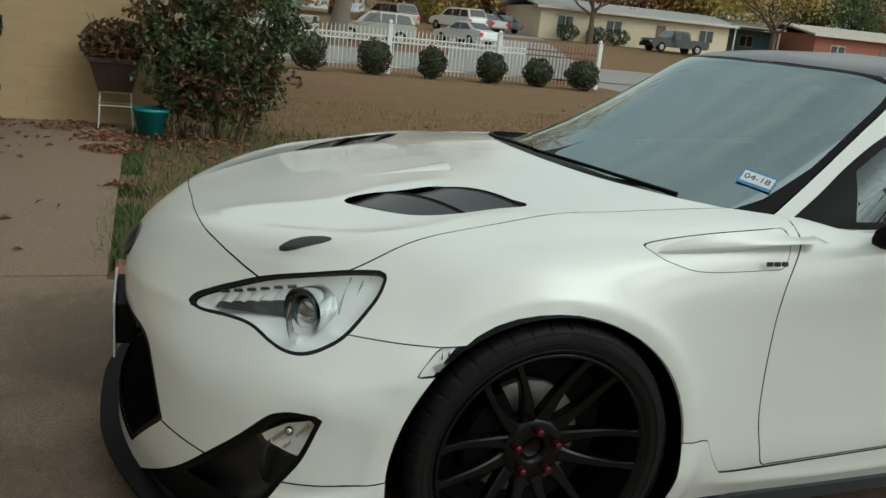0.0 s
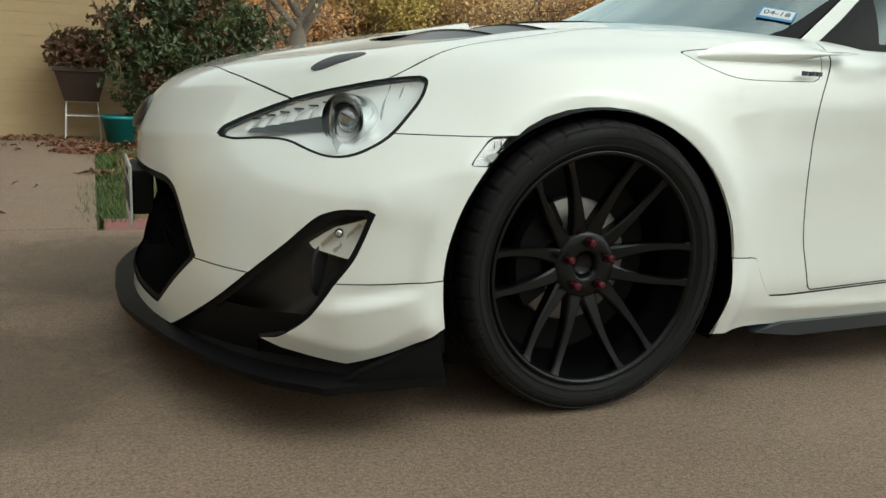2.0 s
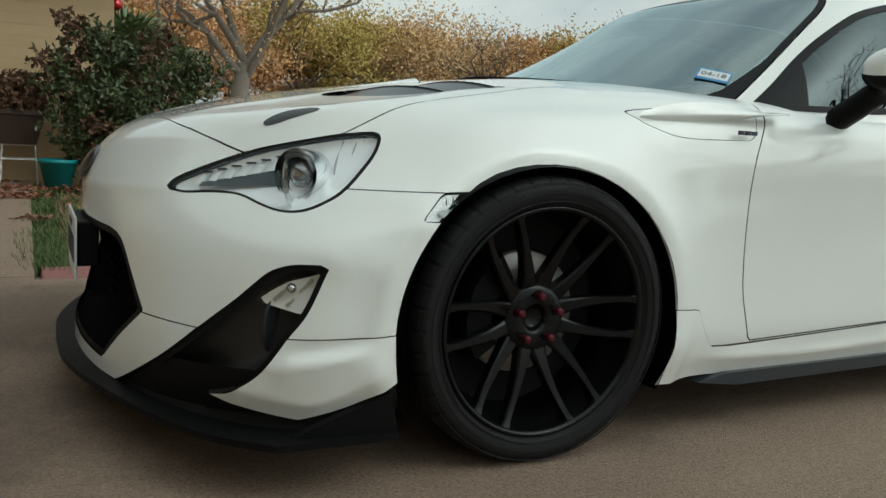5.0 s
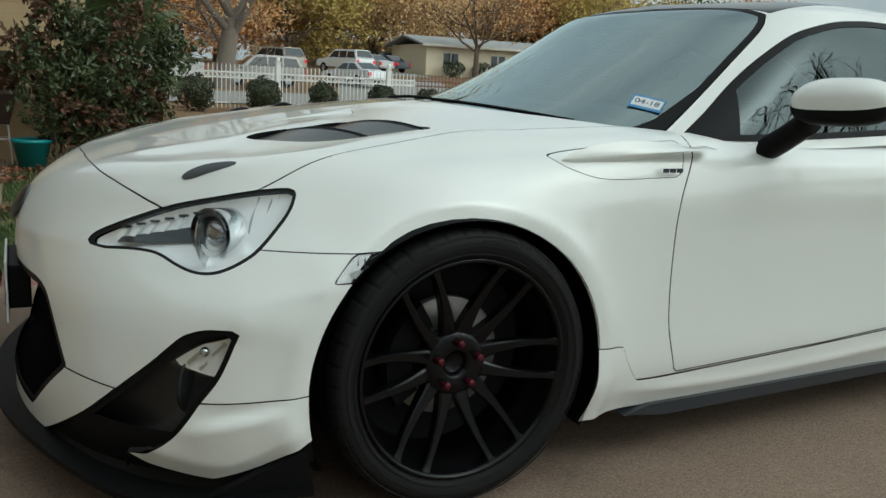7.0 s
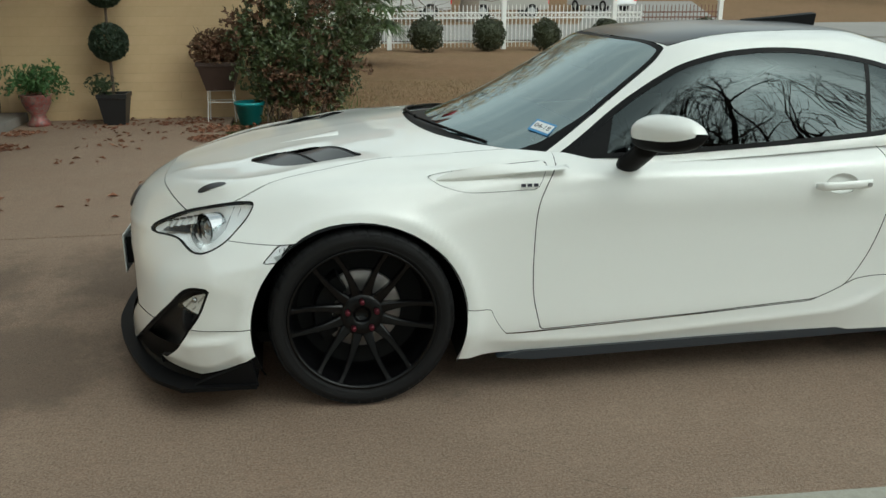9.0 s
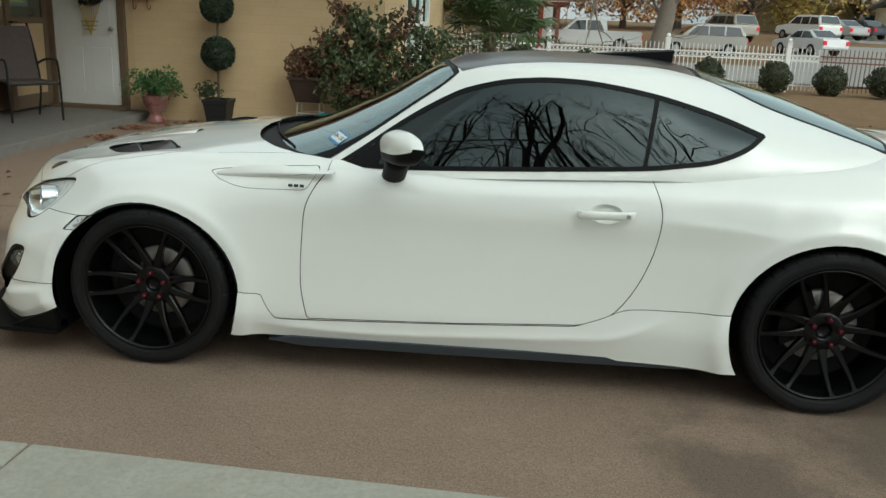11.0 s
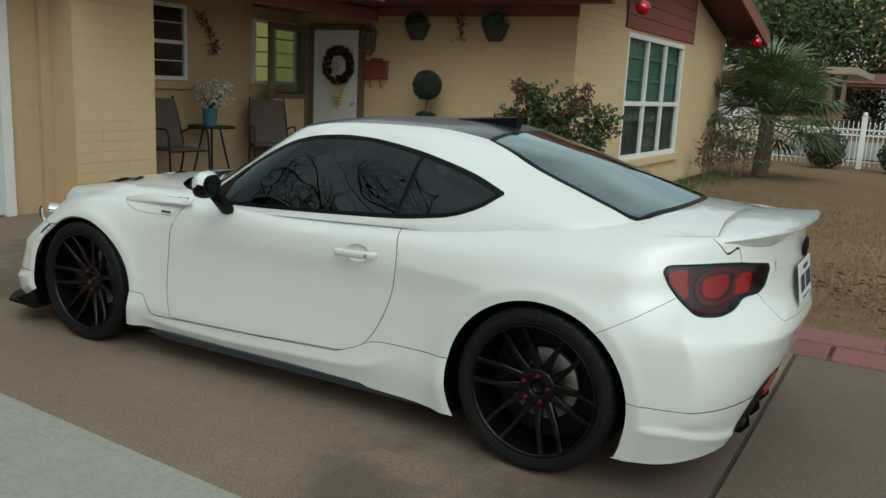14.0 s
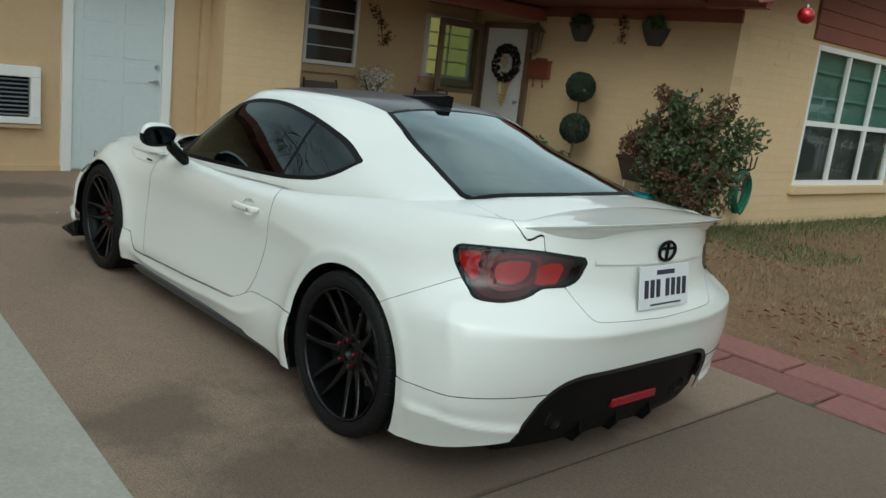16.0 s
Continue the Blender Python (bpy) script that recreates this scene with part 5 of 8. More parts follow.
def make_wheel():
    """One wheel, its face to -y, the axle's end at the origin."""
    w = empty("wheel", Matrix(), "", "")
    w.parent = car
    T, rim = 0.316, 0.252
    prof = [(rim - .004, -.098), (rim + .004, -.106), (rim + .016, -.112), (rim + .034, -.1165), (.296, -.114), (.303, -.110), (.309, -.104), (.3125, -.098), (.315, -.088)]
    for g in (-.052, 0.0, .052):
        prof += [(T, g - .030), (T, g - .006), (T - .008, g - .004), (T - .008, g + .004), (T, g + .006)]
    prof += [(T, .085), (.3145, .092), (.305, .103), (.285, .114), (rim + .01, .108), (rim, .1)]
    shoulder = {k for k, (r, y) in enumerate(prof) if r > .302 and (-.112 < y < -.060 or .060 < y < .104)}
    mid = {k for k, (r, y) in enumerate(prof) if r >= T and abs(y) < .060}
    groove = lambda i, k: 0.0055 if (k in shoulder and i % 12 == 0) else (0.005 if (k in mid and i % 12 in (6, 7)) else 0)
    tyre = part("tyre", lathe(prof, 504, groove), M_TYRE, w, "black low-profile tyre", smooth=True)
    for dr, hw in ((.052, .0010), (.030, .0008), (.012, .0012)):
        part("bead_line", lathe([(rim + dr - hw, -.1150 + abs(dr - .034) * .10), (rim + dr, -.1180 + abs(dr - .034) * .10), (rim + dr + hw, -.1150 + abs(dr - .034) * .10)], 96), M_TYRE, tyre, smooth=True)
    # raised lettering on the side wall, worn past reading
    for a0, count, step in ((68, 9, 2.3), (112, 6, 3.0), (200, 8, 2.3), (300, 7, 2.8)):
        bm = bmesh.new()
        for i in range(count):
            a = radians(a0 + step * i)
            t_, r_ = Vector((-math.sin(a), 0, math.cos(a))), Vector((math.cos(a), 0, math.sin(a)))
            v = [bm.verts.new(r_ * (rim + q) + t_ * e + Vector((0, -.1172 + abs(q - .034) * .10, 0))) for e, q in ((-.0035, .034), (.0035, .034), (.0035, .045), (-.0035, .045))]
            bm.faces.new(v)
        part("raised_letters", bm, M_LETTER, tyre)
    barrel = [(.238, -.060), (.240, -.098), (.2445, -.108), (.251, -.111), (.254, -.106), (.2525, -.100), (.250, -.099)]
    part("rim_lip", lathe(barrel, 120), M_RIM, w, "satin black wheel rim", smooth=True)
    part("barrel", lathe([(.240, -.098), (.236, -.07), (.224, -.03), (.220, .02), (.224, .09), (.236, .1)], 96), M_RIM, w, smooth=True)
    hubp = [(.0, -.036), (.022, -.036), (.026, -.042), (.030, -.055), (.035, -.057), (.050, -.058), (.066, -.057), (.076, -.050), (.079, -.030), (.07, .0)]
    hub = part("hub", lathe(hubp, 60), M_RIM, w, smooth=True)
    for i in range(5):
        a = radians(90 + 72 * i)
        c = Vector((.052 * math.cos(a), 0, .052 * math.sin(a)))
        bm = bmesh.new()
        add_tube(bm, c + Vector((0, -.052, 0)), c + Vector((0, -.0590, 0)), .0115, .0115, 18)
        part("nut_seat", bm, M_BLACK, hub)
        bm = bmesh.new()
        add_tube(bm, c + Vector((0, -.05, 0)), c + Vector((0, -.079, 0)), .0092, .0088, 6)
        add_tube(bm, c + Vector((0, -.079, 0)), c + Vector((0, -.083, 0)), .0088, .005, 12)
        part("lug_nut", bm, M_NUT, w, "pink anodised lug nut")
    for i in range(12):
        pair, sgn = i // 2, (-1, 1)[i % 2]
        base = radians(90 + 30 + 60 * pair)
        bm = bmesh.new()
        rows = []
        for u in np.linspace(0, 1, 19):
            r = .060 + (.2455 - .060) * u
            a = base + sgn * radians(16.5 - 7.0 * u ** 1.3)
            wid = .0095 * (1 - u) ** 3 + .0106 - .0026 * u + .0060 * max(0, (u - .88) / .12) ** 2
            y = -.050 - .036 * u - .018 * u ** 4 - .004 * math.sin(math.pi * u)
            dep = .034 - .010 * u
            rad, tan = Vector((math.cos(a), 0, math.sin(a))), Vector((-math.sin(a), 0, math.cos(a)))
            c = rad * r
            rows.append([bm.verts.new(c + tan * (wid * p) + Vector((0, y + q, 0))) for p, q in ((-1, .004), (-.70, 0), (.70, 0), (1, .004), (.9, dep), (-.9, dep))])
        for r0, r1 in zip(rows, rows[1:]):
            for k in range(6):
                bm.faces.new((r0[k], r0[(k + 1) % 6], r1[(k + 1) % 6], r1[k]))
        bm.faces.new(rows[0]), bm.faces.new(rows[-1])
        bmesh.ops.recalc_face_normals(bm, faces=bm.faces)
        part("spoke", bm, M_RIM, w, smooth=False)
    part("brake_disc", lathe([(.06, .02), (.065, .012), (.09, .010), (.138, .010), (.140, .012), (.140, .03)], 72), M_DISC, w, "grey brake disc", smooth=True)
    bm = bmesh.new()
    rows = []
    for i in range(9):
        a = radians(120 + 95 * i / 8)
        rows.append([bm.verts.new((r * math.cos(a), y, r * math.sin(a))) for r, y in ((.10, -.034), (.160, -.034), (.168, -.02), (.168, .03), (.10, .03))])
    for r0, r1 in zip(rows, rows[1:]):
        for k in range(5):
            bm.faces.new((r0[k], r1[k], r1[(k + 1) % 5], r0[(k + 1) % 5]))
    bm.faces.new(rows[0]), bm.faces.new(rows[-1])
    bmesh.ops.recalc_face_normals(bm, faces=bm.faces)
    part("caliper", bm, M_BLACK, w)
    bm = bmesh.new()
    bmesh.ops.create_circle(bm, cap_ends=True, segments=40, radius=.235, matrix=Matrix.Translation((0, .05, 0)) @ Matrix.Rotation(radians(90), 4, "X"))
    part("dust_shield", bm, M_GAP, w)
    for k in ("label", "category"):
        if k in w:
            del w[k]
    return w


wheel = make_wheel()
wheel.matrix_basis = Matrix.Translation((0, -.752, .315))
copy_thing(wheel, Matrix.Translation((2.572, -.752, .316)) @ Matrix.Rotation(radians(8), 4, "Y"))
copy_thing(wheel, Matrix.Translation((0, .752, .315)) @ Matrix.Rotation(math.pi, 4, "Z"))
copy_thing(wheel, Matrix.Translation((2.572, .752, .316)) @ Matrix.Rotation(math.pi, 4, "Z"))

# ---------------------------------------------------------------- ground, drive, paths
gz = curve_of((-40, 2.0, 10, 19.6, 30, 45, 60, 70, 140), (0, -.012, -.07, -.14, -.15, 0, .95, 1.25, 2.2))
rng = np.random.default_rng(7)

M_SOIL = grain(mat("leaf_litter_soil", (0.10, 0.065, 0.04), 1.0), (3, 25), ((0.07, 0.05, 0.03), (0.16, 0.10, 0.06)), 0.8, 0.9, 40, depth=0.03)
M_PAVER = grain(mat("red_paver", (0.22, 0.085, 0.075), 0.9), (3, 30), ((0.16, 0.062, 0.056), (0.27, 0.125, 0.105)), 0.7, 0.4, 120, random_tint=0.18)
M_ROAD = grain(mat("street_asphalt", (0.25, 0.238, 0.22), 0.95), (0.4, 20), ((0.20, 0.19, 0.18), (0.29, 0.275, 0.255)), 0.7, 0.3, 90)
M_JOINT = grain(mat("joint_dirt", (0.06, 0.05, 0.04), 1.0), (6, 40), ((0.045, 0.05, 0.025), (0.09, 0.07, 0.055)), 0.8)
M_GRASS = grain(mat("dry_grass_blades", (0.27, 0.19, 0.105), 0.9), (1.2, 9), ((0.15, 0.13, 0.06), (0.34, 0.24, 0.14)), 0.8)
M_STRAW = grain(mat("straw_blades", (0.33, 0.23, 0.13), 0.9), (2, 12), ((0.20, 0.13, 0.07), (0.42, 0.32, 0.20)), 0.8)
M_WEED = mat("green_weeds", (0.075, 0.11, 0.03), 0.8)
M_LEAF = grain(mat("fallen_leaf", (0.19, 0.075, 0.04), 0.9), (6, 30), ((0.11, 0.042, 0.026), (0.27, 0.125, 0.068)), 0.9)

xs = np.r_[np.arange(-60, -4, 4.0), np.arange(-4, 16, 0.5), np.arange(16, 130, 5.0)]
ys = np.r_[np.arange(-60, 1, 4.0), np.arange(1.0, 21, 0.5), np.arange(21, 150, 4.0)]
GX_, GY_ = np.meshgrid(xs, ys, indexing="ij")
GZ_ = gz(GY_) - 0.03 + 0.012 * np.sin(GX_ * 1.7 + GY_ * 0.6) * np.clip((GY_ - 3) / 4, 0, 1) * np.clip((25 - GY_) / 5, 0, 1)
V = np.stack([GX_, GY_, GZ_], -1).reshape(-1, 3)
n_ = len(ys)
F = [(i * n_ + j, (i + 1) * n_ + j, (i + 1) * n_ + j + 1, i * n_ + j + 1) for i in range(len(xs) - 1) for j in range(n_ - 1)]
tagged(part("ground", (V, F), M_LAWN, smooth=True), "dry brown autumn lawn", "lawn", kind="structure")


def slab(name, x0, x1, y0, y1, top, m, label, bevel=0.006):
    return tagged(part(name, box(x0, x1, y0, y1, -.22, top, bevel), m), label, "pavement", kind="structure")


drive = empty("driveway", Matrix(), "brown concrete driveway with stains and painted shade", "driveway", kind="structure")
L_SLAB = bmesh.new()
add_box(L_SLAB, -3.7, 3.20, -2.6, 1.43, -.22, 0)
add_box(L_SLAB, -3.7, -.975, 1.4299, 1.478, -.22, 0)
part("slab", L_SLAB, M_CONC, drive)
for x0, x1, y0, y1 in ((3.222, 8.2, -2.6, 1.395), (8.213, 14.5, -2.6, 1.395), (-3.2, -.975, 1.502, 6.33)):
    part("slab", box(x0, x1, y0, y1, -.22, 0.0, .005), M_CONC if x0 < 0 else M_CONC_B, drive)
part("slab_bed", box(-3.7, 14.5, -2.7, 1.52, -.3, -.012), M_JOINT, drive)
part("slab_bed", box(-3.25, -.97, 1.45, 6.33, -.3, -.013), M_JOINT, drive)
near = empty("pale_concrete_pad", Matrix.Translation((.13, -1.548, 0)) @ Matrix.Rotation(radians(-2.6), 4, "Z") @ Matrix.Translation((-.13, 1.605, 0)), "pale grey concrete pad beside the driveway", "pavement", kind="structure")
for x0, x1 in ((-12, -.105), (-.095, 4.9), (4.91, 9.9), (9.91, 20)):
    part("slab", box(x0, x1, -9, -1.605, -.22, .008, .006), M_CONC2, near)
# a hairline crack behind the front wheel
L = spline(((.42, -1.22), (.55, -1.30), (.60, -1.42), (.72, -1.50)), 8)
L = L + rng.normal(0, .005, L.shape)
bm = bmesh.new()
a = [bm.verts.new((x, y - .0008, .0012)) for x, y in L]
b = [bm.verts.new((x, y + .0008, .0012)) for x, y in L]
for i in range(len(a) - 1):
    bm.faces.new((a[i], b[i], b[i + 1], a[i + 1]))
part("crack", bm, M_JOINT, drive)

pavers = empty("paver_path", Matrix(), "path of worn red concrete pavers", "path", kind="structure")
pm = None
for r in range(2):
    for k in range(22):
        x = -.95 + .62 * k + (0.28 if r else 0)
        if pm is None:
            ob = part("paver", box(-.298, .298, -.158, .158, -.05, .0, .012), M_PAVER, pavers)
            pm = ob.data
        else:
            ob = new("paver", pm)
            ob.parent = pavers
        ob.matrix_local = pose(x + .3, 1.605 + .345 * r + rng.normal(0, .008), -.004 + rng.normal(0, .004), rng.normal(0, .5), rng.normal(0, .5), rng.normal(0, .8))
tagged(part("street", box(12.6, 20.5, -40, 23.5, -.5, -.16), M_ROAD), "grey residential street", "road", kind="structure")
bm = bmesh.new()
for y0, y1 in ((23.5, 30), (30, 36)):
    v = [bm.verts.new((x, y, float(gz(y)) + .012)) for x, y in ((-60, y0), (130, y0), (130, y1), (-60, y1))]
    bm.faces.new(v)
tagged(part("cross_street", bm, M_ROAD), "grey residential street behind the fence", "road", kind="structure")
bm = bmesh.new()
for k in range(12):
    y0, y1 = 36 + 9 * k, 45 + 9 * k
    v = [bm.verts.new((x + .36 * (y - 36), y, float(gz(y)) + .014)) for x, y in ((13, y0), (21, y0), (21, y1), (13, y1))]
    bm.faces.new(v)
tagged(part("side_street", bm, M_ROAD), "grey side street lined with parked cars", "road", kind="structure")


def scatter_blades(name, n, area, h, wid, m, label, keep=None):
    """Many bent blades of grass as one mesh."""
    x0, x1, y0, y1 = area
    P = np.stack([rng.uniform(x0, x1, n), rng.uniform(y0, y1, n)], 1)
    if keep is not None:
        P = P[keep(P)]
    n = len(P)
    a = rng.uniform(0, 2 * np.pi, n)
    H = h * rng.uniform(.5, 1.3, n)
    lean = rng.uniform(.3, 1.2, n) * H
    z = gz(P[:, 1]) - 0.03
    d = np.stack([np.cos(a), np.sin(a)], 1)
    s = np.stack([-np.sin(a), np.cos(a)], 1) * wid
    base0 = np.c_[P - s, z]
    base1 = np.c_[P + s, z]
    tip = np.c_[P + d * lean[:, None], z + H]
    V = np.stack([base0, base1, tip], 1).reshape(-1, 3)
    F = np.arange(3 * n).reshape(-1, 3).tolist()
    return tagged(part(name, (V, F), m), label, "grass", kind="stuff")


patch = lambda P: np.sin(P[:, 0] * 1.1 + 1.3 * np.sin(P[:, 1] * .8)) + np.sin(P[:, 1] * 1.4 + P[:, 0] * .5) + rng.normal(0, .7, len(P)) > -.6
scatter_blades("dry_grass", 60000, (-.95, 9.0, 2.1, 11.0), .045, .0035, M_GRASS, "short dry straw-coloured lawn grass", patch)
scatter_blades("straw_grass", 60000, (2.6, 7.5, 2.1, 6.2), .035, .0028, M_STRAW, "pale dead grass stalks on the lawn", patch)
scatter_blades("green_weeds", 9000, (-.96, 1.6, 2.1, 6.6), .07, .004, M_WEED, "low green weeds along the bed", lambda P: rng.uniform(0, 1, len(P)) < np.exp(-((P[:, 0] + .6) / .6) ** 2) + .8 * (P[:, 1] > 5.2))
scatter_blades("edge_weeds", 6000, (-1.06, -.82, 1.50, 5.8), .060, .0035, M_WEED, "ragged grass over the edge of the driveway", lambda P: rng.uniform(0, 1, len(P)) < np.clip((P[:, 0] + 1.12) / .16, 0, 1) * (np.sin(P[:, 1] * 3.1) + np.sin(P[:, 1] * 7.7) > -.7))
scatter_blades("paver_weeds", 9000, (-.9, 9.0, 1.42, 2.14), .032, .0025, M_WEED, "small weeds in the joints of the path", lambda P: (rng.uniform(0, 1, len(P)) < np.exp(-np.minimum(np.abs(P[:, 1] - 1.777), np.abs(P[:, 1] - 1.44)) / .012) * (np.sin(P[:, 0] * 5.3) + np.sin(P[:, 0] * 2.1) > -.4)))
scatter_blades("wall_weeds", 5000, (-.2, .9, 6.4, 14.0), .09, .005, M_WEED, "green weeds at the foot of the wall", lambda P: rng.uniform(0, 1, len(P)) < np.exp(-((P[:, 0] + .1) / .5) ** 2))


def leaf_mesh(C, size, out=None, spread=1.0, bend=.25):
    """Leaves as bent diamonds round the given centres."""
    n = len(C)
    if out is None:
        out = rng.normal(0, 1, (n, 3))
    else:
        out = out + rng.normal(0, spread, (n, 3))
    out = out / np.maximum(np.linalg.norm(out, axis=1, keepdims=True), 1e-6)
    r = rng.normal(0, 1, (n, 3))
    u = np.cross(out, r)
    u = u / np.maximum(np.linalg.norm(u, axis=1, keepdims=True), 1e-6)
    w = np.cross(out, u)
    s = (size * rng.uniform(.6, 1.3, n))[:, None]
    a, b, c, d = C - u * s, C + w * s * .5 + out * s * bend, C + u * s, C - w * s * .5 + out * s * bend
    V = np.stack([a, b, c, d], 1).reshape(-1, 3)
    F = [(4 * i, 4 * i + 1, 4 * i + 2, 4 * i + 3) for i in range(n)]
    return V, F


# fallen leaves
def litter(name, spots, n, label):
    C = []
    for x, y, r, k in spots:
        a, d = rng.uniform(0, 2 * np.pi, k), r * np.sqrt(rng.uniform(0, 1, k))
        C.append(np.c_[x + d * np.cos(a), y + d * np.sin(a) * .8, np.full(k, .006)])
    C = np.concatenate(C)
    flat = np.tile([0, 0, 1.0], (len(C), 1))
    V, F = leaf_mesh(C, .032, flat, .35, .45)
    V[:, 2] = np.maximum(V[:, 2], .002)
    return tagged(part(name, (V, F), M_LEAF), label, "leaves", kind="stuff")


litter("fallen_leaves", [(-3.0, 5.4, .25, 60), (-2.9, 4.6, .25, 50), (-1.85, 5.1, .5, 30), (-1.95, 4.4, .3, 12), (-2.1, 3.8, .3, 8), (-1.35, 5.9, .35, 70), (-1.05, 4.8, .25, 130), (-1.1, 5.4, .3, 120), (-1.0, 3.4, .15, 18), (-1.8, 6.1, .5, 60), (-1.9, 2.3, .9, 14), (-2.4, 5.9, .5, 50)], 0, "curled brown fallen leaves")
litter("lawn_leaves", [(.3, 4.5, 1.2, 160), (-.4, 5.4, .5, 160), (3, 6, 3, 80), (8, 9, 4, 60), (4.4, 3.6, 1.4, 420), (5.8, 4.2, 1.6, 380), (3.2, 3.0, 1.0, 160)], 0, "brown leaves lying on the lawn")
for x, y, r in ((-1.62, -.62, .012), (-2.45, 1.0, .016), (-1.95, -.1, .009)):
    bm = bmesh.new()
    bmesh.ops.create_icosphere(bm, subdivisions=2, radius=r, matrix=Matrix.Translation((x, y, r * .5)) @ Matrix.Diagonal((1.3, 1, .6, 1)))
    tagged(part("pebble", bm, M_CONC2, smooth=True), "small pale pebble on the driveway", "stone", "pebbles")

# ---------------------------------------------------------------- the house
M_BRICK = grain(mat("painted_brick_face", (0.60, 0.44, 0.252), 0.75), (1.5, 12), ((0.545, 0.395, 0.22), (0.64, 0.48, 0.285)), 0.6, 0.3, 120, random_tint=0.02, depth=0.004)
M_MORTAR = grain(mat("painted_joint", (0.56, 0.41, 0.235), 0.85), (2, 20), ((0.50, 0.365, 0.205), (0.60, 0.445, 0.26)), 0.6)
M_STUCCO = grain(mat("tan_siding", (0.52, 0.37, 0.21), 0.75), (1, 10), ((0.47, 0.33, 0.185), (0.55, 0.40, 0.235)), 0.6, 0.2, 60)
M_CEIL = grain(mat("red_soffit", (0.13, 0.032, 0.022), 0.75), (2, 14), ((0.10, 0.026, 0.018), (0.16, 0.042, 0.028)), 0.6)
M_DOORP = grain(mat("pale_blue_door", (0.56, 0.62, 0.62), 0.5), (2, 18), ((0.50, 0.565, 0.57), (0.60, 0.66, 0.66)), 0.5)
M_PANE = glass("window_glass", (0.75, 0.80, 0.78))
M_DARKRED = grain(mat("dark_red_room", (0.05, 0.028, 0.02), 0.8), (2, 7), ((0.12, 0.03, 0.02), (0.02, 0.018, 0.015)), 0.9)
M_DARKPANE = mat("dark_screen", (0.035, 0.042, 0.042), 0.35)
M_TEALCUR = grain(mat("teal_curtain", (0.11, 0.21, 0.175), 0.9), (3, 30), ((0.08, 0.16, 0.135), (0.15, 0.26, 0.22)), 0.7, stretch=(1, 8, 0.6))
M_PORCH = grain(mat("porch_concrete", (0.20, 0.185, 0.165), 0.9), (1, 9), ((0.16, 0.15, 0.135), (0.23, 0.21, 0.19)), 0.7, 0.3, 120)
M_SHINGLE = grain(mat("shingle", (0.09, 0.075, 0.065), 0.95), (3, 30), ((0.07, 0.06, 0.05), (0.13, 0.11, 0.095)), 0.8, 0.5, 60)
M_GLOW = bpy.data.materials.new("lamplit_room")
M_GLOW.use_nodes = True
_b = M_GLOW.node_tree.nodes["Principled BSDF"]
_b.inputs["Base Color"].default_value = (0.5, 0.45, 0.15, 1)
_b.inputs["Emission Color"].default_value = (0.85, 0.72, 0.22, 1)
_b.inputs["Emission Strength"].default_value = 0.28
M_BROWN = grain(mat("brown_frame", (0.16, 0.105, 0.065), 0.6), (2, 20), ((0.13, 0.085, 0.05), (0.19, 0.13, 0.08)), 0.6)
M_DARKMETAL = mat("dark_metal", (0.02, 0.018, 0.016), 0.5, 0.4)
M_WOODRED = grain(mat("red_wood", (0.20, 0.05, 0.03), 0.5), (4, 30), ((0.15, 0.038, 0.022), (0.24, 0.07, 0.042)), 0.7, stretch=(1, 1, 6))

YW, XG, XP, XB, XGAR = 6.33, -.24, -3.30, -4.70, -3.70
wall_south = tagged(part("wall_south", box(XB - .2, XG, YW + .005, YW + .25, -.1, 2.62), M_MORTAR), "tan painted brick front wall", "wall", kind="structure")
wall_gable = empty("wall_gable", Matrix(), "tan painted brick gable wall", "wall", kind="structure")
bm = bmesh.new()
add_box(bm, XG - .25, XG - .005, YW + .25, 8.30, -.1, 2.62)
add_box(bm, XG - .25, XG - .005, 11.36, 14.45, -.1, 2.62)
add_box(bm, XG - .25, XG - .005, 8.30, 11.36, -.1, .43)
add_box(bm, XG - .25, XG - .005, 8.30, 11.36, 2.29, 2.62)
v = [bm.verts.new((XG - .013, y, z)) for y, z in ((YW, 2.62), (14.45, 2.62), (10.35, 3.50))]
bm.faces.new(v)
part("wall_core", bm, M_MORTAR, wall_gable)
wall_garage = tagged(part("wall_garage", box(XGAR - .2, XGAR, -9, 1.50, -.1, 2.62), M_STUCCO), "tan boarded garage wall", "wall", kind="structure")
pier = tagged(part("wall_pier", box(XGAR - .3, XP - .005, 1.50, 2.45, -.1, 2.62), M_MORTAR), "tan painted brick pier beside the porch", "wall", kind="structure")
part("pier_trim", box(XGAR, XGAR + .06, 1.40, 1.50, 0, 2.4, .004), M_STUCCO, pier)
wall_porch = tagged(part("wall_porch", box(XB - .2, XB, 1.9, YW, -.1, 2.62), M_STUCCO), "tan wall at the back of the porch", "wall", kind="structure")
tagged(part("wall_plinth", box(XGAR, XGAR + .05, -9, .0, -.1, .06, .005), M_STUCCO), "low concrete sill of the garage wall", "plinth", kind="structure")

BR_H, BR_L = .1015, .61


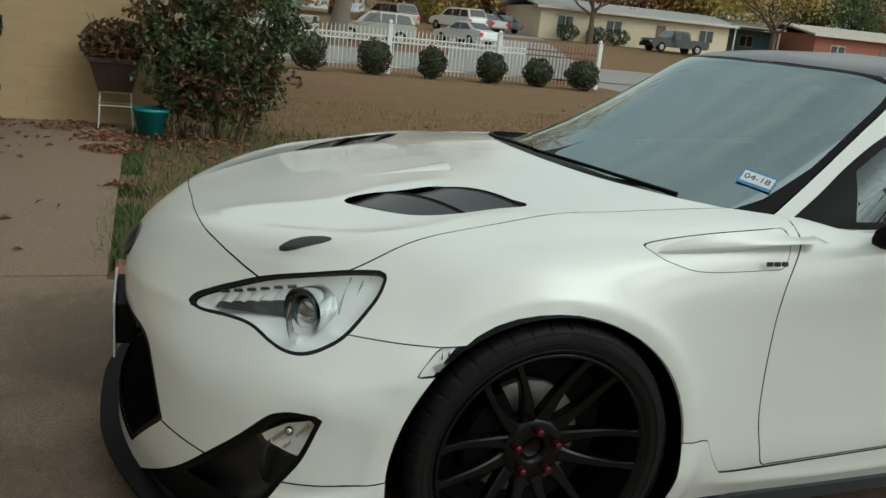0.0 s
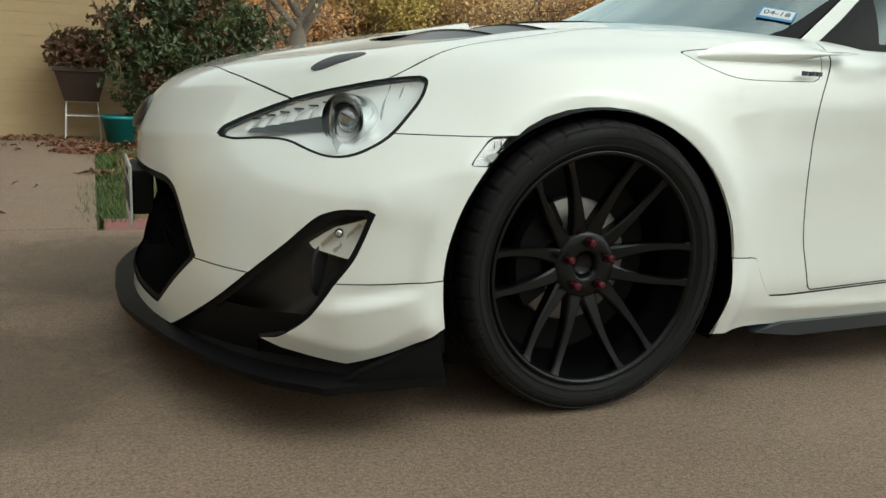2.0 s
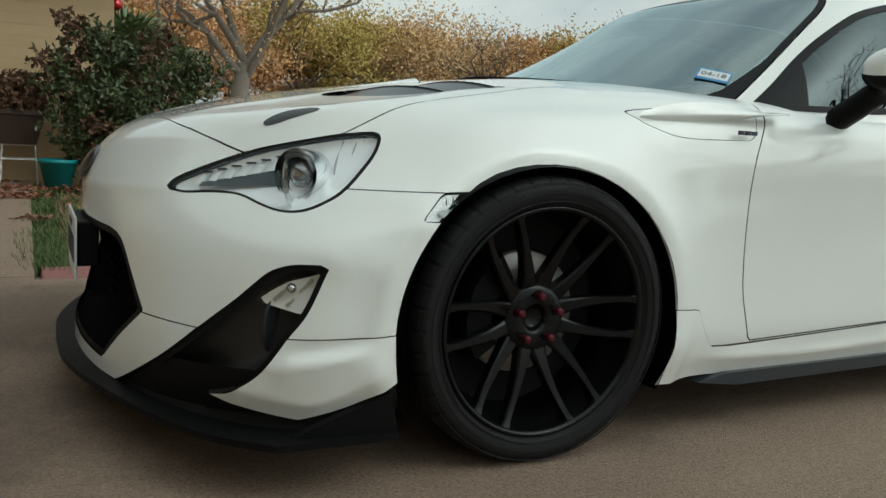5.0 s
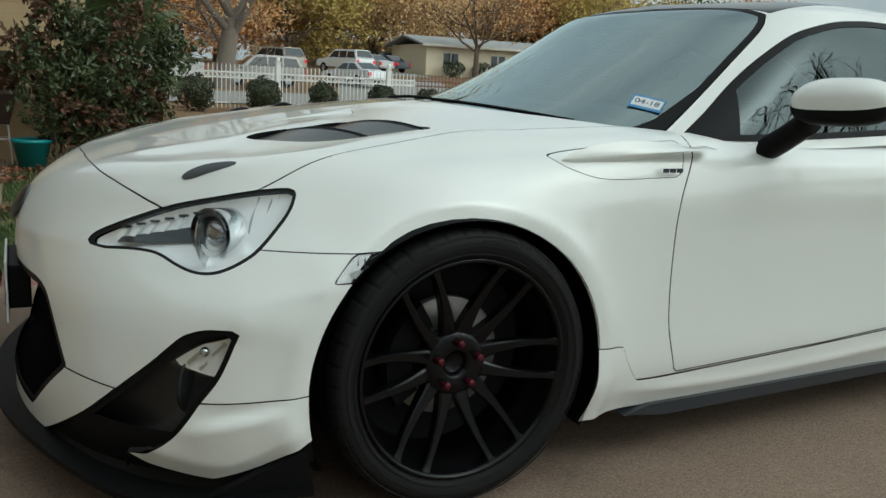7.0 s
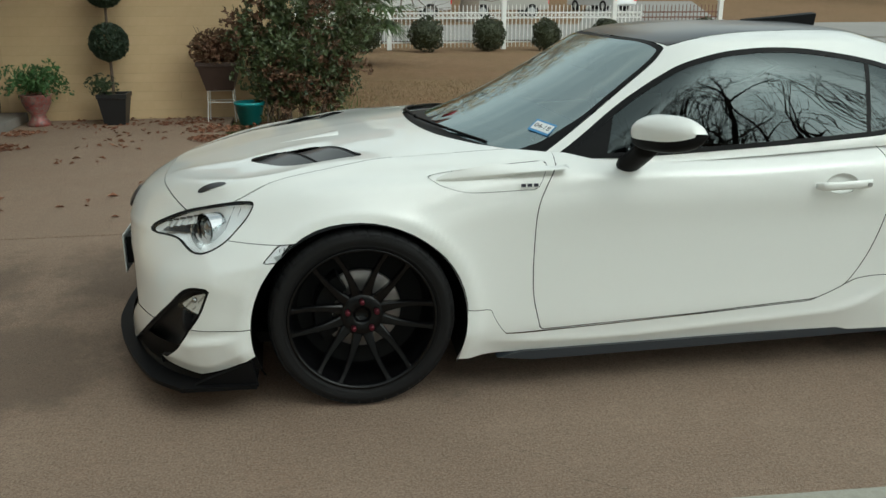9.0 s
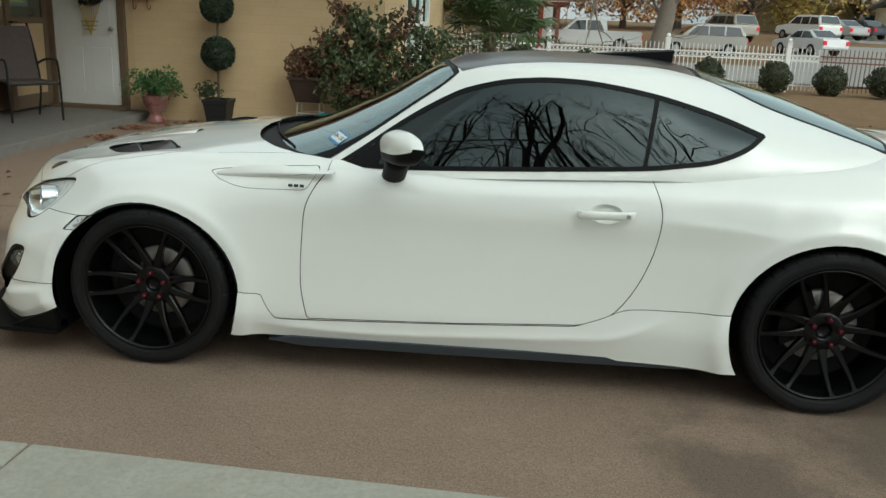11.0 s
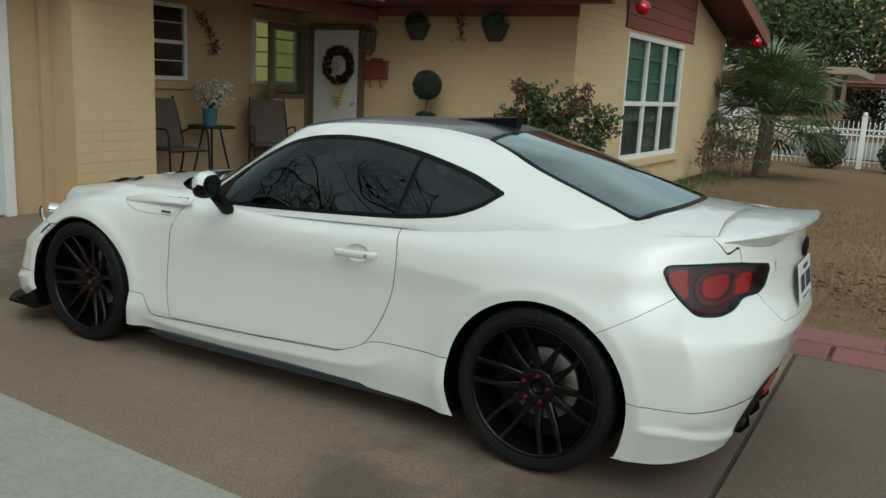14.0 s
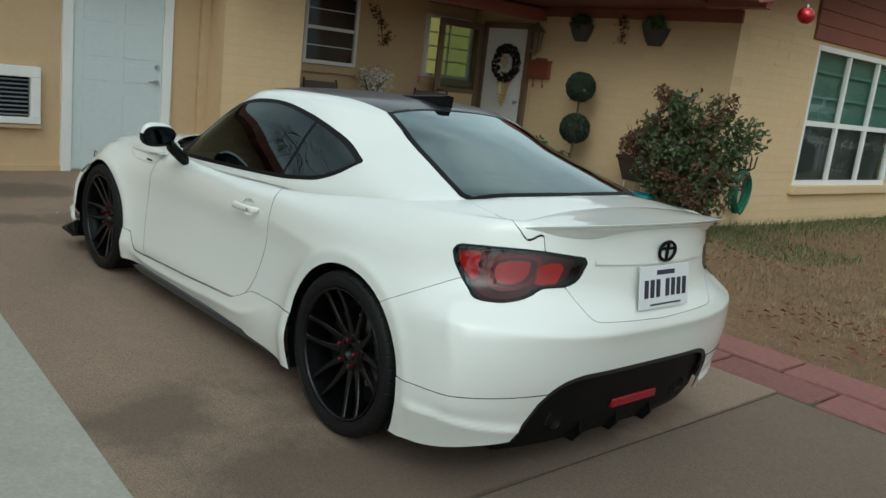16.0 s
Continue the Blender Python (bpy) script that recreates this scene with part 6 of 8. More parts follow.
def bricks(parent, axis, fixed, a0, a1, z0, z1, out, holes=(), limit=None, name="brick"):
    """Courses of bricks on a wall that runs along axis; each one an object on a shared mesh."""
    rest_v, rest_f = [], []
    meshes = {}
    row = 0
    z = z0
    while z + BR_H <= z1 + .001:
        a = a0 - (BR_L / 2 if row % 2 else 0)
        while a < a1 - .02:
            s, e = max(a, a0), min(a + BR_L - .0015, a1)
            a += BR_L
            if e - s < .03:
                continue
            pieces = [(s, e)]
            for h0, h1, hz0, hz1 in holes:
                if z + BR_H > hz0 + .005 and z < hz1 - .005:
                    nxt = []
                    for p, q in pieces:
                        if q <= h0 or p >= h1:
                            nxt.append((p, q))
                        else:
                            if p < h0 - .03:
                                nxt.append((p, h0))
                            if q > h1 + .03:
                                nxt.append((h1, q))
                    pieces = nxt
            for p, q in pieces:
                L = round(q - p, 3)
                if limit is not None and (p + q) / 2 > limit:
                    b = len(rest_v)
                    x0_, x1_ = (fixed - out * .009, fixed + out * rng.uniform(-.001, .001))
                    pr = [(x0_, p), (x1_, p), (x1_, q), (x0_, q)] if axis == "y" else [(p, x0_), (p, x1_), (q, x1_), (q, x0_)]
                    rest_v += [(m_, n__, zz) for zz in (z, z + BR_H - .007) for m_, n__ in pr]
                    rest_f += [(b, b + 1, b + 5, b + 4), (b + 1, b + 2, b + 6, b + 5), (b + 2, b + 3, b + 7, b + 6), (b + 4, b + 5, b + 6, b + 7), (b, b + 3, b + 2, b + 1)]
                    continue
                if L not in meshes:
                    bm = bmesh.new()
                    if axis == "y":
                        add_box(bm, -.009, .0, 0, L, 0, BR_H - .007)
                    else:
                        add_box(bm, 0, L, -.0, .009, 0, BR_H - .007)
                    me = bpy.data.meshes.new(name)
                    bm.to_mesh(me)
                    bm.free()
                    me.materials.append(M_BRICK)
                    meshes[L] = me
                ob = new(name, meshes[L])
                ob.parent = parent
                j = rng.uniform(-.001, .001)
                ob.location = (fixed + j, p, z) if axis == "y" else (p, fixed - j, z)
        row += 1
        z += BR_H
    if rest_v:
        tagged(part("far_bricks", (np.array(rest_v), rest_f), M_BRICK, parent), kind="stuff")


# door and window openings of the front
front_door = empty("door_1", Matrix(), "white panelled front door with a wreath", "door", kind="structure")
DX0, DX1, DZ0, DZ1 = -4.40, -3.50, .13, 2.16
part("door_leaf", box(DX0 + .04, DX1 - .04, YW - .03, YW + .0, DZ0 + .02, DZ1 - .04, .004), M_WHITE, front_door)
for x0, x1 in ((DX0 - .06, DX0 + .04), (DX1 - .04, DX1 + .05)):
    part("door_jamb", box(x0, x1, YW - .05, YW + .012, DZ0, DZ1 + .02, .004), M_BROWN, front_door)
part("door_head", box(DX0 - .06, DX1 + .05, YW - .05, YW + .012, DZ1 - .04, DZ1 + .05, .004), M_BROWN, front_door)
part("threshold", box(DX0 - .06, DX1 + .05, YW - .12, YW + .0, .08, DZ0 + .02, .006), M_BROWN, front_door)
for x0, x1 in ((-4.27, -4.01), (-3.90, -3.64)):
    for z0, z1 in ((.30, .85), (.98, 1.55), (1.66, 1.98)):
        part("door_panel", box(x0, x1, YW - .036, YW - .03, z0, z1, .003), M_WHITE, front_door)
bm = bmesh.new()
add_tube(bm, (-3.60, YW - .03, 1.08), (-3.60, YW - .08, 1.08), .012, n=10)
bmesh.ops.create_uvsphere(bm, u_segments=12, v_segments=8, radius=.03, matrix=Matrix.Translation((-3.60, YW - .09, 1.08)))
part("door_knob", bm, M_SILVER, front_door, smooth=True)

wreath = empty("wreath", Matrix.Translation((-3.86, YW - .06, 1.62)), "dark wreath with a cream bow and gold net tail", "wreath")
C = []
for i in range(900):
    a, b, rr = rng.uniform(0, 6.283), rng.uniform(0, 6.283), .062 * math.sqrt(rng.uniform(.3, 1))
    R_ = .215 + rr * math.cos(b)
    C.append((R_ * math.cos(a), -.03 + rr * math.sin(b) * .8, R_ * math.sin(a)))
part("leaves", leaf_mesh(np.array(C), .030), mat("wreath_leaf", (0.022, 0.016, 0.012), 0.8), wreath)
part("bow", leaf_mesh(np.c_[rng.normal(0, .035, 40), rng.normal(-.07, .015, 40), rng.normal(.02, .06, 40)], .045), mat("cream_ribbon", (0.62, 0.52, 0.36), 0.7), wreath)
bm = bmesh.new()
for i in range(9):
    x = -.13 + .0325 * i
    add_tube(bm, (x, -.03, -.26), (x * .25, -.03, -.64 + .9 * abs(x)), .005, n=5)
for k in range(3):
    add_tube(bm, (-.11 + .02 * k, -.035, -.46 - .05 * k), (.11 - .02 * k, -.035, -.46 - .05 * k), .008, n=5)
part("gold_tail", bm, mat("gold_net", (0.55, 0.40, 0.14), 0.4, 0.5), wreath)

storm = empty("storm_door", Matrix.Translation((-4.44, 6.27, .13)) @ Matrix.Rotation(radians(2), 4, "Z"), "brown glazed storm door standing open", "door")
for y0, y1, z0, z1 in ((-.90, -.80, 0, 2.03), (-.10, 0, 0, 2.03), (-.80, -.10, 1.93, 2.03), (-.80, -.10, .0, .16), (-.80, -.10, .98, 1.05)):
    part("frame_member", box(-.018, .018, y0, y1, z0, z1, .004), M_BROWN, storm)
part("lower_panel", box(-.008, .008, -.80, -.10, .16, .98), M_STUCCO, storm)
g_ = part("glass", box(-.003, .003, -.80, -.10, 1.05, 1.93), M_PANE, storm)
g_.visible_shadow = False
bm = bmesh.new()
add_tube(bm, (.018, -.85, 1.00), (.06, -.85, 1.00), .008, n=8)
add_tube(bm, (.06, -.85, 1.00), (.06, -.75, 1.00), .008, n=8)
part("latch", bm, M_DARKMETAL, storm)


def window(name, plane, a0, a1, z0, z1, cols, rows, label, panes, mullion=.035, frame=.07, back=None):
    """A white window in a wall that faces +x."""
    w = empty(name, Matrix(), label, "window", kind="structure")
    fr = empty("window_frame", Matrix(), "", "")
    for k in ("label", "category"):
        if k in fr:
            del fr[k]
    fr.parent = w
    for y0, y1, q0, q1 in ((a0, a0 + frame, z0, z1), (a1 - frame, a1, z0, z1), (a0 + frame, a1 - frame, z0, z0 + frame), (a0 + frame, a1 - frame, z1 - frame, z1)):
        part("frame_bar", box(plane - .05, plane + .02, y0, y1, q0, q1, .004), M_WHITE, fr)
    ws_, hs_ = (a1 - a0 - 2 * frame), (z1 - z0 - 2 * frame)
    for c in range(1, cols):
        y = a0 + frame + ws_ * c / cols
        part("mullion", box(plane - .04, plane + .012, y - mullion, y + mullion, z0 + frame, z1 - frame, .003), M_WHITE, fr)
    cuts = [z0 + frame] + [z0 + frame + hs_ * f for f in rows] + [z1 - frame]
    for q in cuts[1:-1]:
        part("rail", box(plane - .035, plane + .008, a0 + frame, a1 - frame, q - mullion, q + mullion, .003), M_WHITE, fr)
    for c in range(cols):
        for r in range(len(cuts) - 1):
            y0, y1 = a0 + frame + ws_ * c / cols, a0 + frame + ws_ * (c + 1) / cols
            g = part("pane", (np.array([(plane - .018, y0, cuts[r]), (plane - .018, y1, cuts[r]), (plane - .018, y1, cuts[r + 1]), (plane - .018, y0, cuts[r + 1])]), [(0, 1, 2, 3)]), M_PANE, w)
            g.visible_shadow = False
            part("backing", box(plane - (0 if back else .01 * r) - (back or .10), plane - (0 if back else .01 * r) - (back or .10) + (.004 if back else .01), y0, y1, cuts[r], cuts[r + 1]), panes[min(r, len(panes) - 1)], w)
    return w


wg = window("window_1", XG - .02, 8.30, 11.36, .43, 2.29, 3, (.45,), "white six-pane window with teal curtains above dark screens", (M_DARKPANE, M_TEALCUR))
part("window_sill", box(XG - .05, XG + .07, 8.22, 11.46, .315, .43, .008), M_BRICK, wg)
for k in range(2):
    part("curtain_rail", box(XG - .085, XG - .075, 8.4, 11.26, 1.62 + .33 * k, 1.65 + .33 * k), mat("curtain_hem", (0.16, 0.30, 0.25), 0.9), wg)
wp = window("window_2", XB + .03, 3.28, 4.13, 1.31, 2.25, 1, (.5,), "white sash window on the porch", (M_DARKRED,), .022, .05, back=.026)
for z in (1.55, 2.02):
    part("muntin", box(XB + .0, XB + .02, 3.33, 4.08, z - .006, z + .006), M_WHITE, wp)
part("window_sill", box(XB, XB + .08, 3.22, 4.19, 1.20, 1.30, .006), M_STUCCO, wp)
wl = window("window_3", XB + .03, 5.34, 6.26, 1.30, 2.20, 2, (.25, .5, .75), "lamplit yellow paned window on the porch", (M_GLOW,), .011, .05, back=.026)
part("window_sill", box(XB, XB + .08, 5.28, 6.30, 1.20, 1.29, .006), M_STUCCO, wl)

# red boards above the gable window
lint = tagged(empty("gable_boards", Matrix(), "red-brown boards above the window", "trim", kind="structure"))
for k in range(4):
    part("board", box(XG - .02, XG + .035, 8.10, 11.80, 2.34 + .19 * k, 2.525 + .19 * k, .006), M_RED, lint)

# roofs, soffits, fascias
SL = .205
roof = empty("roof", Matrix(), "low shingled gable roof with red-brown trim", "roof", kind="structure")
rv, rf = [], []
for y0, z0, y1, z1 in ((5.35, 2.72, 10.35, 2.72 + SL * 5.0), (15.1, 2.77, 10.35, 2.77 + SL * 4.75)):
    b = len(rv)
    rv += [(-12, y0, z0), (.50, y0, z0), (.50, y1, z1), (-12, y1, z1), (-12, y0, z0 - .09), (.50, y0, z0 - .09), (.50, y1, z1 - .09), (-12, y1, z1 - .09)]
    rf += [(b, b + 1, b + 2, b + 3), (b + 4, b + 7, b + 6, b + 5), (b, b + 4, b + 5, b + 1), (b + 1, b + 5, b + 6, b + 2)]
part("shingles", (np.array(rv), rf), M_SHINGLE, roof)
for y0, z0, y1, z1 in ((5.35, 2.63, 10.35, 3.655), (15.1, 2.68, 10.35, 3.655)):
    bm = bmesh.new()
    v = [bm.verts.new(p) for p in ((.47, y0, z0), (.47, y1, z1), (.47, y1, z1 - .21), (.47, y0, z0 - .21))]
    r = bmesh.ops.extrude_face_region(bm, geom=[bm.faces.new(v)])
    bmesh.ops.translate(bm, verts=[e for e in r["geom"] if isinstance(e, bmesh.types.BMVert)], vec=(.04, 0, 0))
    bmesh.ops.recalc_face_normals(bm, faces=bm.faces)
    part("rake_board", bm, M_RED, roof)
    bm = bmesh.new()
    v = [bm.verts.new(p) for p in ((XG - .01, y0, z0 - .06), (.47, y0, z0 - .06), (.47, y1, z1 - .06), (XG - .01, y1, z1 - .06))]
    bm.faces.new(v)
    part("rake_soffit", bm, M_CEIL, roof)
    yb = y0 + (.25 if y0 < 10 else -.25)
    bm = box(XG, .46, yb - .06, yb + .06, z0 - .24, z0 - .08, .004)
    part("lookout_beam", bm, M_RED, roof)
part("eave_fascia", box(-12, .47, 5.33, 5.37, 2.44, 2.66, .004), M_RED, roof)
part("eave_soffit", box(-12, XG + .01, 5.37, YW, 2.44, 2.46), M_CEIL, roof)
part("frieze", box(-3.35, XG + .012, YW - .025, YW + .01, 2.315, 2.44, .003), M_RED, roof)
ceil = tagged(part("ceiling", box(-12, -3.12, -9, 5.36, 2.40, 2.46), M_CEIL), "dark red porch ceiling", "ceiling", kind="structure")
# Unseen overhang with its fascia, added to shade the porch and pier.
tagged(part("ceiling_eave", box(-3.12, -2.48, 1.2, 5.32, 2.402, 2.458), M_CEIL), "unseen dark red soffit added to shade the porch", "ceiling", kind="structure")
part("eave_fascia", box(-2.48, -2.44, 1.2, 5.32, 2.40, 2.62, .004), M_RED, roof)
ceil2 = tagged(part("ceiling_porch", box(-12, -3.3, 5.36, YW, 2.36, 2.435), M_CEIL), "dark red boarded porch ceiling", "ceiling", kind="structure")
tagged(part("porch_beam", box(-3.42, -3.22, 2.45, YW - .03, 2.25, 2.40, .006), M_RED), "red-brown beam over the porch", "beam", kind="structure")
part("eave_fascia", box(-3.12, -3.08, -9, 5.33, 2.40, 2.62, .004), M_RED, roof)
rv = np.array([(-3.08, -9, 2.62), (-3.08, 5.4, 2.62), (-12, 5.4, 4.4), (-12, -9, 4.4)])
part("shingles", (rv, [(0, 1, 2, 3)]), M_SHINGLE, roof)
tagged(part("porch_floor", box(XB, XP + .12, 2.45, YW, -.2, .10, .01), M_PORCH), "grey concrete porch floor", "floor", kind="structure")
tagged(part("wall_far", box(-12, XG - .25, 14.2, 14.45, -.1, 2.62), M_STUCCO), "tan rear wall", "wall", kind="structure")

# garage side door, wall unit
gd = empty("door_2", Matrix(), "pale blue six-panel door with white frame", "door", kind="structure")
part("door_leaf", box(XGAR - .01, XGAR + .025, .10, 1.00, .02, 2.04, .004), M_DOORP, gd)
for y0, y1 in ((0, .10), (1.0, 1.10)):
    part("door_jamb", box(XGAR - .01, XGAR + .05, y0, y1, 0, 2.14, .005), M_WHITE, gd)
part("door_head", box(XGAR - .01, XGAR + .05, .10, 1.0, 2.04, 2.14, .005), M_WHITE, gd)
for y0, y1 in ((.20, .48), (.60, .88)):
    for z0, z1 in ((.22, .78), (.92, 1.10), (1.16, 1.42), (1.50, 1.94)):
        part("door_panel", box(XGAR + .025, XGAR + .030, y0, y1, z0, z1, .0024), M_DOORP, gd)
for z, r in ((1.10, .024), (.95, .022)):
    bm = bmesh.new()
    add_tube(bm, (XGAR + .02, .945, z), (XGAR + .045, .945, z), r, n=16)
    if z < 1:
        add_tube(bm, (XGAR + .045, .945, z), (XGAR + .09, .945, z), .010, n=10)
        add_tube(bm, (XGAR + .085, .95, z), (XGAR + .085, .85, z - .005), .010, n=10)
    part("door_lock" if z > 1 else "door_handle", bm, M_SILVER, gd, smooth=False)
M_SLAT = mat("grey_slat", (0.16, 0.18, 0.20), 0.5)
ac = empty("wall_air_unit", Matrix(), "white framed air conditioner set in the wall", "air conditioner")
for y0, y1, z0, z1 in ((-.85, -.20, .90, 1.0), (-.85, -.20, .46, .52), (-.29, -.20, .52, .90), (-.85, -.76, .52, .90)):
    part("frame_bar", box(XGAR, XGAR + .09, y0, y1, z0, z1, .006), M_WHITE, ac)
part("grille_back", box(XGAR, XGAR + .02, -.76, -.29, .52, .90), M_BLACK, ac)
for k in range(9):
    part("slat", box(XGAR + .03, XGAR + .05, -.76, -.29, .535 + .041 * k, .548 + .041 * k), M_SLAT, ac)
part("drip_sill", box(XGAR, XGAR + .07, -.86, -.19, .415, .455, .004), M_STUCCO, ac)

# ---------------------------------------------------------------- porch things
lantern = empty("wall_lantern", Matrix.Translation((-3.32, YW - .09, 1.76)), "dark bronze wall lantern with clear glass", "wall lamp")
for nm, r0, r1, z0, z1, m_ in (("base_cap", .05, .08, .04, .08, M_BROWN), ("roof_cap", .13, .03, .33, .42, M_BROWN), ("finial", .03, .01, .42, .47, M_BROWN), ("bottom_drop", .01, .04, 0, .04, M_BROWN)):
    bm = bmesh.new()
    add_tube(bm, (0, 0, z0), (0, 0, z1), r0, r1, 8)
    part(nm, bm, m_, lantern)
bm = bmesh.new()
add_tube(bm, (0, 0, .08), (0, 0, .33), .078, .10, 8, False)
o = part("lantern_glass", bm, M_PANE, lantern)
o.visible_shadow = False
for i in range(8):
    a = 2 * math.pi * i / 8 + math.pi / 8
    bm = bmesh.new()
    add_tube(bm, (.080 * math.cos(a), .080 * math.sin(a), .08), (.103 * math.cos(a), .103 * math.sin(a), .33), .006, n=5)
    part("lantern_bar", bm, M_BROWN, lantern)
bm = bmesh.new()
add_tube(bm, (0, .09, .36), (0, 0, .36), .012, n=8)
part("arm", bm, M_BROWN, lantern)

sign = empty("wall_letter_box", Matrix.Translation((-3.23, YW - .01, 1.45)), "red wooden letter box with two hooks", "letter box")
part("box_body", box(-.20, .20, -.07, 0, .0, .24, .008), M_WOODRED, sign)
part("box_lid", box(-.215, .215, -.085, 0, .235, .258, .005), M_WOODRED, sign)
part("box_crest", box(-.11, .11, -.02, 0, .258, .29, .008), M_WOODRED, sign)
for x in (-.10, .08):
    bm = bmesh.new()
    L = spline([(x, -.02, .0), (x, -.025, -.08), (x + .015, -.04, -.12), (x + .045, -.05, -.11), (x + .05, -.05, -.07)], 5)
    for a, b in zip(L, L[1:]):
        add_tube(bm, a, b, .007, n=6)
    part("hook", bm, M_WOODRED, sign)

M_FOL = grain(mat("dark_foliage", (0.030, 0.050, 0.018), 0.6), (6, 30), ((0.018, 0.034, 0.012), (0.05, 0.075, 0.03)), 0.8)
M_TOPI = grain(mat("topiary_leaf", (0.014, 0.030, 0.012), 0.6), (6, 30), ((0.009, 0.019, 0.008), (0.025, 0.045, 0.018)), 0.8)
M_FOLB = grain(mat("bush_leaf", (0.048, 0.070, 0.022), 0.45), (5, 30), ((0.025, 0.040, 0.013), (0.085, 0.105, 0.038)), 0.8)
M_FERN = grain(mat("fern_green", (0.045, 0.12, 0.03), 0.6), (6, 30), ((0.03, 0.09, 0.02), (0.08, 0.16, 0.05)), 0.8)
M_RUSTY = grain(mat("russet_leaf", (0.11, 0.06, 0.03), 0.7), (6, 30), ((0.06, 0.055, 0.02), (0.15, 0.06, 0.035)), 0.9)
M_BARK = grain(mat("bark", (0.12, 0.085, 0.06), 0.95), (8, 40), ((0.08, 0.055, 0.04), (0.16, 0.12, 0.09)), 0.8, 0.8, 40, stretch=(1, 1, .3))
M_TERRA = mat("dark_pot", (0.012, 0.012, 0.013), 0.5)


def shell_points(n, r, thick=.25, squash=1.0):
    d = rng.normal(0, 1, (n, 3))
    d /= np.linalg.norm(d, axis=1, keepdims=True)
    return d * (r * (1 - thick * rng.uniform(0, 1, n) ** 2))[:, None] * (1, 1, squash), d


def pot(name, parent, r0, r1, h, m, n=4, z=0, turn=45):
    bm = bmesh.new()
    prof = [(r0, 0), (r1, h * .86), (r1 * 1.07, h * .87), (r1 * 1.07, h), (r1 * .95, h), (r1 * .90, h * .8)]
    rows = [[bm.verts.new((r * math.cos(radians(turn) + 2 * math.pi * i / n), r * math.sin(radians(turn) + 2 * math.pi * i / n), z + q)) for i in range(n)] for r, q in prof]
    for a, b in zip(rows, rows[1:]):
        for i in range(n):
            bm.faces.new((a[i], a[(i + 1) % n], b[(i + 1) % n], b[i]))
    bm.faces.new(rows[0][::-1]), bm.faces.new(rows[-1])
    return part(name, bm, m, parent, smooth=n > 8)


topi = empty("topiary_plant", Matrix.Translation((-2.18, 5.98, 0)), "double-ball green topiary in a black pot", "potted plant")
pot("pot", topi, .15, .205, .33, M_TERRA)
bm = bmesh.new()
add_tube(bm, (0, 0, .28), (.015, 0, 1.35), .017, .013, 8)
part("stem", bm, M_BARK, topi)
for z, r in ((.86, .195), (1.40, .19)):
    P, d = shell_points(2600, r)
    part("leaf_ball", leaf_mesh(P + (.01, 0, z), .022, d, .8), M_TOPI, topi)
P, d = shell_points(160, .17, .9, .7)
part("pot_leaves", leaf_mesh(P + (-.10, -.05, .42), .035, d, .6), M_FOL, topi)

fern = empty("fern_in_urn", Matrix.Translation((-2.97, 5.98, 0)), "green trailing fern in a painted urn", "potted plant")
part("urn", (lambda VF: ([(x, z, y) for x, y, z in VF[0]], [f[::-1] for f in VF[1]]))(lathe([(.001, .0), (.11, 0), (.12, .03), (.085, .07), (.07, .12), (.11, .17), (.145, .25), (.15, .31), (.165, .33), (.15, .335), (.12, .32)], 28)), grain(mat("urn_glaze", (0.30, 0.27, 0.24), 0.35), (9, 30), ((0.05, 0.03, 0.03), (0.35, 0.06, 0.05)), 1.0), fern, smooth=True)
C, O = [], []
for i in range(46):
    a, L = rng.uniform(0, 6.283), rng.uniform(.28, .44)
    rise = rng.uniform(.12, .40)
    for t in np.linspace(.1, 1, 26):
        C.append((L * t * math.cos(a) + rng.normal(0, .018), L * t * math.sin(a) * .8 + rng.normal(0, .018), .33 + rise * math.sin(t * 2.4) * 1.0 - .12 * t ** 2 + rng.normal(0, .012)))
part("fronds", leaf_mesh(np.array(C), .026), M_FERN, fern)

stand = empty("plant_stand", Matrix.Translation((-1.06, 6.0, 0)), "white wire plant stand", "plant stand")
for sx in (-.13, .13):
    for sy in (-.11, .11):
        bm = bmesh.new()
        add_tube(bm, (sx * 1.15, sy * 1.15, 0), (sx, sy, .345), .006, n=6)
        part("leg", bm, M_WHITE, stand)
for z in (.345, .22):
    bm = bmesh.new()
    for (ax, ay), (bx, by) in (((-.13, -.11), (.13, -.11)), ((.13, -.11), (.13, .11)), ((.13, .11), (-.13, .11)), ((-.13, .11), (-.13, -.11))):
        add_tube(bm, (ax, ay, z), (bx, by, z), .006, n=6)
    part("wire_rail", bm, M_WHITE, stand)
planter = empty("planter_box", Matrix.Translation((-1.06, 6.0, .351)), "brown square planter with a russet shrub", "planter")
pot("box", planter, .20, .30, .30, grain(mat("brown_plastic", (0.045, 0.026, 0.02), 0.5), (5, 20), ((0.03, 0.018, 0.014), (0.06, 0.036, 0.028)), 0.6))
P, d = shell_points(1600, .30, .8, .75)
part("shrub", leaf_mesh(P + (0, 0, .42), .028, d, .9), M_RUSTY, planter)
bm = bmesh.new()
for i in range(14):
    a = rng.uniform(0, 6.283)
    add_tube(bm, (.03 * math.cos(a), .03 * math.sin(a), .25), (.24 * math.cos(a), .24 * math.sin(a), .50 + rng.uniform(0, .17)), .005, .003, 5)
part("twigs", bm, M_BARK, planter)
teal = empty("teal_flower_pot", Matrix.Translation((-.75, 5.75, 0)), "round teal flower pot among weeds", "flower pot")
pot("bowl", teal, .11, .155, .24, mat("teal_glaze", (0.02, 0.26, 0.27), 0.4), 28)


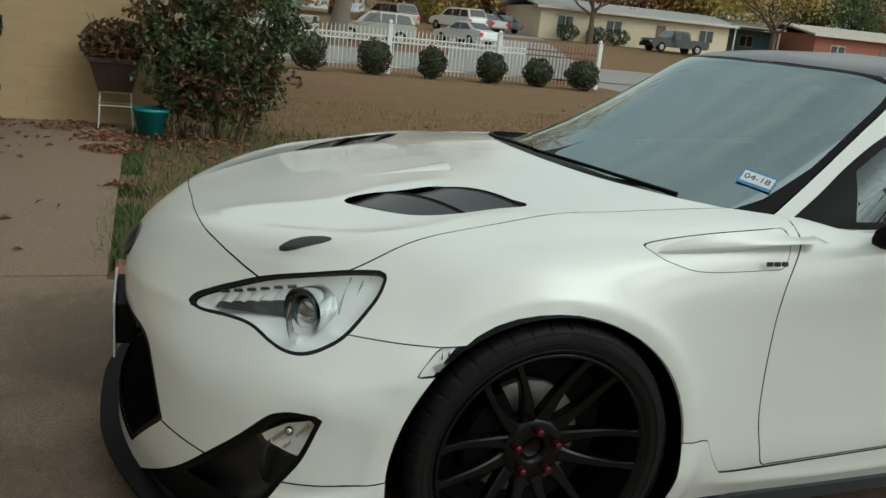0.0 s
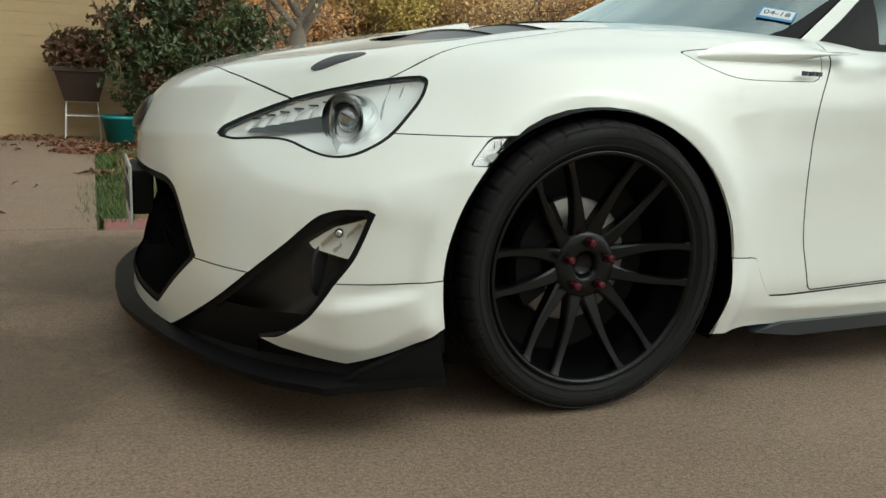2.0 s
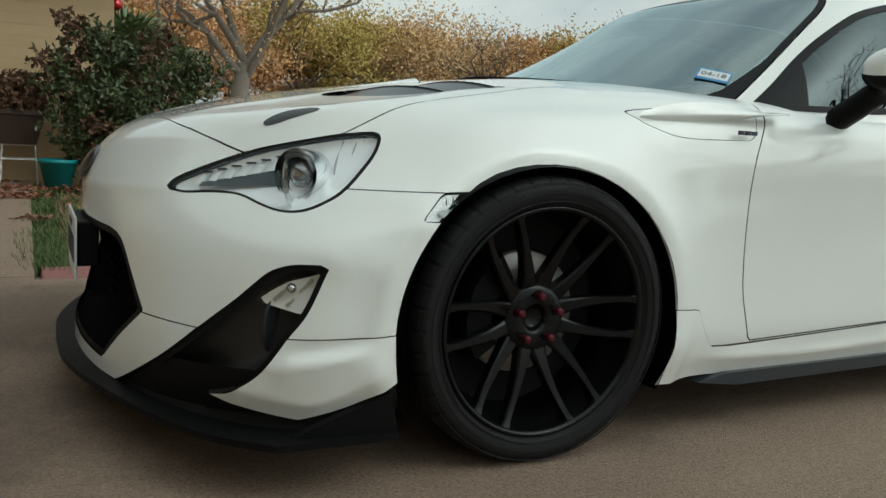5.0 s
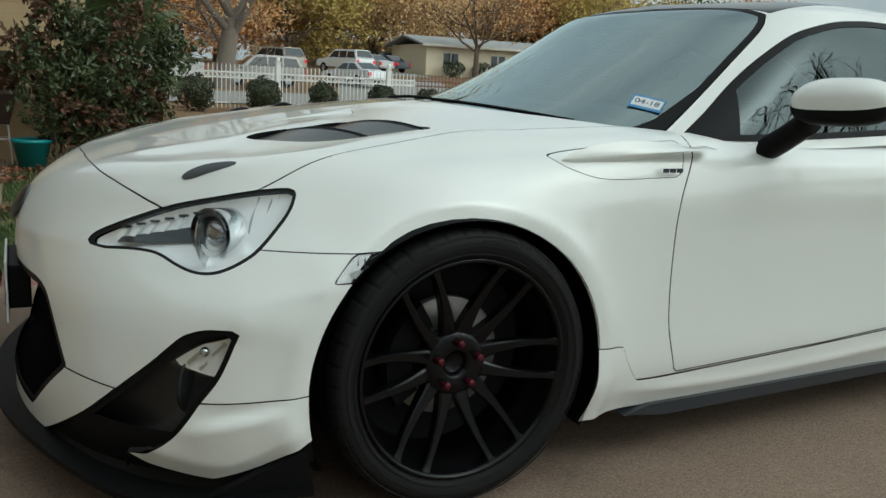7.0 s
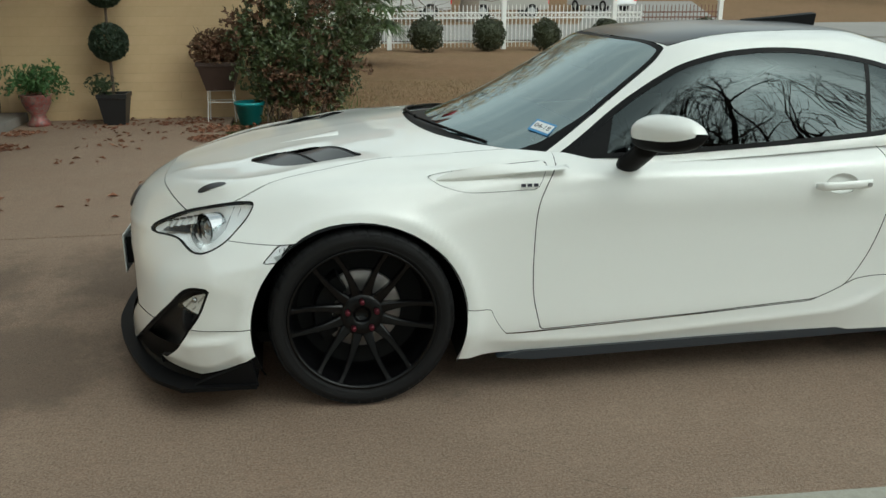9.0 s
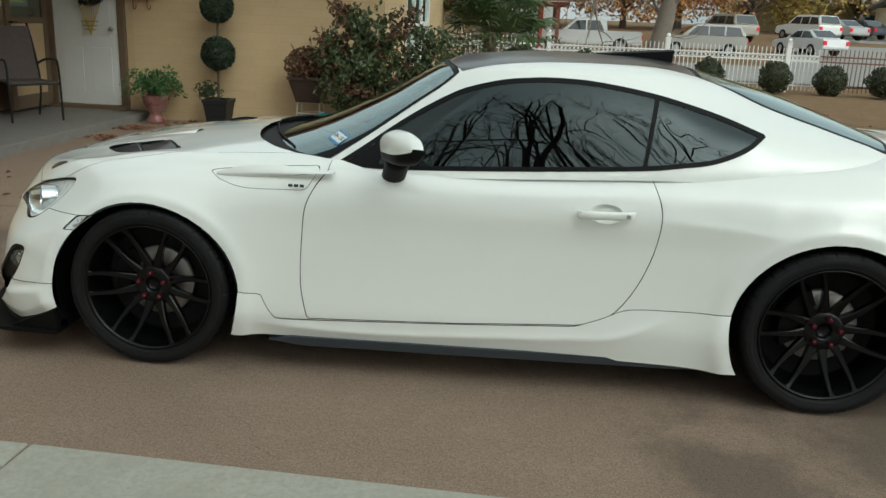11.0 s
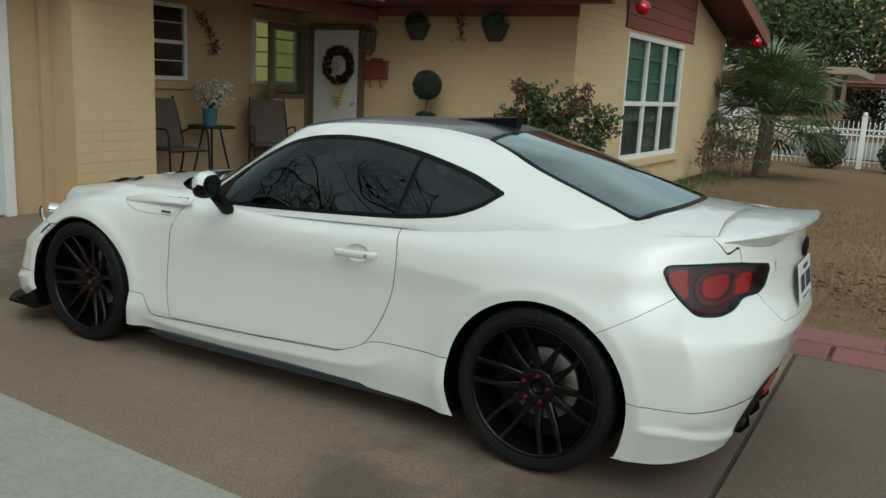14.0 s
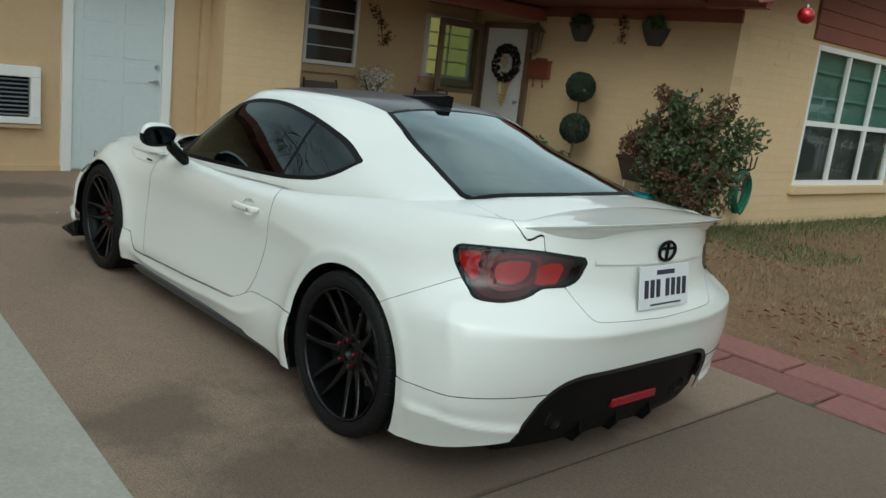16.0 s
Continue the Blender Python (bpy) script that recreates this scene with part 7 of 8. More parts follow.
def basket(x, tag):
    b = empty("wall_basket", Matrix.Translation((x, YW - .012, 2.0)), tag, "wall basket", "wall baskets")
    bm = bmesh.new()
    rows = []
    for k, (r, z) in enumerate(((.09, 0), (.13, .05), (.17, .14), (.195, .20), (.20, .215))):
        rows.append([bm.verts.new((r * math.cos(a), -r * math.sin(a) * .8, z)) for a in np.linspace(0, math.pi, 15)])
    for r0, r1 in zip(rows, rows[1:]):
        for i in range(14):
            bm.faces.new((r0[i], r0[i + 1], r1[i + 1], r1[i]))
    bm.faces.new(rows[0]), bm.faces.new(rows[-1])
    bmesh.ops.recalc_face_normals(bm, faces=bm.faces)
    part("half_bowl", bm, grain(mat("woven_dark", (0.05, 0.045, 0.04), 0.8), (20, 60), ((0.03, 0.028, 0.025), (0.08, 0.07, 0.06)), 0.8), b)
    P, d = shell_points(420, .17, .9, .7)
    P[:, 1] = -np.abs(P[:, 1]) - .02
    part("ivy", leaf_mesh(P + (0, 0, .25), .03, d, .8), M_FERN if x > -2 else M_FOL, b)
    return b


basket(-2.56, "dark half-round wall basket with ivy")
basket(-1.37, "woven half-round wall basket with green ivy")
for nm, p0, n in (("dried_spray", Vector((-1.87, YW - .03, 2.0)), 60),):
    sp = empty("dried_wall_spray", Matrix.Translation(p0), "dried leaf spray hung on the wall", "wall decoration")
    C = np.c_[rng.normal(0, .05, n), rng.normal(-.02, .012, n), rng.uniform(0, .36, n)]
    C[:, 0] += .12 * (C[:, 2] - .18) * np.sin(C[:, 2] * 16)
    part("dry_leaves", leaf_mesh(C, .03), M_RUSTY, sp)
    bm = bmesh.new()
    add_tube(bm, (0, -.015, 0), (.02, -.015, .36), .005, n=5)
    part("stalk", bm, M_BARK, sp)
sp = empty("dried_wall_spray", Matrix.Translation((XB + .02, 4.5, 1.65)), "dried floral spray on the porch wall", "wall decoration")
C = np.c_[rng.normal(.02, .012, 130), rng.normal(0, .05, 130), rng.uniform(0, .55, 130)]
C[:, 1] += .10 * np.sin(C[:, 2] * 9) - .22 * (C[:, 2] - .3)
part("dry_leaves", leaf_mesh(C, .028), M_RUSTY, sp)
bm = bmesh.new()
add_tube(bm, (.015, .08, 0), (.015, -.06, .55), .006, n=5)
part("stalk", bm, M_BARK, sp)


def patio_chair(m, label):
    """A dark metal armchair with a sling seat, its front to +x."""
    c = empty("patio_chair", m, label, "chair", "porch chairs")
    sling = grain(mat("sling_cloth", (0.11, 0.085, 0.075), 0.9), (20, 90), ((0.08, 0.06, 0.055), (0.14, 0.11, 0.10)), 0.7)
    part("seat", box(-.22, .25, -.24, .24, .40, .425, .010), sling, c)
    bm = box(-.015, .015, -.24, .24, 0, .62, .008)
    bmesh.ops.transform(bm, matrix=pose(-.22, 0, .40, 0, -18, 0), verts=bm.verts)
    part("backrest", bm, sling, c)
    for s in (-1, 1):
        L = spline([(.28, s * .27, 0), (.27, s * .27, .35), (.24, s * .27, .62), (.12, s * .28, .655), (-.12, s * .28, .64), (-.30, s * .26, .58)], 6)
        part("arm", pipe(L, .013, 8), M_DARKMETAL, c, smooth=True)
        L = spline([(-.34, s * .26, 0), (-.24, s * .26, .38), (-.33, s * .25, .75), (-.42, s * .23, 1.02)], 6)
        part("back_leg", pipe(L, .013, 8), M_DARKMETAL, c, smooth=True)
    for x, z in ((.26, .40), (-.24, .38)):
        bm = bmesh.new()
        add_tube(bm, (x, -.27, z), (x, .27, z), .012, n=8)
        part("stretcher", bm, M_DARKMETAL, c)
    return c


patio_chair(pose(-4.08, 3.42, .10, 0, 0, -8), "dark metal patio chair with brown sling beside the pier")
patio_chair(pose(-4.02, 5.02, .10, 0, 0, -38), "dark metal patio chair with brown sling near the door")
table = empty("porch_table", Matrix.Translation((-4.28, 4.18, .10)), "small dark round porch table", "table")
bm = bmesh.new()
add_tube(bm, (0, 0, .63), (0, 0, .655), .30, n=36)
part("tabletop", bm, M_DARKMETAL, table)
for i in range(4):
    a = radians(45 + 90 * i)
    bm = bmesh.new()
    add_tube(bm, (.24 * math.cos(a), .24 * math.sin(a), 0), (.10 * math.cos(a), .10 * math.sin(a), .63), .013, n=8)
    part("leg", bm, M_DARKMETAL, table)
vase = empty("flower_vase", Matrix.Translation((-4.28, 4.15, .757)), "teal vase with white artificial flowers", "vase")
bm = bmesh.new()
for a, b, r0, r1 in ((0, .20, .08, .10), (.20, .22, .105, .105)):
    add_tube(bm, (0, 0, a), (0, 0, b), r0, r1, 20)
part("vase_body", bm, mat("blue_teal_tin", (0.05, 0.16, 0.18), 0.5), vase)
P, d = shell_points(260, .26, .8, .8)
tagged(part("flower_spray", leaf_mesh(P + (.02, .06, .42), .030, d, .8), mat("white_petal", (0.62, 0.60, 0.56), 0.8), vase), kind="stuff")
bm = bmesh.new()
for p in P[::9]:
    add_tube(bm, (0, 0, .2), (p[0] + .02, p[1] + .06, p[2] + .42), .003, n=4)
part("stems", bm, M_FOL, vase)

# hanging baubles under the gable eave
for x, y, z, r, col, lab in ((.66, 6.0, 2.38, .088, (0.40, 0.006, 0.012), "shiny red bauble hung from the eave"), (.45, 13.95, 2.53, .11, (0.40, 0.006, 0.012), "shiny red bauble at the far eave"), (.46, 9.4, 2.95, .06, (0.25, 0.42, 0.03), "shiny green bauble hung from the eave")):
    ba = empty("hanging_bauble", Matrix.Translation((x, y, z)), lab, "bauble", "eave baubles")
    bm = bmesh.new()
    bmesh.ops.create_uvsphere(bm, u_segments=24, v_segments=14, radius=r)
    part("ball", bm, mat("bauble_paint", col, 0.12, 0.5, 0.6), ba, smooth=True)
    bm = bmesh.new()
    add_tube(bm, (0, 0, r * .95), (0, 0, r * 1.25), r * .22, n=12)
    part("cap", bm, M_SILVER, ba)
    bm = bmesh.new()
    zt = 2.63 + SL * min(abs(y - 5.35), abs(15.1 - y)) - .2
    if x > .5:
        add_tube(bm, (0, 0, r * 1.2), (.5 - x, 0, zt - z + .06), .002, n=4)
    else:
        add_tube(bm, (0, 0, r * 1.2), (0, 0, max(zt - z + .05, .1)), .002, n=4)
    part("thread", bm, M_DARKMETAL, ba)

hose = empty("garden_hose_reel", Matrix.Translation((XG + .10, 6.75, .02)), "green garden hose coiled on a wall hanger", "garden hose")
bm = bmesh.new()
L = []
for i in range(220):
    a = i / 220 * 2 * math.pi * 11
    k = i / 220
    L.append((.02 + .05 * math.sin(a * .37) + .02 * k, .15 * math.cos(a) * (1 + .12 * math.sin(i * .7)), .40 + (.28 if math.sin(a) < 0 else .20) * math.sin(a) * (1 + .10 * math.sin(i * 1.3))))
tb = Tubes()
for a, b in zip(L, L[1:]):
    tb.add(a, b, .010, n=6)
part("coil", tb.mesh(), mat("green_hose", (0.008, 0.13, 0.075), 0.45), hose, smooth=True)
bm = bmesh.new()
for a in np.linspace(0, 2 * math.pi, 25)[:-1]:
    add_tube(bm, (-.09, .13 * math.cos(a), .60 + .13 * math.sin(a)), (-.09, .13 * math.cos(a + .27), .60 + .13 * math.sin(a + .27)), .009, n=6)
for y in (-.10, 0, .10):
    add_tube(bm, (-.10, y, .55), (.10, y, .66), .009, n=6)
    add_tube(bm, (.10, y, .66), (.10, y * 1.3, .80), .009, n=6)
part("hanger", bm, M_DARKMETAL, hose)


# ---------------------------------------------------------------- shrubs and trees
def branches(bm, p, d, length, r, depth, tips, spread=.55, sides=6, up=.1, kids=(2, 4), bend=.18):
    """Grows a limb and its side limbs; gathers the ends in tips."""
    n = 4
    pts = [p.copy()]
    for i in range(n):
        d = (d + Vector(rng.normal(0, bend, 3)) + Vector((0, 0, up))).normalized()
        p = p + d * (length / n)
        pts.append(p.copy())
    for i in range(n):
        bm.add(pts[i], pts[i + 1], r * (1 - .5 * i / n), r * (1 - .5 * (i + 1) / n), sides)
    if depth <= 1:
        tips += pts[1:]
    if depth == 0:
        return
    for k in range(int(rng.integers(*kids)) + 1):
        at = pts[int(rng.integers(2, n + 1))]
        dd = (d + Vector(rng.normal(0, spread, 3))).normalized()
        branches(bm, at, dd, length * rng.uniform(.6, .82), r * .52, depth - 1, tips, spread, max(4, sides - 1), up, kids, bend)


def shrub(name, x, y, z, h, w, n, m, label, stems=9, size=.03, cat="bush", group=""):
    s = empty(name, Matrix.Translation((x, y, z)), label, cat, group)
    bm, tips = Tubes(), []
    for i in range(stems):
        a = rng.uniform(0, 6.283)
        d = Vector((w / h * .8 * math.cos(a), w / h * .8 * math.sin(a), 1)).normalized()
        branches(bm, Vector((.06 * math.cos(a), .06 * math.sin(a), -.03)), d, h * .5, .011, 2, tips, .5, 5, .05)
    part("stem", bm.mesh(), M_BARK, s)
    T = np.array([tuple(t) for t in tips])
    C = T[rng.integers(0, len(T), n)] + rng.normal(0, .05 * h, (n, 3))
    C[:, 2] = np.maximum(C[:, 2], .02)
    part("leaves", leaf_mesh(C, size), m, s)
    return s


def rose(x, y, canes, n, label, w=.30):
    """A leggy rose: long arching canes with small leaves in sprigs along them."""
    s = empty("rose_bush", Matrix.Translation((x, y, 0)), label, "bush")
    bm, C = Tubes(), []
    for i, (ax, ay, h) in enumerate(canes):
        b = Vector((rng.uniform(-w, w) * .8, rng.uniform(-.12, .12), -.03))
        tip = Vector((ax, ay, h))
        L = spline([tuple(b), tuple(b.lerp(tip, .35) + Vector((0, 0, .14 * h))), tuple(b.lerp(tip, .72) + Vector((0, 0, .12 * h))), tuple(tip)], 6)
        L = L + rng.normal(0, .008, L.shape)
        for k, (p, q) in enumerate(zip(L, L[1:])):
            u = k / len(L)
            bm.add(p, q, .009 * (1 - .75 * u), .009 * (1 - .75 * (u + 1 / len(L))), 5)
        m = int(n * (.6 + h))
        at = L[np.minimum((rng.uniform(.12, 1, m // 6) ** .8 * (len(L) - 1)).astype(int), len(L) - 1)]
        off = rng.normal(0, 1, at.shape) * (.085, .07, .07)
        for p, o in zip(at[::3], off[::3]):
            bm.add(p, p + o, .003, .0015, 4)
        C.append(np.repeat(at + off, 6, 0) + rng.normal(0, .024, (len(at) * 6, 3)))
    part("stem", bm.mesh(), M_BARK, s)
    C = np.concatenate(C)
    C[:, 2] = np.maximum(C[:, 2], .02)
    V, F = leaf_mesh(C, .035)
    half = len(F) * 3 // 4
    part("leaves", (V[:4 * half], F[:half]), M_FOLB, s)
    part("new_leaves", (V[4 * half:], [tuple(i - 4 * half for i in f) for f in F[half:]]), M_RUSTY, s)
    return s


rose(-.36, 5.72, [(-.50, 0, .95), (-.42, -.1, 1.08), (-.30, .1, 1.18), (-.16, 0, 1.34), (-.05, -.08, 1.42), (.05, .05, 1.22), (.16, -.05, 1.36), (.28, 0, 1.14), (.36, .1, 1.28), (.42, -.1, .95), (-.20, -.15, .80), (.10, -.2, .85), (.30, -.2, .75), (-.40, -.15, .62), (.0, .15, 1.0), (.2, .1, 1.05), (-.1, -.2, .6), (.25, -.15, .5), (-.3, 0, 1.50), (.52, 0, 1.42), (-.58, 0, 1.16)], 190, "tall leggy rose bush against the wall")
rose(.05, 5.62, [(.50, 0, 1.10), (.42, .1, 1.22), (.30, -.05, 1.26), (.24, .1, .95), (.20, -.1, .70), (.12, 0, .85), (.34, -.1, .62)], 190, "arching rose canes beyond the house corner", .15)
shrub("thin_shrub", .15, 12.2, -.1, 1.0, .4, 260, M_RUSTY, "thin bare-stemmed shrub beside the wall", 6, .035)
shrub("thin_shrub", .45, 13.4, -.1, 1.1, .5, 700, M_FOLB, "scrubby shrub below the palm", 8, .04)

palm = empty("fan_palm", Matrix.Translation((.70, 14.6, -.12)), "bushy green fan palm beside the house", "palm tree")
bm = bmesh.new()
add_tube(bm, (0, 0, 0), (.05, 0, 1.55), .17, .13, 12)
part("trunk", bm, M_BARK, palm)
M_PALM = grain(mat("palm_green", (0.070, 0.120, 0.040), 0.45), (2, 12), ((0.038, 0.075, 0.025), (0.14, 0.18, 0.07)), 0.8)
for i in range(64):
    a = i * 2.4 + rng.uniform(-.3, .3)
    el = -.30 + 1.65 * ((i * 7) % 64) / 63
    d = Vector((math.cos(a) * math.cos(el), math.sin(a) * math.cos(el), math.sin(el)))
    L = rng.uniform(.75, 1.15)
    base = Vector((.05, 0, rng.uniform(.95, 1.50)))
    tip = base + d * L + Vector((0, 0, -.10 * L))
    bm = bmesh.new()
    add_tube(bm, base, tip, .014, .008, 5)
    side_ = d.cross(Vector((0, 0, 1))).normalized()
    upv = side_.cross(d).normalized()
    tilt = rng.uniform(-.5, .3)
    for k in range(24):
        b = -1.75 + 3.5 * k / 23
        dd = (d * math.cos(b) + side_ * math.sin(b) + upv * (tilt + .12 * math.cos(k * 3.1))).normalized()
        l2 = rng.uniform(.62, .80) * (1 - .18 * abs(b) / 1.75)
        q1 = tip + dd * l2 * .55
        q2 = tip + dd * l2 + Vector((0, 0, -.16 * l2 * rng.uniform(.3, 1.6)))
        wv = dd.cross(upv).normalized() * .026
        v = [bm.verts.new(p) for p in (tip - wv * .3, tip + wv * .3, q1 + wv, q1 - wv, q2)]
        bm.faces.new((v[0], v[1], v[2], v[3])), bm.faces.new((v[3], v[2], v[4]))
    part("frond", bm, M_PALM, palm)

fb_leaf = grain(mat("clipped_leaf", (0.025, 0.036, 0.012), 0.6), (5, 30), ((0.016, 0.024, 0.008), (0.055, 0.055, 0.02)), 0.8)
for k, (x, r, hgt) in enumerate(((1.45, .47, .95), (3.1, .46, .9), (4.8, .44, .9), (6.4, .38, .85), (8.1, .42, .85), (9.5, .42, .8), (10.9, .48, .85))):
    b = empty("clipped_bush", Matrix.Translation((x, 18.95, float(gz(18.95)) - .03)), "round clipped dark green bush along the fence", "bush", "fence bushes")
    P, d = shell_points(1500, r, .3, hgt / 2 / r)
    P = P * (1 + .10 * np.sin(d[:, :1] * 5 + k) * np.cos(d[:, 2:] * 6))
    part("leaves", leaf_mesh(P + (0, 0, hgt / 2), .045, d, .8), fb_leaf, b)
    P, d = shell_points(60, r * .72, .1, hgt / 2 / r)
    bm = bmesh.new()
    bmesh.ops.create_icosphere(bm, subdivisions=3, radius=r * .8, matrix=Matrix.Translation((0, 0, hgt / 2)) @ Matrix.Diagonal((1, 1, hgt / 2 / r, 1)))
    part("inner_growth", bm, fb_leaf, b)

# ---------------------------------------------------------------- fence
M_RUST = grain(mat("rusty_brown_metal", (0.16, 0.075, 0.05), 0.7), (4, 30), ((0.12, 0.055, 0.04), (0.20, 0.10, 0.07)), 0.7)
FY, FZ = 19.63, -.16
fence = empty("picket_fence", Matrix(), "white metal picket fence with a rusty end panel", "fence")
PX = [2.18 + 3.185 * k for k in range(-2, 4)]
pk, pk_r, rg_ = None, None, None
for k, x in enumerate(PX):
    bm = box(x - .062, x + .062, FY - .062, FY + .062, FZ, 1.12, .006)
    add_box(bm, x - .078, x + .078, FY - .078, FY + .078, 1.12, 1.145, .004)
    bmesh.ops.create_uvsphere(bm, u_segments=12, v_segments=8, radius=.055, matrix=Matrix.Translation((x, FY, 1.20)))
    part("post", bm, M_WHITE, fence)
for k in range(len(PX) - 1):
    x0, x1 = PX[k] + .07, PX[k + 1] - .07
    xr = x0 + .25 * (x1 - x0) if k == len(PX) - 2 else x1
    for z in (.02, .66, .80):
        part("rail", box(x0, xr, FY - .016, FY + .016, z, z + .035), M_WHITE, fence)
        if xr < x1:
            part("rail", box(xr, x1, FY - .016, FY + .016, z, z + .035), M_RUST, fence)
    n = 27
    for i in range(n):
        x = x0 + (x1 - x0) * (i + .5) / n
        m_ = M_WHITE if x <= xr else M_RUST
        if (pk if m_ is M_WHITE else pk_r) is None:
            bm = box(-.009, .009, -.009, .009, FZ + .06, .96)
            add_tube(bm, (0, 0, .96), (0, 0, 1.04), .016, .001, 4)
            ob = part("picket", bm, m_, fence)
            if m_ is M_WHITE:
                pk = ob.data
            else:
                pk_r = ob.data
        else:
            ob = new("picket", pk if m_ is M_WHITE else pk_r)
            ob.parent = fence
        ob.location = (x, FY, 0)
        if i < n - 1 and m_ is M_WHITE:
            if rg_ is None:
                bm = bmesh.new()
                for a in np.linspace(0, 2 * math.pi, 13)[:-1]:
                    add_tube(bm, (.04 * math.cos(a), 0, .748 + .04 * math.sin(a)), (.04 * math.cos(a + .524), 0, .748 + .04 * math.sin(a + .524)), .007, n=4)
                ob = part("ring", bm, M_WHITE, fence)
                rg_ = ob.data
            else:
                ob = new("ring", rg_)
                ob.parent = fence
            ob.location = (x + (x1 - x0) / n / 2, FY, 0)

# ---------------------------------------------------------------- vehicles on the streets
def prism(profile, w0, w1=None, inset=0.0):
    """A side profile (x, z) carried across a car's width; w1: half width at its top."""
    bm = bmesh.new()
    zs = [z for _, z in profile]
    lo, hi = min(zs), max(zs)
    half = lambda z: w0 if w1 is None else w0 + (w1 - w0) * (z - lo) / (hi - lo)
    a = [bm.verts.new((x, -half(z), z)) for x, z in profile]
    b = [bm.verts.new((x, half(z), z)) for x, z in profile]
    bm.faces.new(a), bm.faces.new(b[::-1])
    for i in range(len(a)):
        j = (i + 1) % len(a)
        bm.faces.new((a[i], b[i], b[j], a[j]))
    bmesh.ops.recalc_face_normals(bm, faces=bm.faces)
    return bm


M_VGLASS = mat("car_glass_dark", (0.02, 0.025, 0.03), 0.08, 0.0, 0.5)
M_LAMPW = mat("lamp_white", (0.7, 0.7, 0.68), 0.2)
SHAPES = {
    "pickup": dict(L=5.7, W=.96, body=[(0, .42), (0, .78), (.08, .98), (.35, 1.06), (1.55, 1.12), (5.6, 1.16), (5.68, 1.12), (5.7, .55), (5.5, .45)], cab=[(1.45, 1.11), (2.15, 1.72), (2.35, 1.80), (3.45, 1.80), (3.75, 1.70), (3.85, 1.14)], glass=[[(1.70, 1.16), (2.20, 1.62), (2.68, 1.66), (2.68, 1.16)], [(2.76, 1.16), (2.76, 1.66), (3.40, 1.66), (3.66, 1.16)]], wheels=(.98, 4.55), r=.40),
    "suv": dict(L=4.7, W=.92, body=[(0, .42), (0, .75), (.1, .95), (1.2, 1.08), (4.6, 1.10), (4.7, .95), (4.7, .48), (4.5, .4)], cab=[(1.15, 1.07), (1.85, 1.62), (2.1, 1.72), (4.3, 1.70), (4.62, 1.12)], glass=[[(1.45, 1.12), (1.95, 1.58), (2.55, 1.60), (2.55, 1.12)], [(2.62, 1.12), (2.62, 1.60), (3.42, 1.60), (3.42, 1.12)], [(3.50, 1.12), (3.50, 1.60), (4.22, 1.56), (4.42, 1.12)]], wheels=(.88, 3.72), r=.36),
    "sedan": dict(L=4.6, W=.88, body=[(0, .35), (0, .62), (.15, .78), (1.3, .92), (4.2, .96), (4.55, .92), (4.6, .45), (4.4, .33)], cab=[(1.2, .91), (1.95, 1.36), (2.2, 1.43), (3.1, 1.42), (3.95, .96)], glass=[[(1.5, .96), (2.02, 1.32), (2.5, 1.34), (2.5, .96)], [(2.57, .96), (2.57, 1.34), (3.08, 1.33), (3.62, .97)]], wheels=(.85, 3.55), r=.32),
}


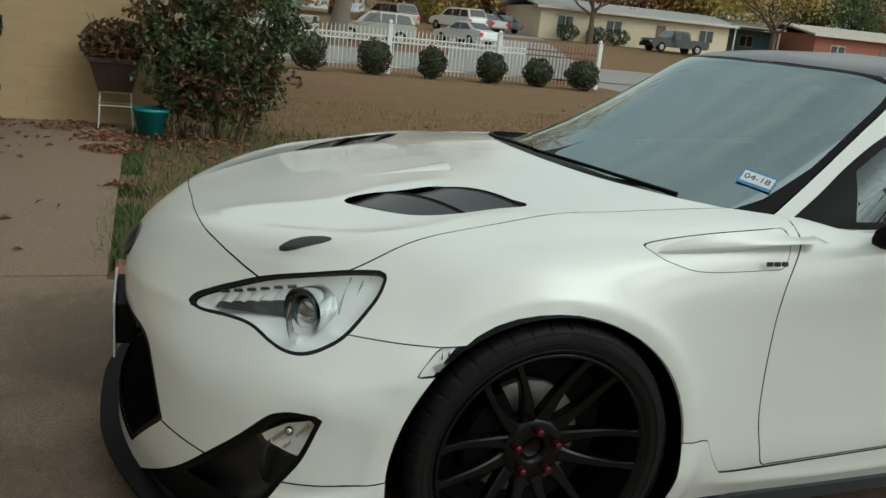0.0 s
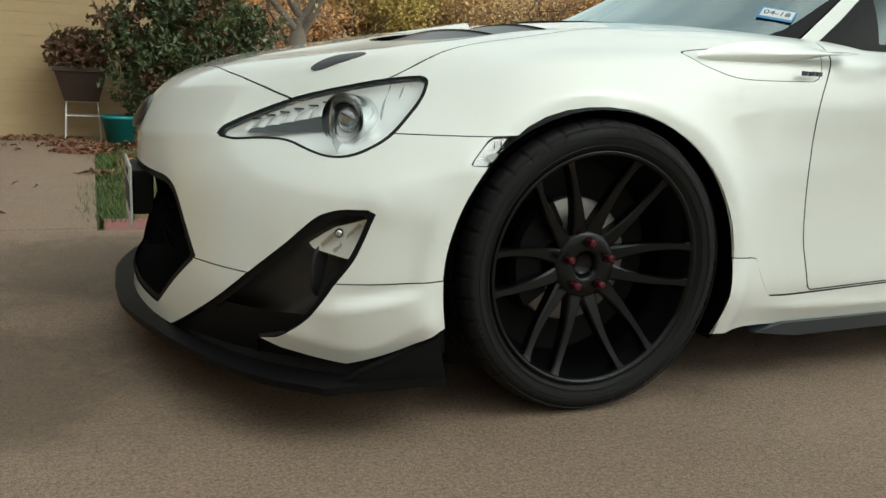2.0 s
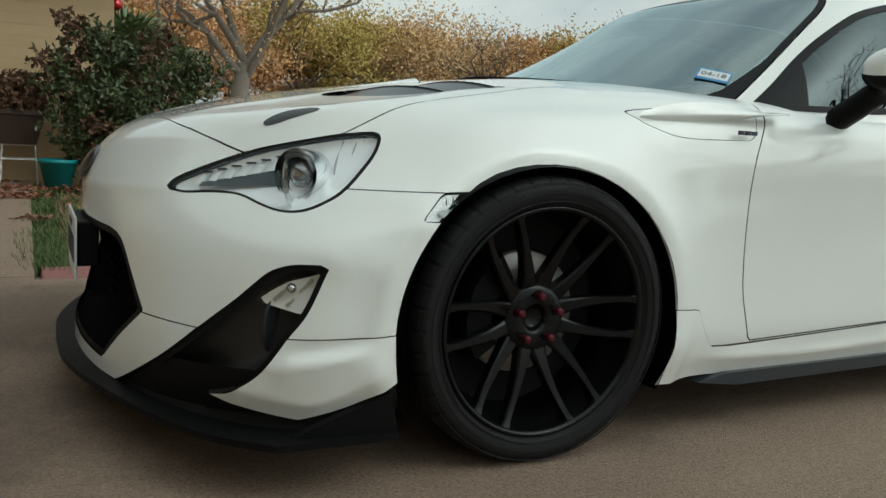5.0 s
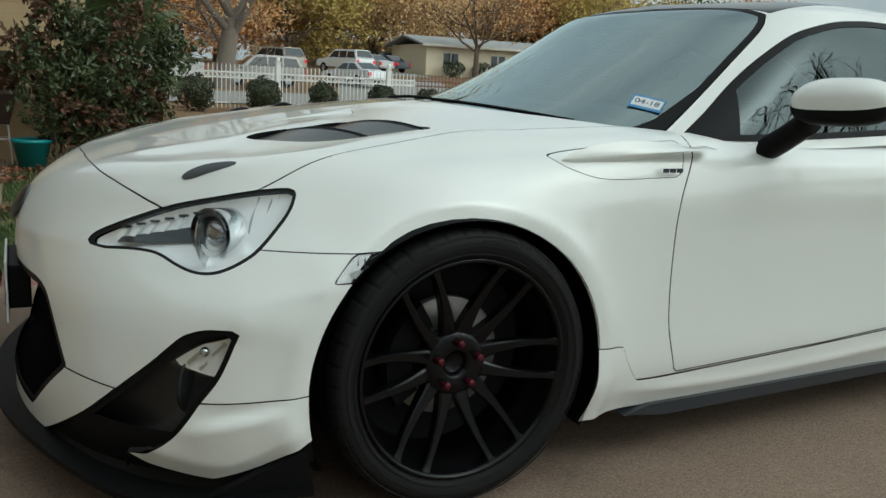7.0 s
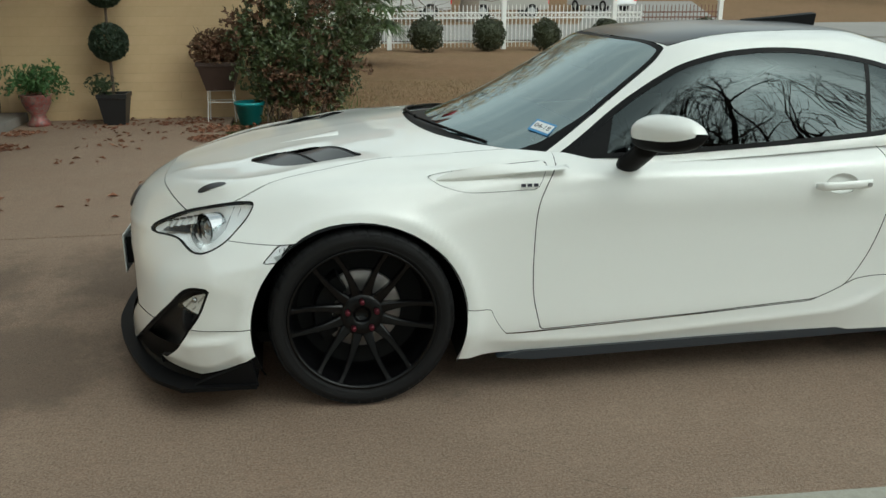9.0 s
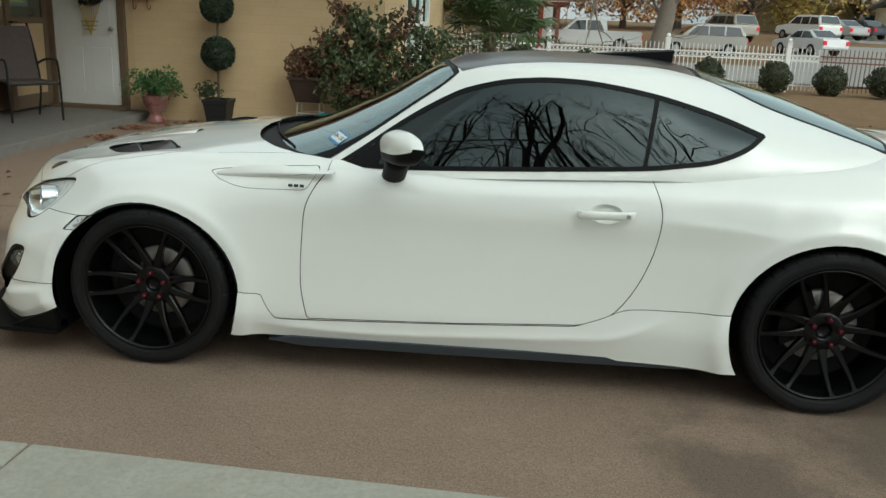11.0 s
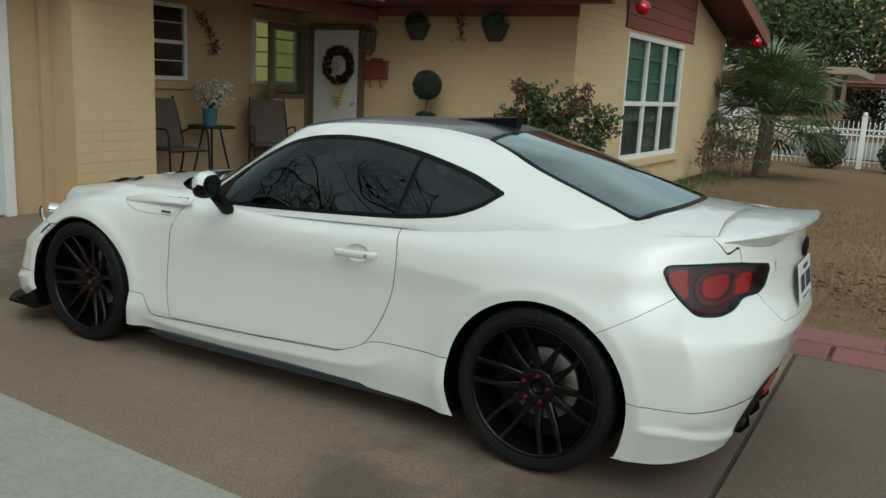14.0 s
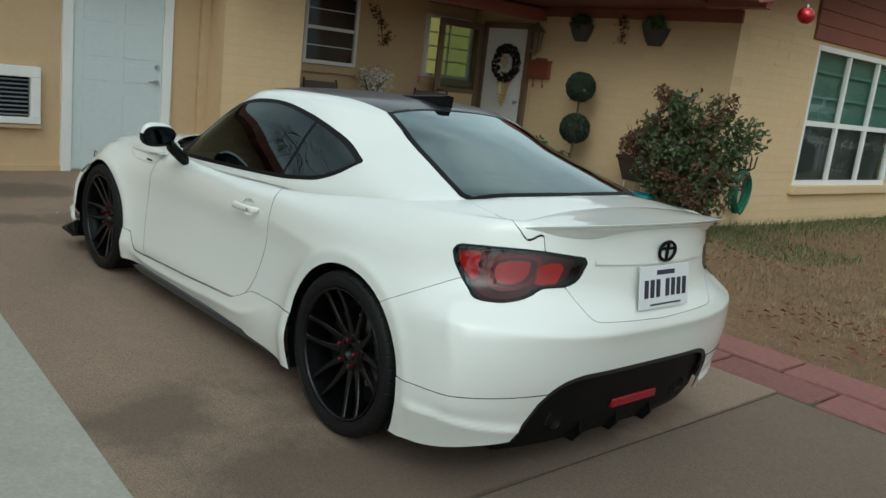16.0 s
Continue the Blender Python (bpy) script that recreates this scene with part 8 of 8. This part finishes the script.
def vehicle(name, kind, m, paint, label):
    S = SHAPES[kind]
    v = empty(name, m, label, "pickup truck" if kind == "pickup" else "car", "parked vehicles")
    col = mat(name + "_paint", paint, 0.3, 0.0, 0.8, 0.05)
    bm = prism(S["body"], S["W"])
    bmesh.ops.bevel(bm, geom=bm.edges[:], offset=.05, segments=2, affect="EDGES")
    body_ = part("body", bm, col, v)
    bm = prism(S["cab"], S["W"] - .04, S["W"] - .20)
    bmesh.ops.bevel(bm, geom=bm.edges[:], offset=.04, segments=2, affect="EDGES")
    cab = part("cabin", bm, col, v)
    for g in S["glass"]:
        for s in (-1, 1):
            bm = bmesh.new()
            zlo, zhi = S["cab"][0][1], max(z for _, z in S["cab"])
            half = lambda z: S["W"] - .04 + (-.16) * (z - zlo) / (zhi - zlo) + .008
            f = [bm.verts.new((x, s * half(z), z)) for x, z in g]
            r = bmesh.ops.extrude_face_region(bm, geom=[bm.faces.new(f)])
            bmesh.ops.translate(bm, verts=[e for e in r["geom"] if isinstance(e, bmesh.types.BMVert)], vec=(0, -s * .02, 0))
            bmesh.ops.recalc_face_normals(bm, faces=bm.faces)
            part("side_window", bm, M_VGLASS, cab)
    c0, c1 = S["cab"][0], S["cab"][1]
    for (xa, za), (xb, zb), nm in ((c0, c1, "windscreen"), (S["cab"][-1], S["cab"][-2], "rear_window")):
        d = Vector((xb - xa, 0, zb - za))
        nrm = Vector((-d.z, 0, d.x)).normalized() * (.012 if nm == "windscreen" else -.012)
        bm = bmesh.new()
        hw0, hw1 = S["W"] - .14, S["W"] - .27
        p0, p1 = Vector((xa, 0, za)) + d * .10 + nrm, Vector((xa, 0, za)) + d * .92 + nrm
        f = [bm.verts.new(q) for q in ((p0.x, -hw0, p0.z), (p0.x, hw0, p0.z), (p1.x, hw1, p1.z), (p1.x, -hw1, p1.z))]
        bm.faces.new(f)
        part(nm, bm, M_VGLASS, cab)
    for wx in S["wheels"]:
        for s in (-1, 1):
            w = empty("wheel", Matrix.Translation((wx, s * (S["W"] - .10), S["r"])), "", "")
            for k in ("label", "category"):
                if k in w:
                    del w[k]
            w.parent = v
            bm = bmesh.new()
            add_tube(bm, (0, -.11, 0), (0, .11, 0), S["r"], n=24)
            part("tyre", bm, M_TYRE, w)
            bm = bmesh.new()
            add_tube(bm, (0, s * .09, 0), (0, s * .125, 0), S["r"] * .62, S["r"] * .5, 16)
            part("rim", bm, M_SILVER, w)
    for s in (-1, 1):
        z = S["body"][1][1]
        part("headlight", box(-.015, .10, s * S["W"] - s * .42 if s > 0 else -S["W"] + .06, s * S["W"] - .06 if s > 0 else -S["W"] + .42, z - .06, z + .10, .02), M_LAMPW, v)
        part("tail_light", box(S["L"] - .08, S["L"] + .012, s * S["W"] - .24 if s > 0 else -S["W"] + .02, s * S["W"] - .02 if s > 0 else -S["W"] + .24, z - .02, z + .22, .015), M_BRED, v)
    part("bumper", box(-.05, .12, -S["W"] + .04, S["W"] - .04, .38, .56, .03), M_BLACK if kind != "sedan" else col, v)
    part("grille", box(-.03, .05, -.45, .45, .60, .82, .02), M_BLACK, v)
    return v


gp = lambda x, y, rz=0: pose(x, y, float(gz(y)) - .01, 0, 0, rz)
vehicle("white_pickup", "pickup", gp(2.15, 43.0, 0), (0.78, 0.78, 0.77), "white crew-cab pickup parked behind the fence")
vehicle("silver_suv", "suv", gp(9.0, 44.5, 0), (0.40, 0.39, 0.36), "silver sport utility car parked behind the fence")
vehicle("white_sedan", "sedan", gp(17.5, 50.0, -70), (0.70, 0.71, 0.72), "white sedan parked along the side street")
vehicle("silver_sedan", "sedan", gp(24.0, 64.0, -70), (0.45, 0.46, 0.47), "silver sedan parked further up the side street")
vehicle("dark_sedan", "sedan", gp(27.2, 68.0, -70), (0.06, 0.07, 0.09), "dark sedan parked up the side street")
vehicle("tan_suv", "suv", gp(14.0, 56.0, -70), (0.36, 0.33, 0.28), "tan sport utility car on the side street")
vehicle("dark_suv", "suv", gp(33.0, 78.0, -110), (0.05, 0.06, 0.07), "dark sport utility car by the kerb")
vehicle("silver_van", "suv", gp(38.0, 80.0, 0), (0.42, 0.42, 0.42), "silver van on a drive")
vehicle("grey_suv", "suv", gp(46.0, 79.0, 180), (0.30, 0.33, 0.34), "grey sport utility car on a drive")
vehicle("dark_pickup", "pickup", gp(38.8, 59.5, 0), (0.045, 0.05, 0.055), "dark pickup on the opposite drive")
vehicle("red_pickup", "pickup", gp(52.0, 44.5, 8), (0.30, 0.02, 0.03), "red pickup on a driveway")
vehicle("white_van", "suv", gp(20.5, 60.0, -70), (0.72, 0.72, 0.70), "white car in the row on the side street")


# ---------------------------------------------------------------- far houses
def far_house(x, y, w, d, h, wall, roofc, rz, label, carport=False, trim=(0.6, 0.57, 0.5)):
    hs = empty("house", gp(x, y, rz), label, "house", "houses across the street")
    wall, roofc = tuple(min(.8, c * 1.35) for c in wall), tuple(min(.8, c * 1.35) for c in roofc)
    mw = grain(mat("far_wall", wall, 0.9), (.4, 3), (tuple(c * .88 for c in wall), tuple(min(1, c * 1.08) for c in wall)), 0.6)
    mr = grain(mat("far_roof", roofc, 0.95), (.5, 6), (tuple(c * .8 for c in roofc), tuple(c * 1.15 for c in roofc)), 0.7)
    mt = mat("far_trim", trim, 0.7)
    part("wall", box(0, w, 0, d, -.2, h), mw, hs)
    ov, rise = .6, .17 * (d / 2 + .6)
    bm = bmesh.new()
    P = [(-ov, -ov, h), (w + ov, -ov, h), (w + ov, d / 2, h + rise), (-ov, d / 2, h + rise), (-ov, d + ov, h), (w + ov, d + ov, h)]
    v = [bm.verts.new(p) for p in P]
    u = [bm.verts.new((a, b, c - .16)) for a, b, c in P]
    for q in ((0, 1, 2, 3), (3, 2, 5, 4)):
        bm.faces.new([v[i] for i in q]), bm.faces.new([u[i] for i in reversed(q)])
    for a, b in ((0, 1), (1, 2), (2, 5), (5, 4), (4, 3), (3, 0)):
        bm.faces.new((v[a], u[a], u[b], v[b]))
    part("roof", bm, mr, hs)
    part("fascia", box(-ov, w + ov, -ov - .04, -ov, h - .20, h + .02), mt, hs)
    n = max(2, int(w / 4))
    for i in range(n):
        cx = w * (i + .5) / n
        if i == n // 2:
            dr = part("door", box(cx - .45, cx + .45, -.05, .0, 0, 2.05), mat("far_door", (0.20, 0.14, 0.10), 0.6), hs)
        else:
            wn = part("window", box(cx - .75, cx + .75, -.04, .01, .95, 2.05), mt, hs)
            for s in (-1, 1):
                part("pane", box(cx + (.06 if s > 0 else -.69), cx + (.69 if s > 0 else -.06), -.055, -.03, 1.01, 1.99), M_VGLASS, wn)
    if carport:
        for px in (w + .5, w + 5.2):
            part("carport_post", box(px - .06, px + .06, -.3, -.18, 0, h), mt, hs)
        part("carport_roof", box(w, w + 5.6, -ov, d * .8, h - .02, h + .14), mr, hs)
        part("carport_back", box(w, w + 5.5, d * .75, d * .8, 0, h), mw, hs)
    return hs


far_house(31, 64, 18.5, 9, 2.7, (0.52, 0.45, 0.33), (0.22, 0.22, 0.215), -4, "low tan house with a grey roof and carport", True)
far_house(51.5, 66, 10, 9, 2.7, (0.075, 0.13, 0.15), (0.14, 0.14, 0.14), -4, "low blue-green house beyond the street", False)
far_house(56.0, 59, 15, 9, 2.9, (0.26, 0.10, 0.07), (0.30, 0.27, 0.23), -6, "red brick house with a pale porch gable", False)
far_house(24, 92, 16, 9, 2.8, (0.44, 0.36, 0.24), (0.24, 0.17, 0.12), -5, "tan house far up the street", True)
far_house(43, 90, 16, 9, 2.8, (0.48, 0.42, 0.32), (0.22, 0.20, 0.18), -5, "cream house far up the street", True)
far_house(-14, 66, 18, 9, 2.7, (0.50, 0.46, 0.38), (0.20, 0.18, 0.17), 3, "pale low house among the trees", False)
# neighbour's flat canopy beyond the palm
can = empty("neighbour_canopy", gp(-9, 23.5), "beige flat carport canopy of the next house", "carport")
part("canopy_roof", box(0, 10.6, -.3, 6.5, 2.42, 2.62, .02), mat("beige_fascia", (0.30, 0.24, 0.17), 0.8), can)
for x in (9.9, 10.25):
    part("post", box(x - .06, x + .06, .0, .12, 0, 2.42), M_BROWN, can)
part("wall", box(0, 8.2, 1.5, 6.4, 0, 2.42), M_STUCCO, can)
part("window", box(6.2, 7.6, 1.44, 1.5, 1.0, 2.0), M_WHITE, can)
rc = empty("red_carport", gp(-.6, 40.5), "red painted carport with a brown roof", "carport")
part("carport_roof", box(-.3, 4.4, -.3, 5.0, 2.35, 2.5), M_RED, rc)
rv = np.array([(-.5, -.5, 2.52), (4.6, -.5, 2.52), (4.2, 2.2, 3.05), (-.2, 2.2, 3.05)])
part("roof_slope", (rv, [(0, 1, 2, 3)]), grain(mat("brown_shingle", (0.20, 0.075, 0.05), 0.9), (2, 10), ((0.15, 0.06, 0.04), (0.24, 0.10, 0.07)), 0.7), rc)
part("side_wall", box(2.9, 3.1, -.1, 4.8, 0, 2.36), mat("red_board", (0.36, 0.03, 0.022), 0.7), rc)
part("post", box(3.75, 3.95, -.1, .1, 0, 2.36), M_RED, rc)
part("hedge", leaf_mesh(np.c_[rng.uniform(-.2, 2.8, 1500), rng.uniform(4, 4.8, 1500), rng.uniform(0, 2.3, 1500)], .12), M_FOL, rc)
shed = empty("white_shed", gp(.8, 49.5), "white shed behind the pickup", "shed")
part("wall", box(0, 2.5, 0, 3, 0, 2.5), M_WHITE, shed)
part("roof", box(-.2, 3.4, -.2, 3.2, 2.45, 2.58), M_WHITE, shed)


# ---------------------------------------------------------------- trees
def leaf_mat(name, c, c2):
    return grain(mat(name, c, 0.8), (0.25, 1.5), (c2, tuple(min(1, x * 1.4) for x in c)), 0.8)


M_TAN = leaf_mat("tan_autumn_leaf", (0.52, 0.35, 0.17), (0.40, 0.24, 0.11))
M_ORANGE = leaf_mat("rust_autumn_leaf", (0.43, 0.22, 0.09), (0.31, 0.18, 0.075))
M_OLIVE = leaf_mat("olive_leaf", (0.33, 0.26, 0.07), (0.44, 0.27, 0.075))
M_EVER = leaf_mat("evergreen_leaf", (0.055, 0.085, 0.028), (0.075, 0.085, 0.03))
M_GREYBARK = grain(mat("pale_bark", (0.19, 0.155, 0.125), 0.95), (4, 20), ((0.13, 0.105, 0.085), (0.24, 0.205, 0.17)), 0.8)


def tree(x, y, h, crown, n, m, label, bark=None, size=.16, depth=3, fork=.28, name="tree", lean=(0, 0), low=.0, dense=.09, back=None, stout=1.0, rise=.75):
    t = empty(name, gp(x, y), label, "tree", "street trees")
    bm, tips = Tubes(), []
    base = Vector((0, 0, -.1))
    top = Vector((lean[0], lean[1], h * fork))
    bm.add(base, base.lerp(top, .5), h * .034, h * .026, 9)
    bm.add(base.lerp(top, .5), top, h * .026, h * .022, 9)
    for i in range(6):
        a = i * 1.05 + rng.uniform(-.3, .3)
        d = Vector((crown / h * 1.7 * math.cos(a), crown / h * 1.7 * math.sin(a), rise)).normalized()
        branches(bm, top - Vector((0, 0, .05 * h * (i % 2))), d, h * .34, h * .013 * stout, depth, tips, .5, 5, .06)
    if back is not None:
        bm.rows = [q for q in bm.rows if max(q[1], q[4]) + y < back]
    part("trunk", bm.mesh(), bark or M_BARK, t, smooth=True)
    if n:
        T = np.array([tuple(p) for p in tips])
        C = T[rng.integers(0, len(T), n)] + rng.normal(0, dense * h, (n, 3)) * (1, 1, .8)
        C = C[C[:, 2] > low]
        part("crown", leaf_mesh(C, size), m, t)
    return t


tree(8.3, 40.0, 17.0, 10.5, 26000, M_TAN, "large pale-barked tree with thin tan leaves", M_GREYBARK, .10, 4, .20, lean=(.5, 0), rise=1.05, low=3.2)
for x, y, h, c, n, m, lab in ((-8, 58, 11, 6, 5760, M_EVER, "dark green tree behind the canopy"), (-2, 62, 10, 6, 5760, M_EVER, "dark evergreen tree behind the canopy"), (4, 66, 10.5, 6, 4800, M_ORANGE, "rust-brown autumn tree behind the carport"), (10, 70, 10, 5, 2400, M_ORANGE, "sparse brown autumn tree across the street"),
                              (16, 78, 12, 6, 5120, M_ORANGE, "rust-coloured street tree up the road"), (22, 75, 11, 6, 5120, M_OLIVE, "olive and gold street tree"), (29, 84, 12, 6, 5440, M_OLIVE, "gold and olive autumn street tree"), (35, 86, 12, 6, 5120, M_TAN, "tan autumn tree up the street"), (41, 82, 13, 6.5, 5440, M_TAN, "tall tan autumn tree behind roofs"), (47, 76, 11, 6, 5120, M_ORANGE, "brown autumn tree beside the houses"), (53, 72, 12, 6, 4800, M_OLIVE, "olive autumn tree by the houses"),
                              (60, 80, 12, 6, 4480, M_TAN, "tan tree behind the houses"), (70, 74, 12, 7, 5120, M_EVER, "broad green tree behind the houses"), (82, 74, 12, 7, 4160, M_ORANGE, "brown tree behind the brick house"), (-20, 60, 12, 7, 5120, M_EVER, "broad green tree beyond the house"), (-32, 62, 12, 7, 4160, M_ORANGE, "brown autumn tree beyond the house")):
    tree(x, y, h, c, n * 3, m, lab, None, .20, 3, .2, low=.6, dense=.085)
tree(45.4, 52, 9, 5, 3800, M_OLIVE, "olive street tree before the blue house", None, .12, 3, .34, low=3.4)
tree(34.3, 61, 9, 4, 1200, M_TAN, "thin tan street tree on the verge", None, .14, 3, .3, low=2.0)
for x, y in ((33, 62.6), (36, 62.8), (38, 62.6), (35, 82), (30, 88)):
    b = empty("hedge_bush", gp(x, y), "rounded dark hedge bush", "bush", "hedge bushes")
    P, d = shell_points(500, 1.0, .4, .7)
    part("leaves", leaf_mesh(P + (0, 0, .7), .12, d, .8), M_FOL, b)
# bare trees and a low dark treeline on the near side of the street, mirrored in the car's glass
rng = np.random.default_rng(21)
for x, y, h in ((1.8, -12.8, 14), (9.0, -14.5, 15), (-6.6, -13.0, 13)):
    tree(x, y, h, h * .66, 0, None, "bare winter tree across the drive", M_BARK, .1, 5, .16, back=-6.0, stout=1.0)
for x, y in ((-16, -30), (-4, -34), (8, -33), (20, -31), (33, -26)):
    tree(x, y, 9.5, 6.0, 2800, M_EVER if x < 10 else M_ORANGE, "dense dark tree across the street", None, .30, 3, .18, low=.3, dense=.11)

# ---------------------------------------------------------------- bricks, last
bricks(wall_south, "x", YW, -3.36, XG, 0.0, 2.32, 1)
bricks(pier, "y", XP, 1.50, 2.45, 0.0, 2.40, 1)
bricks(wall_gable, "y", XG, YW, 14.45, 0.0, 2.60, 1, ((8.30, 11.36, .315, 2.29), (8.10, 11.80, 2.33, 3.2)), limit=9.6)
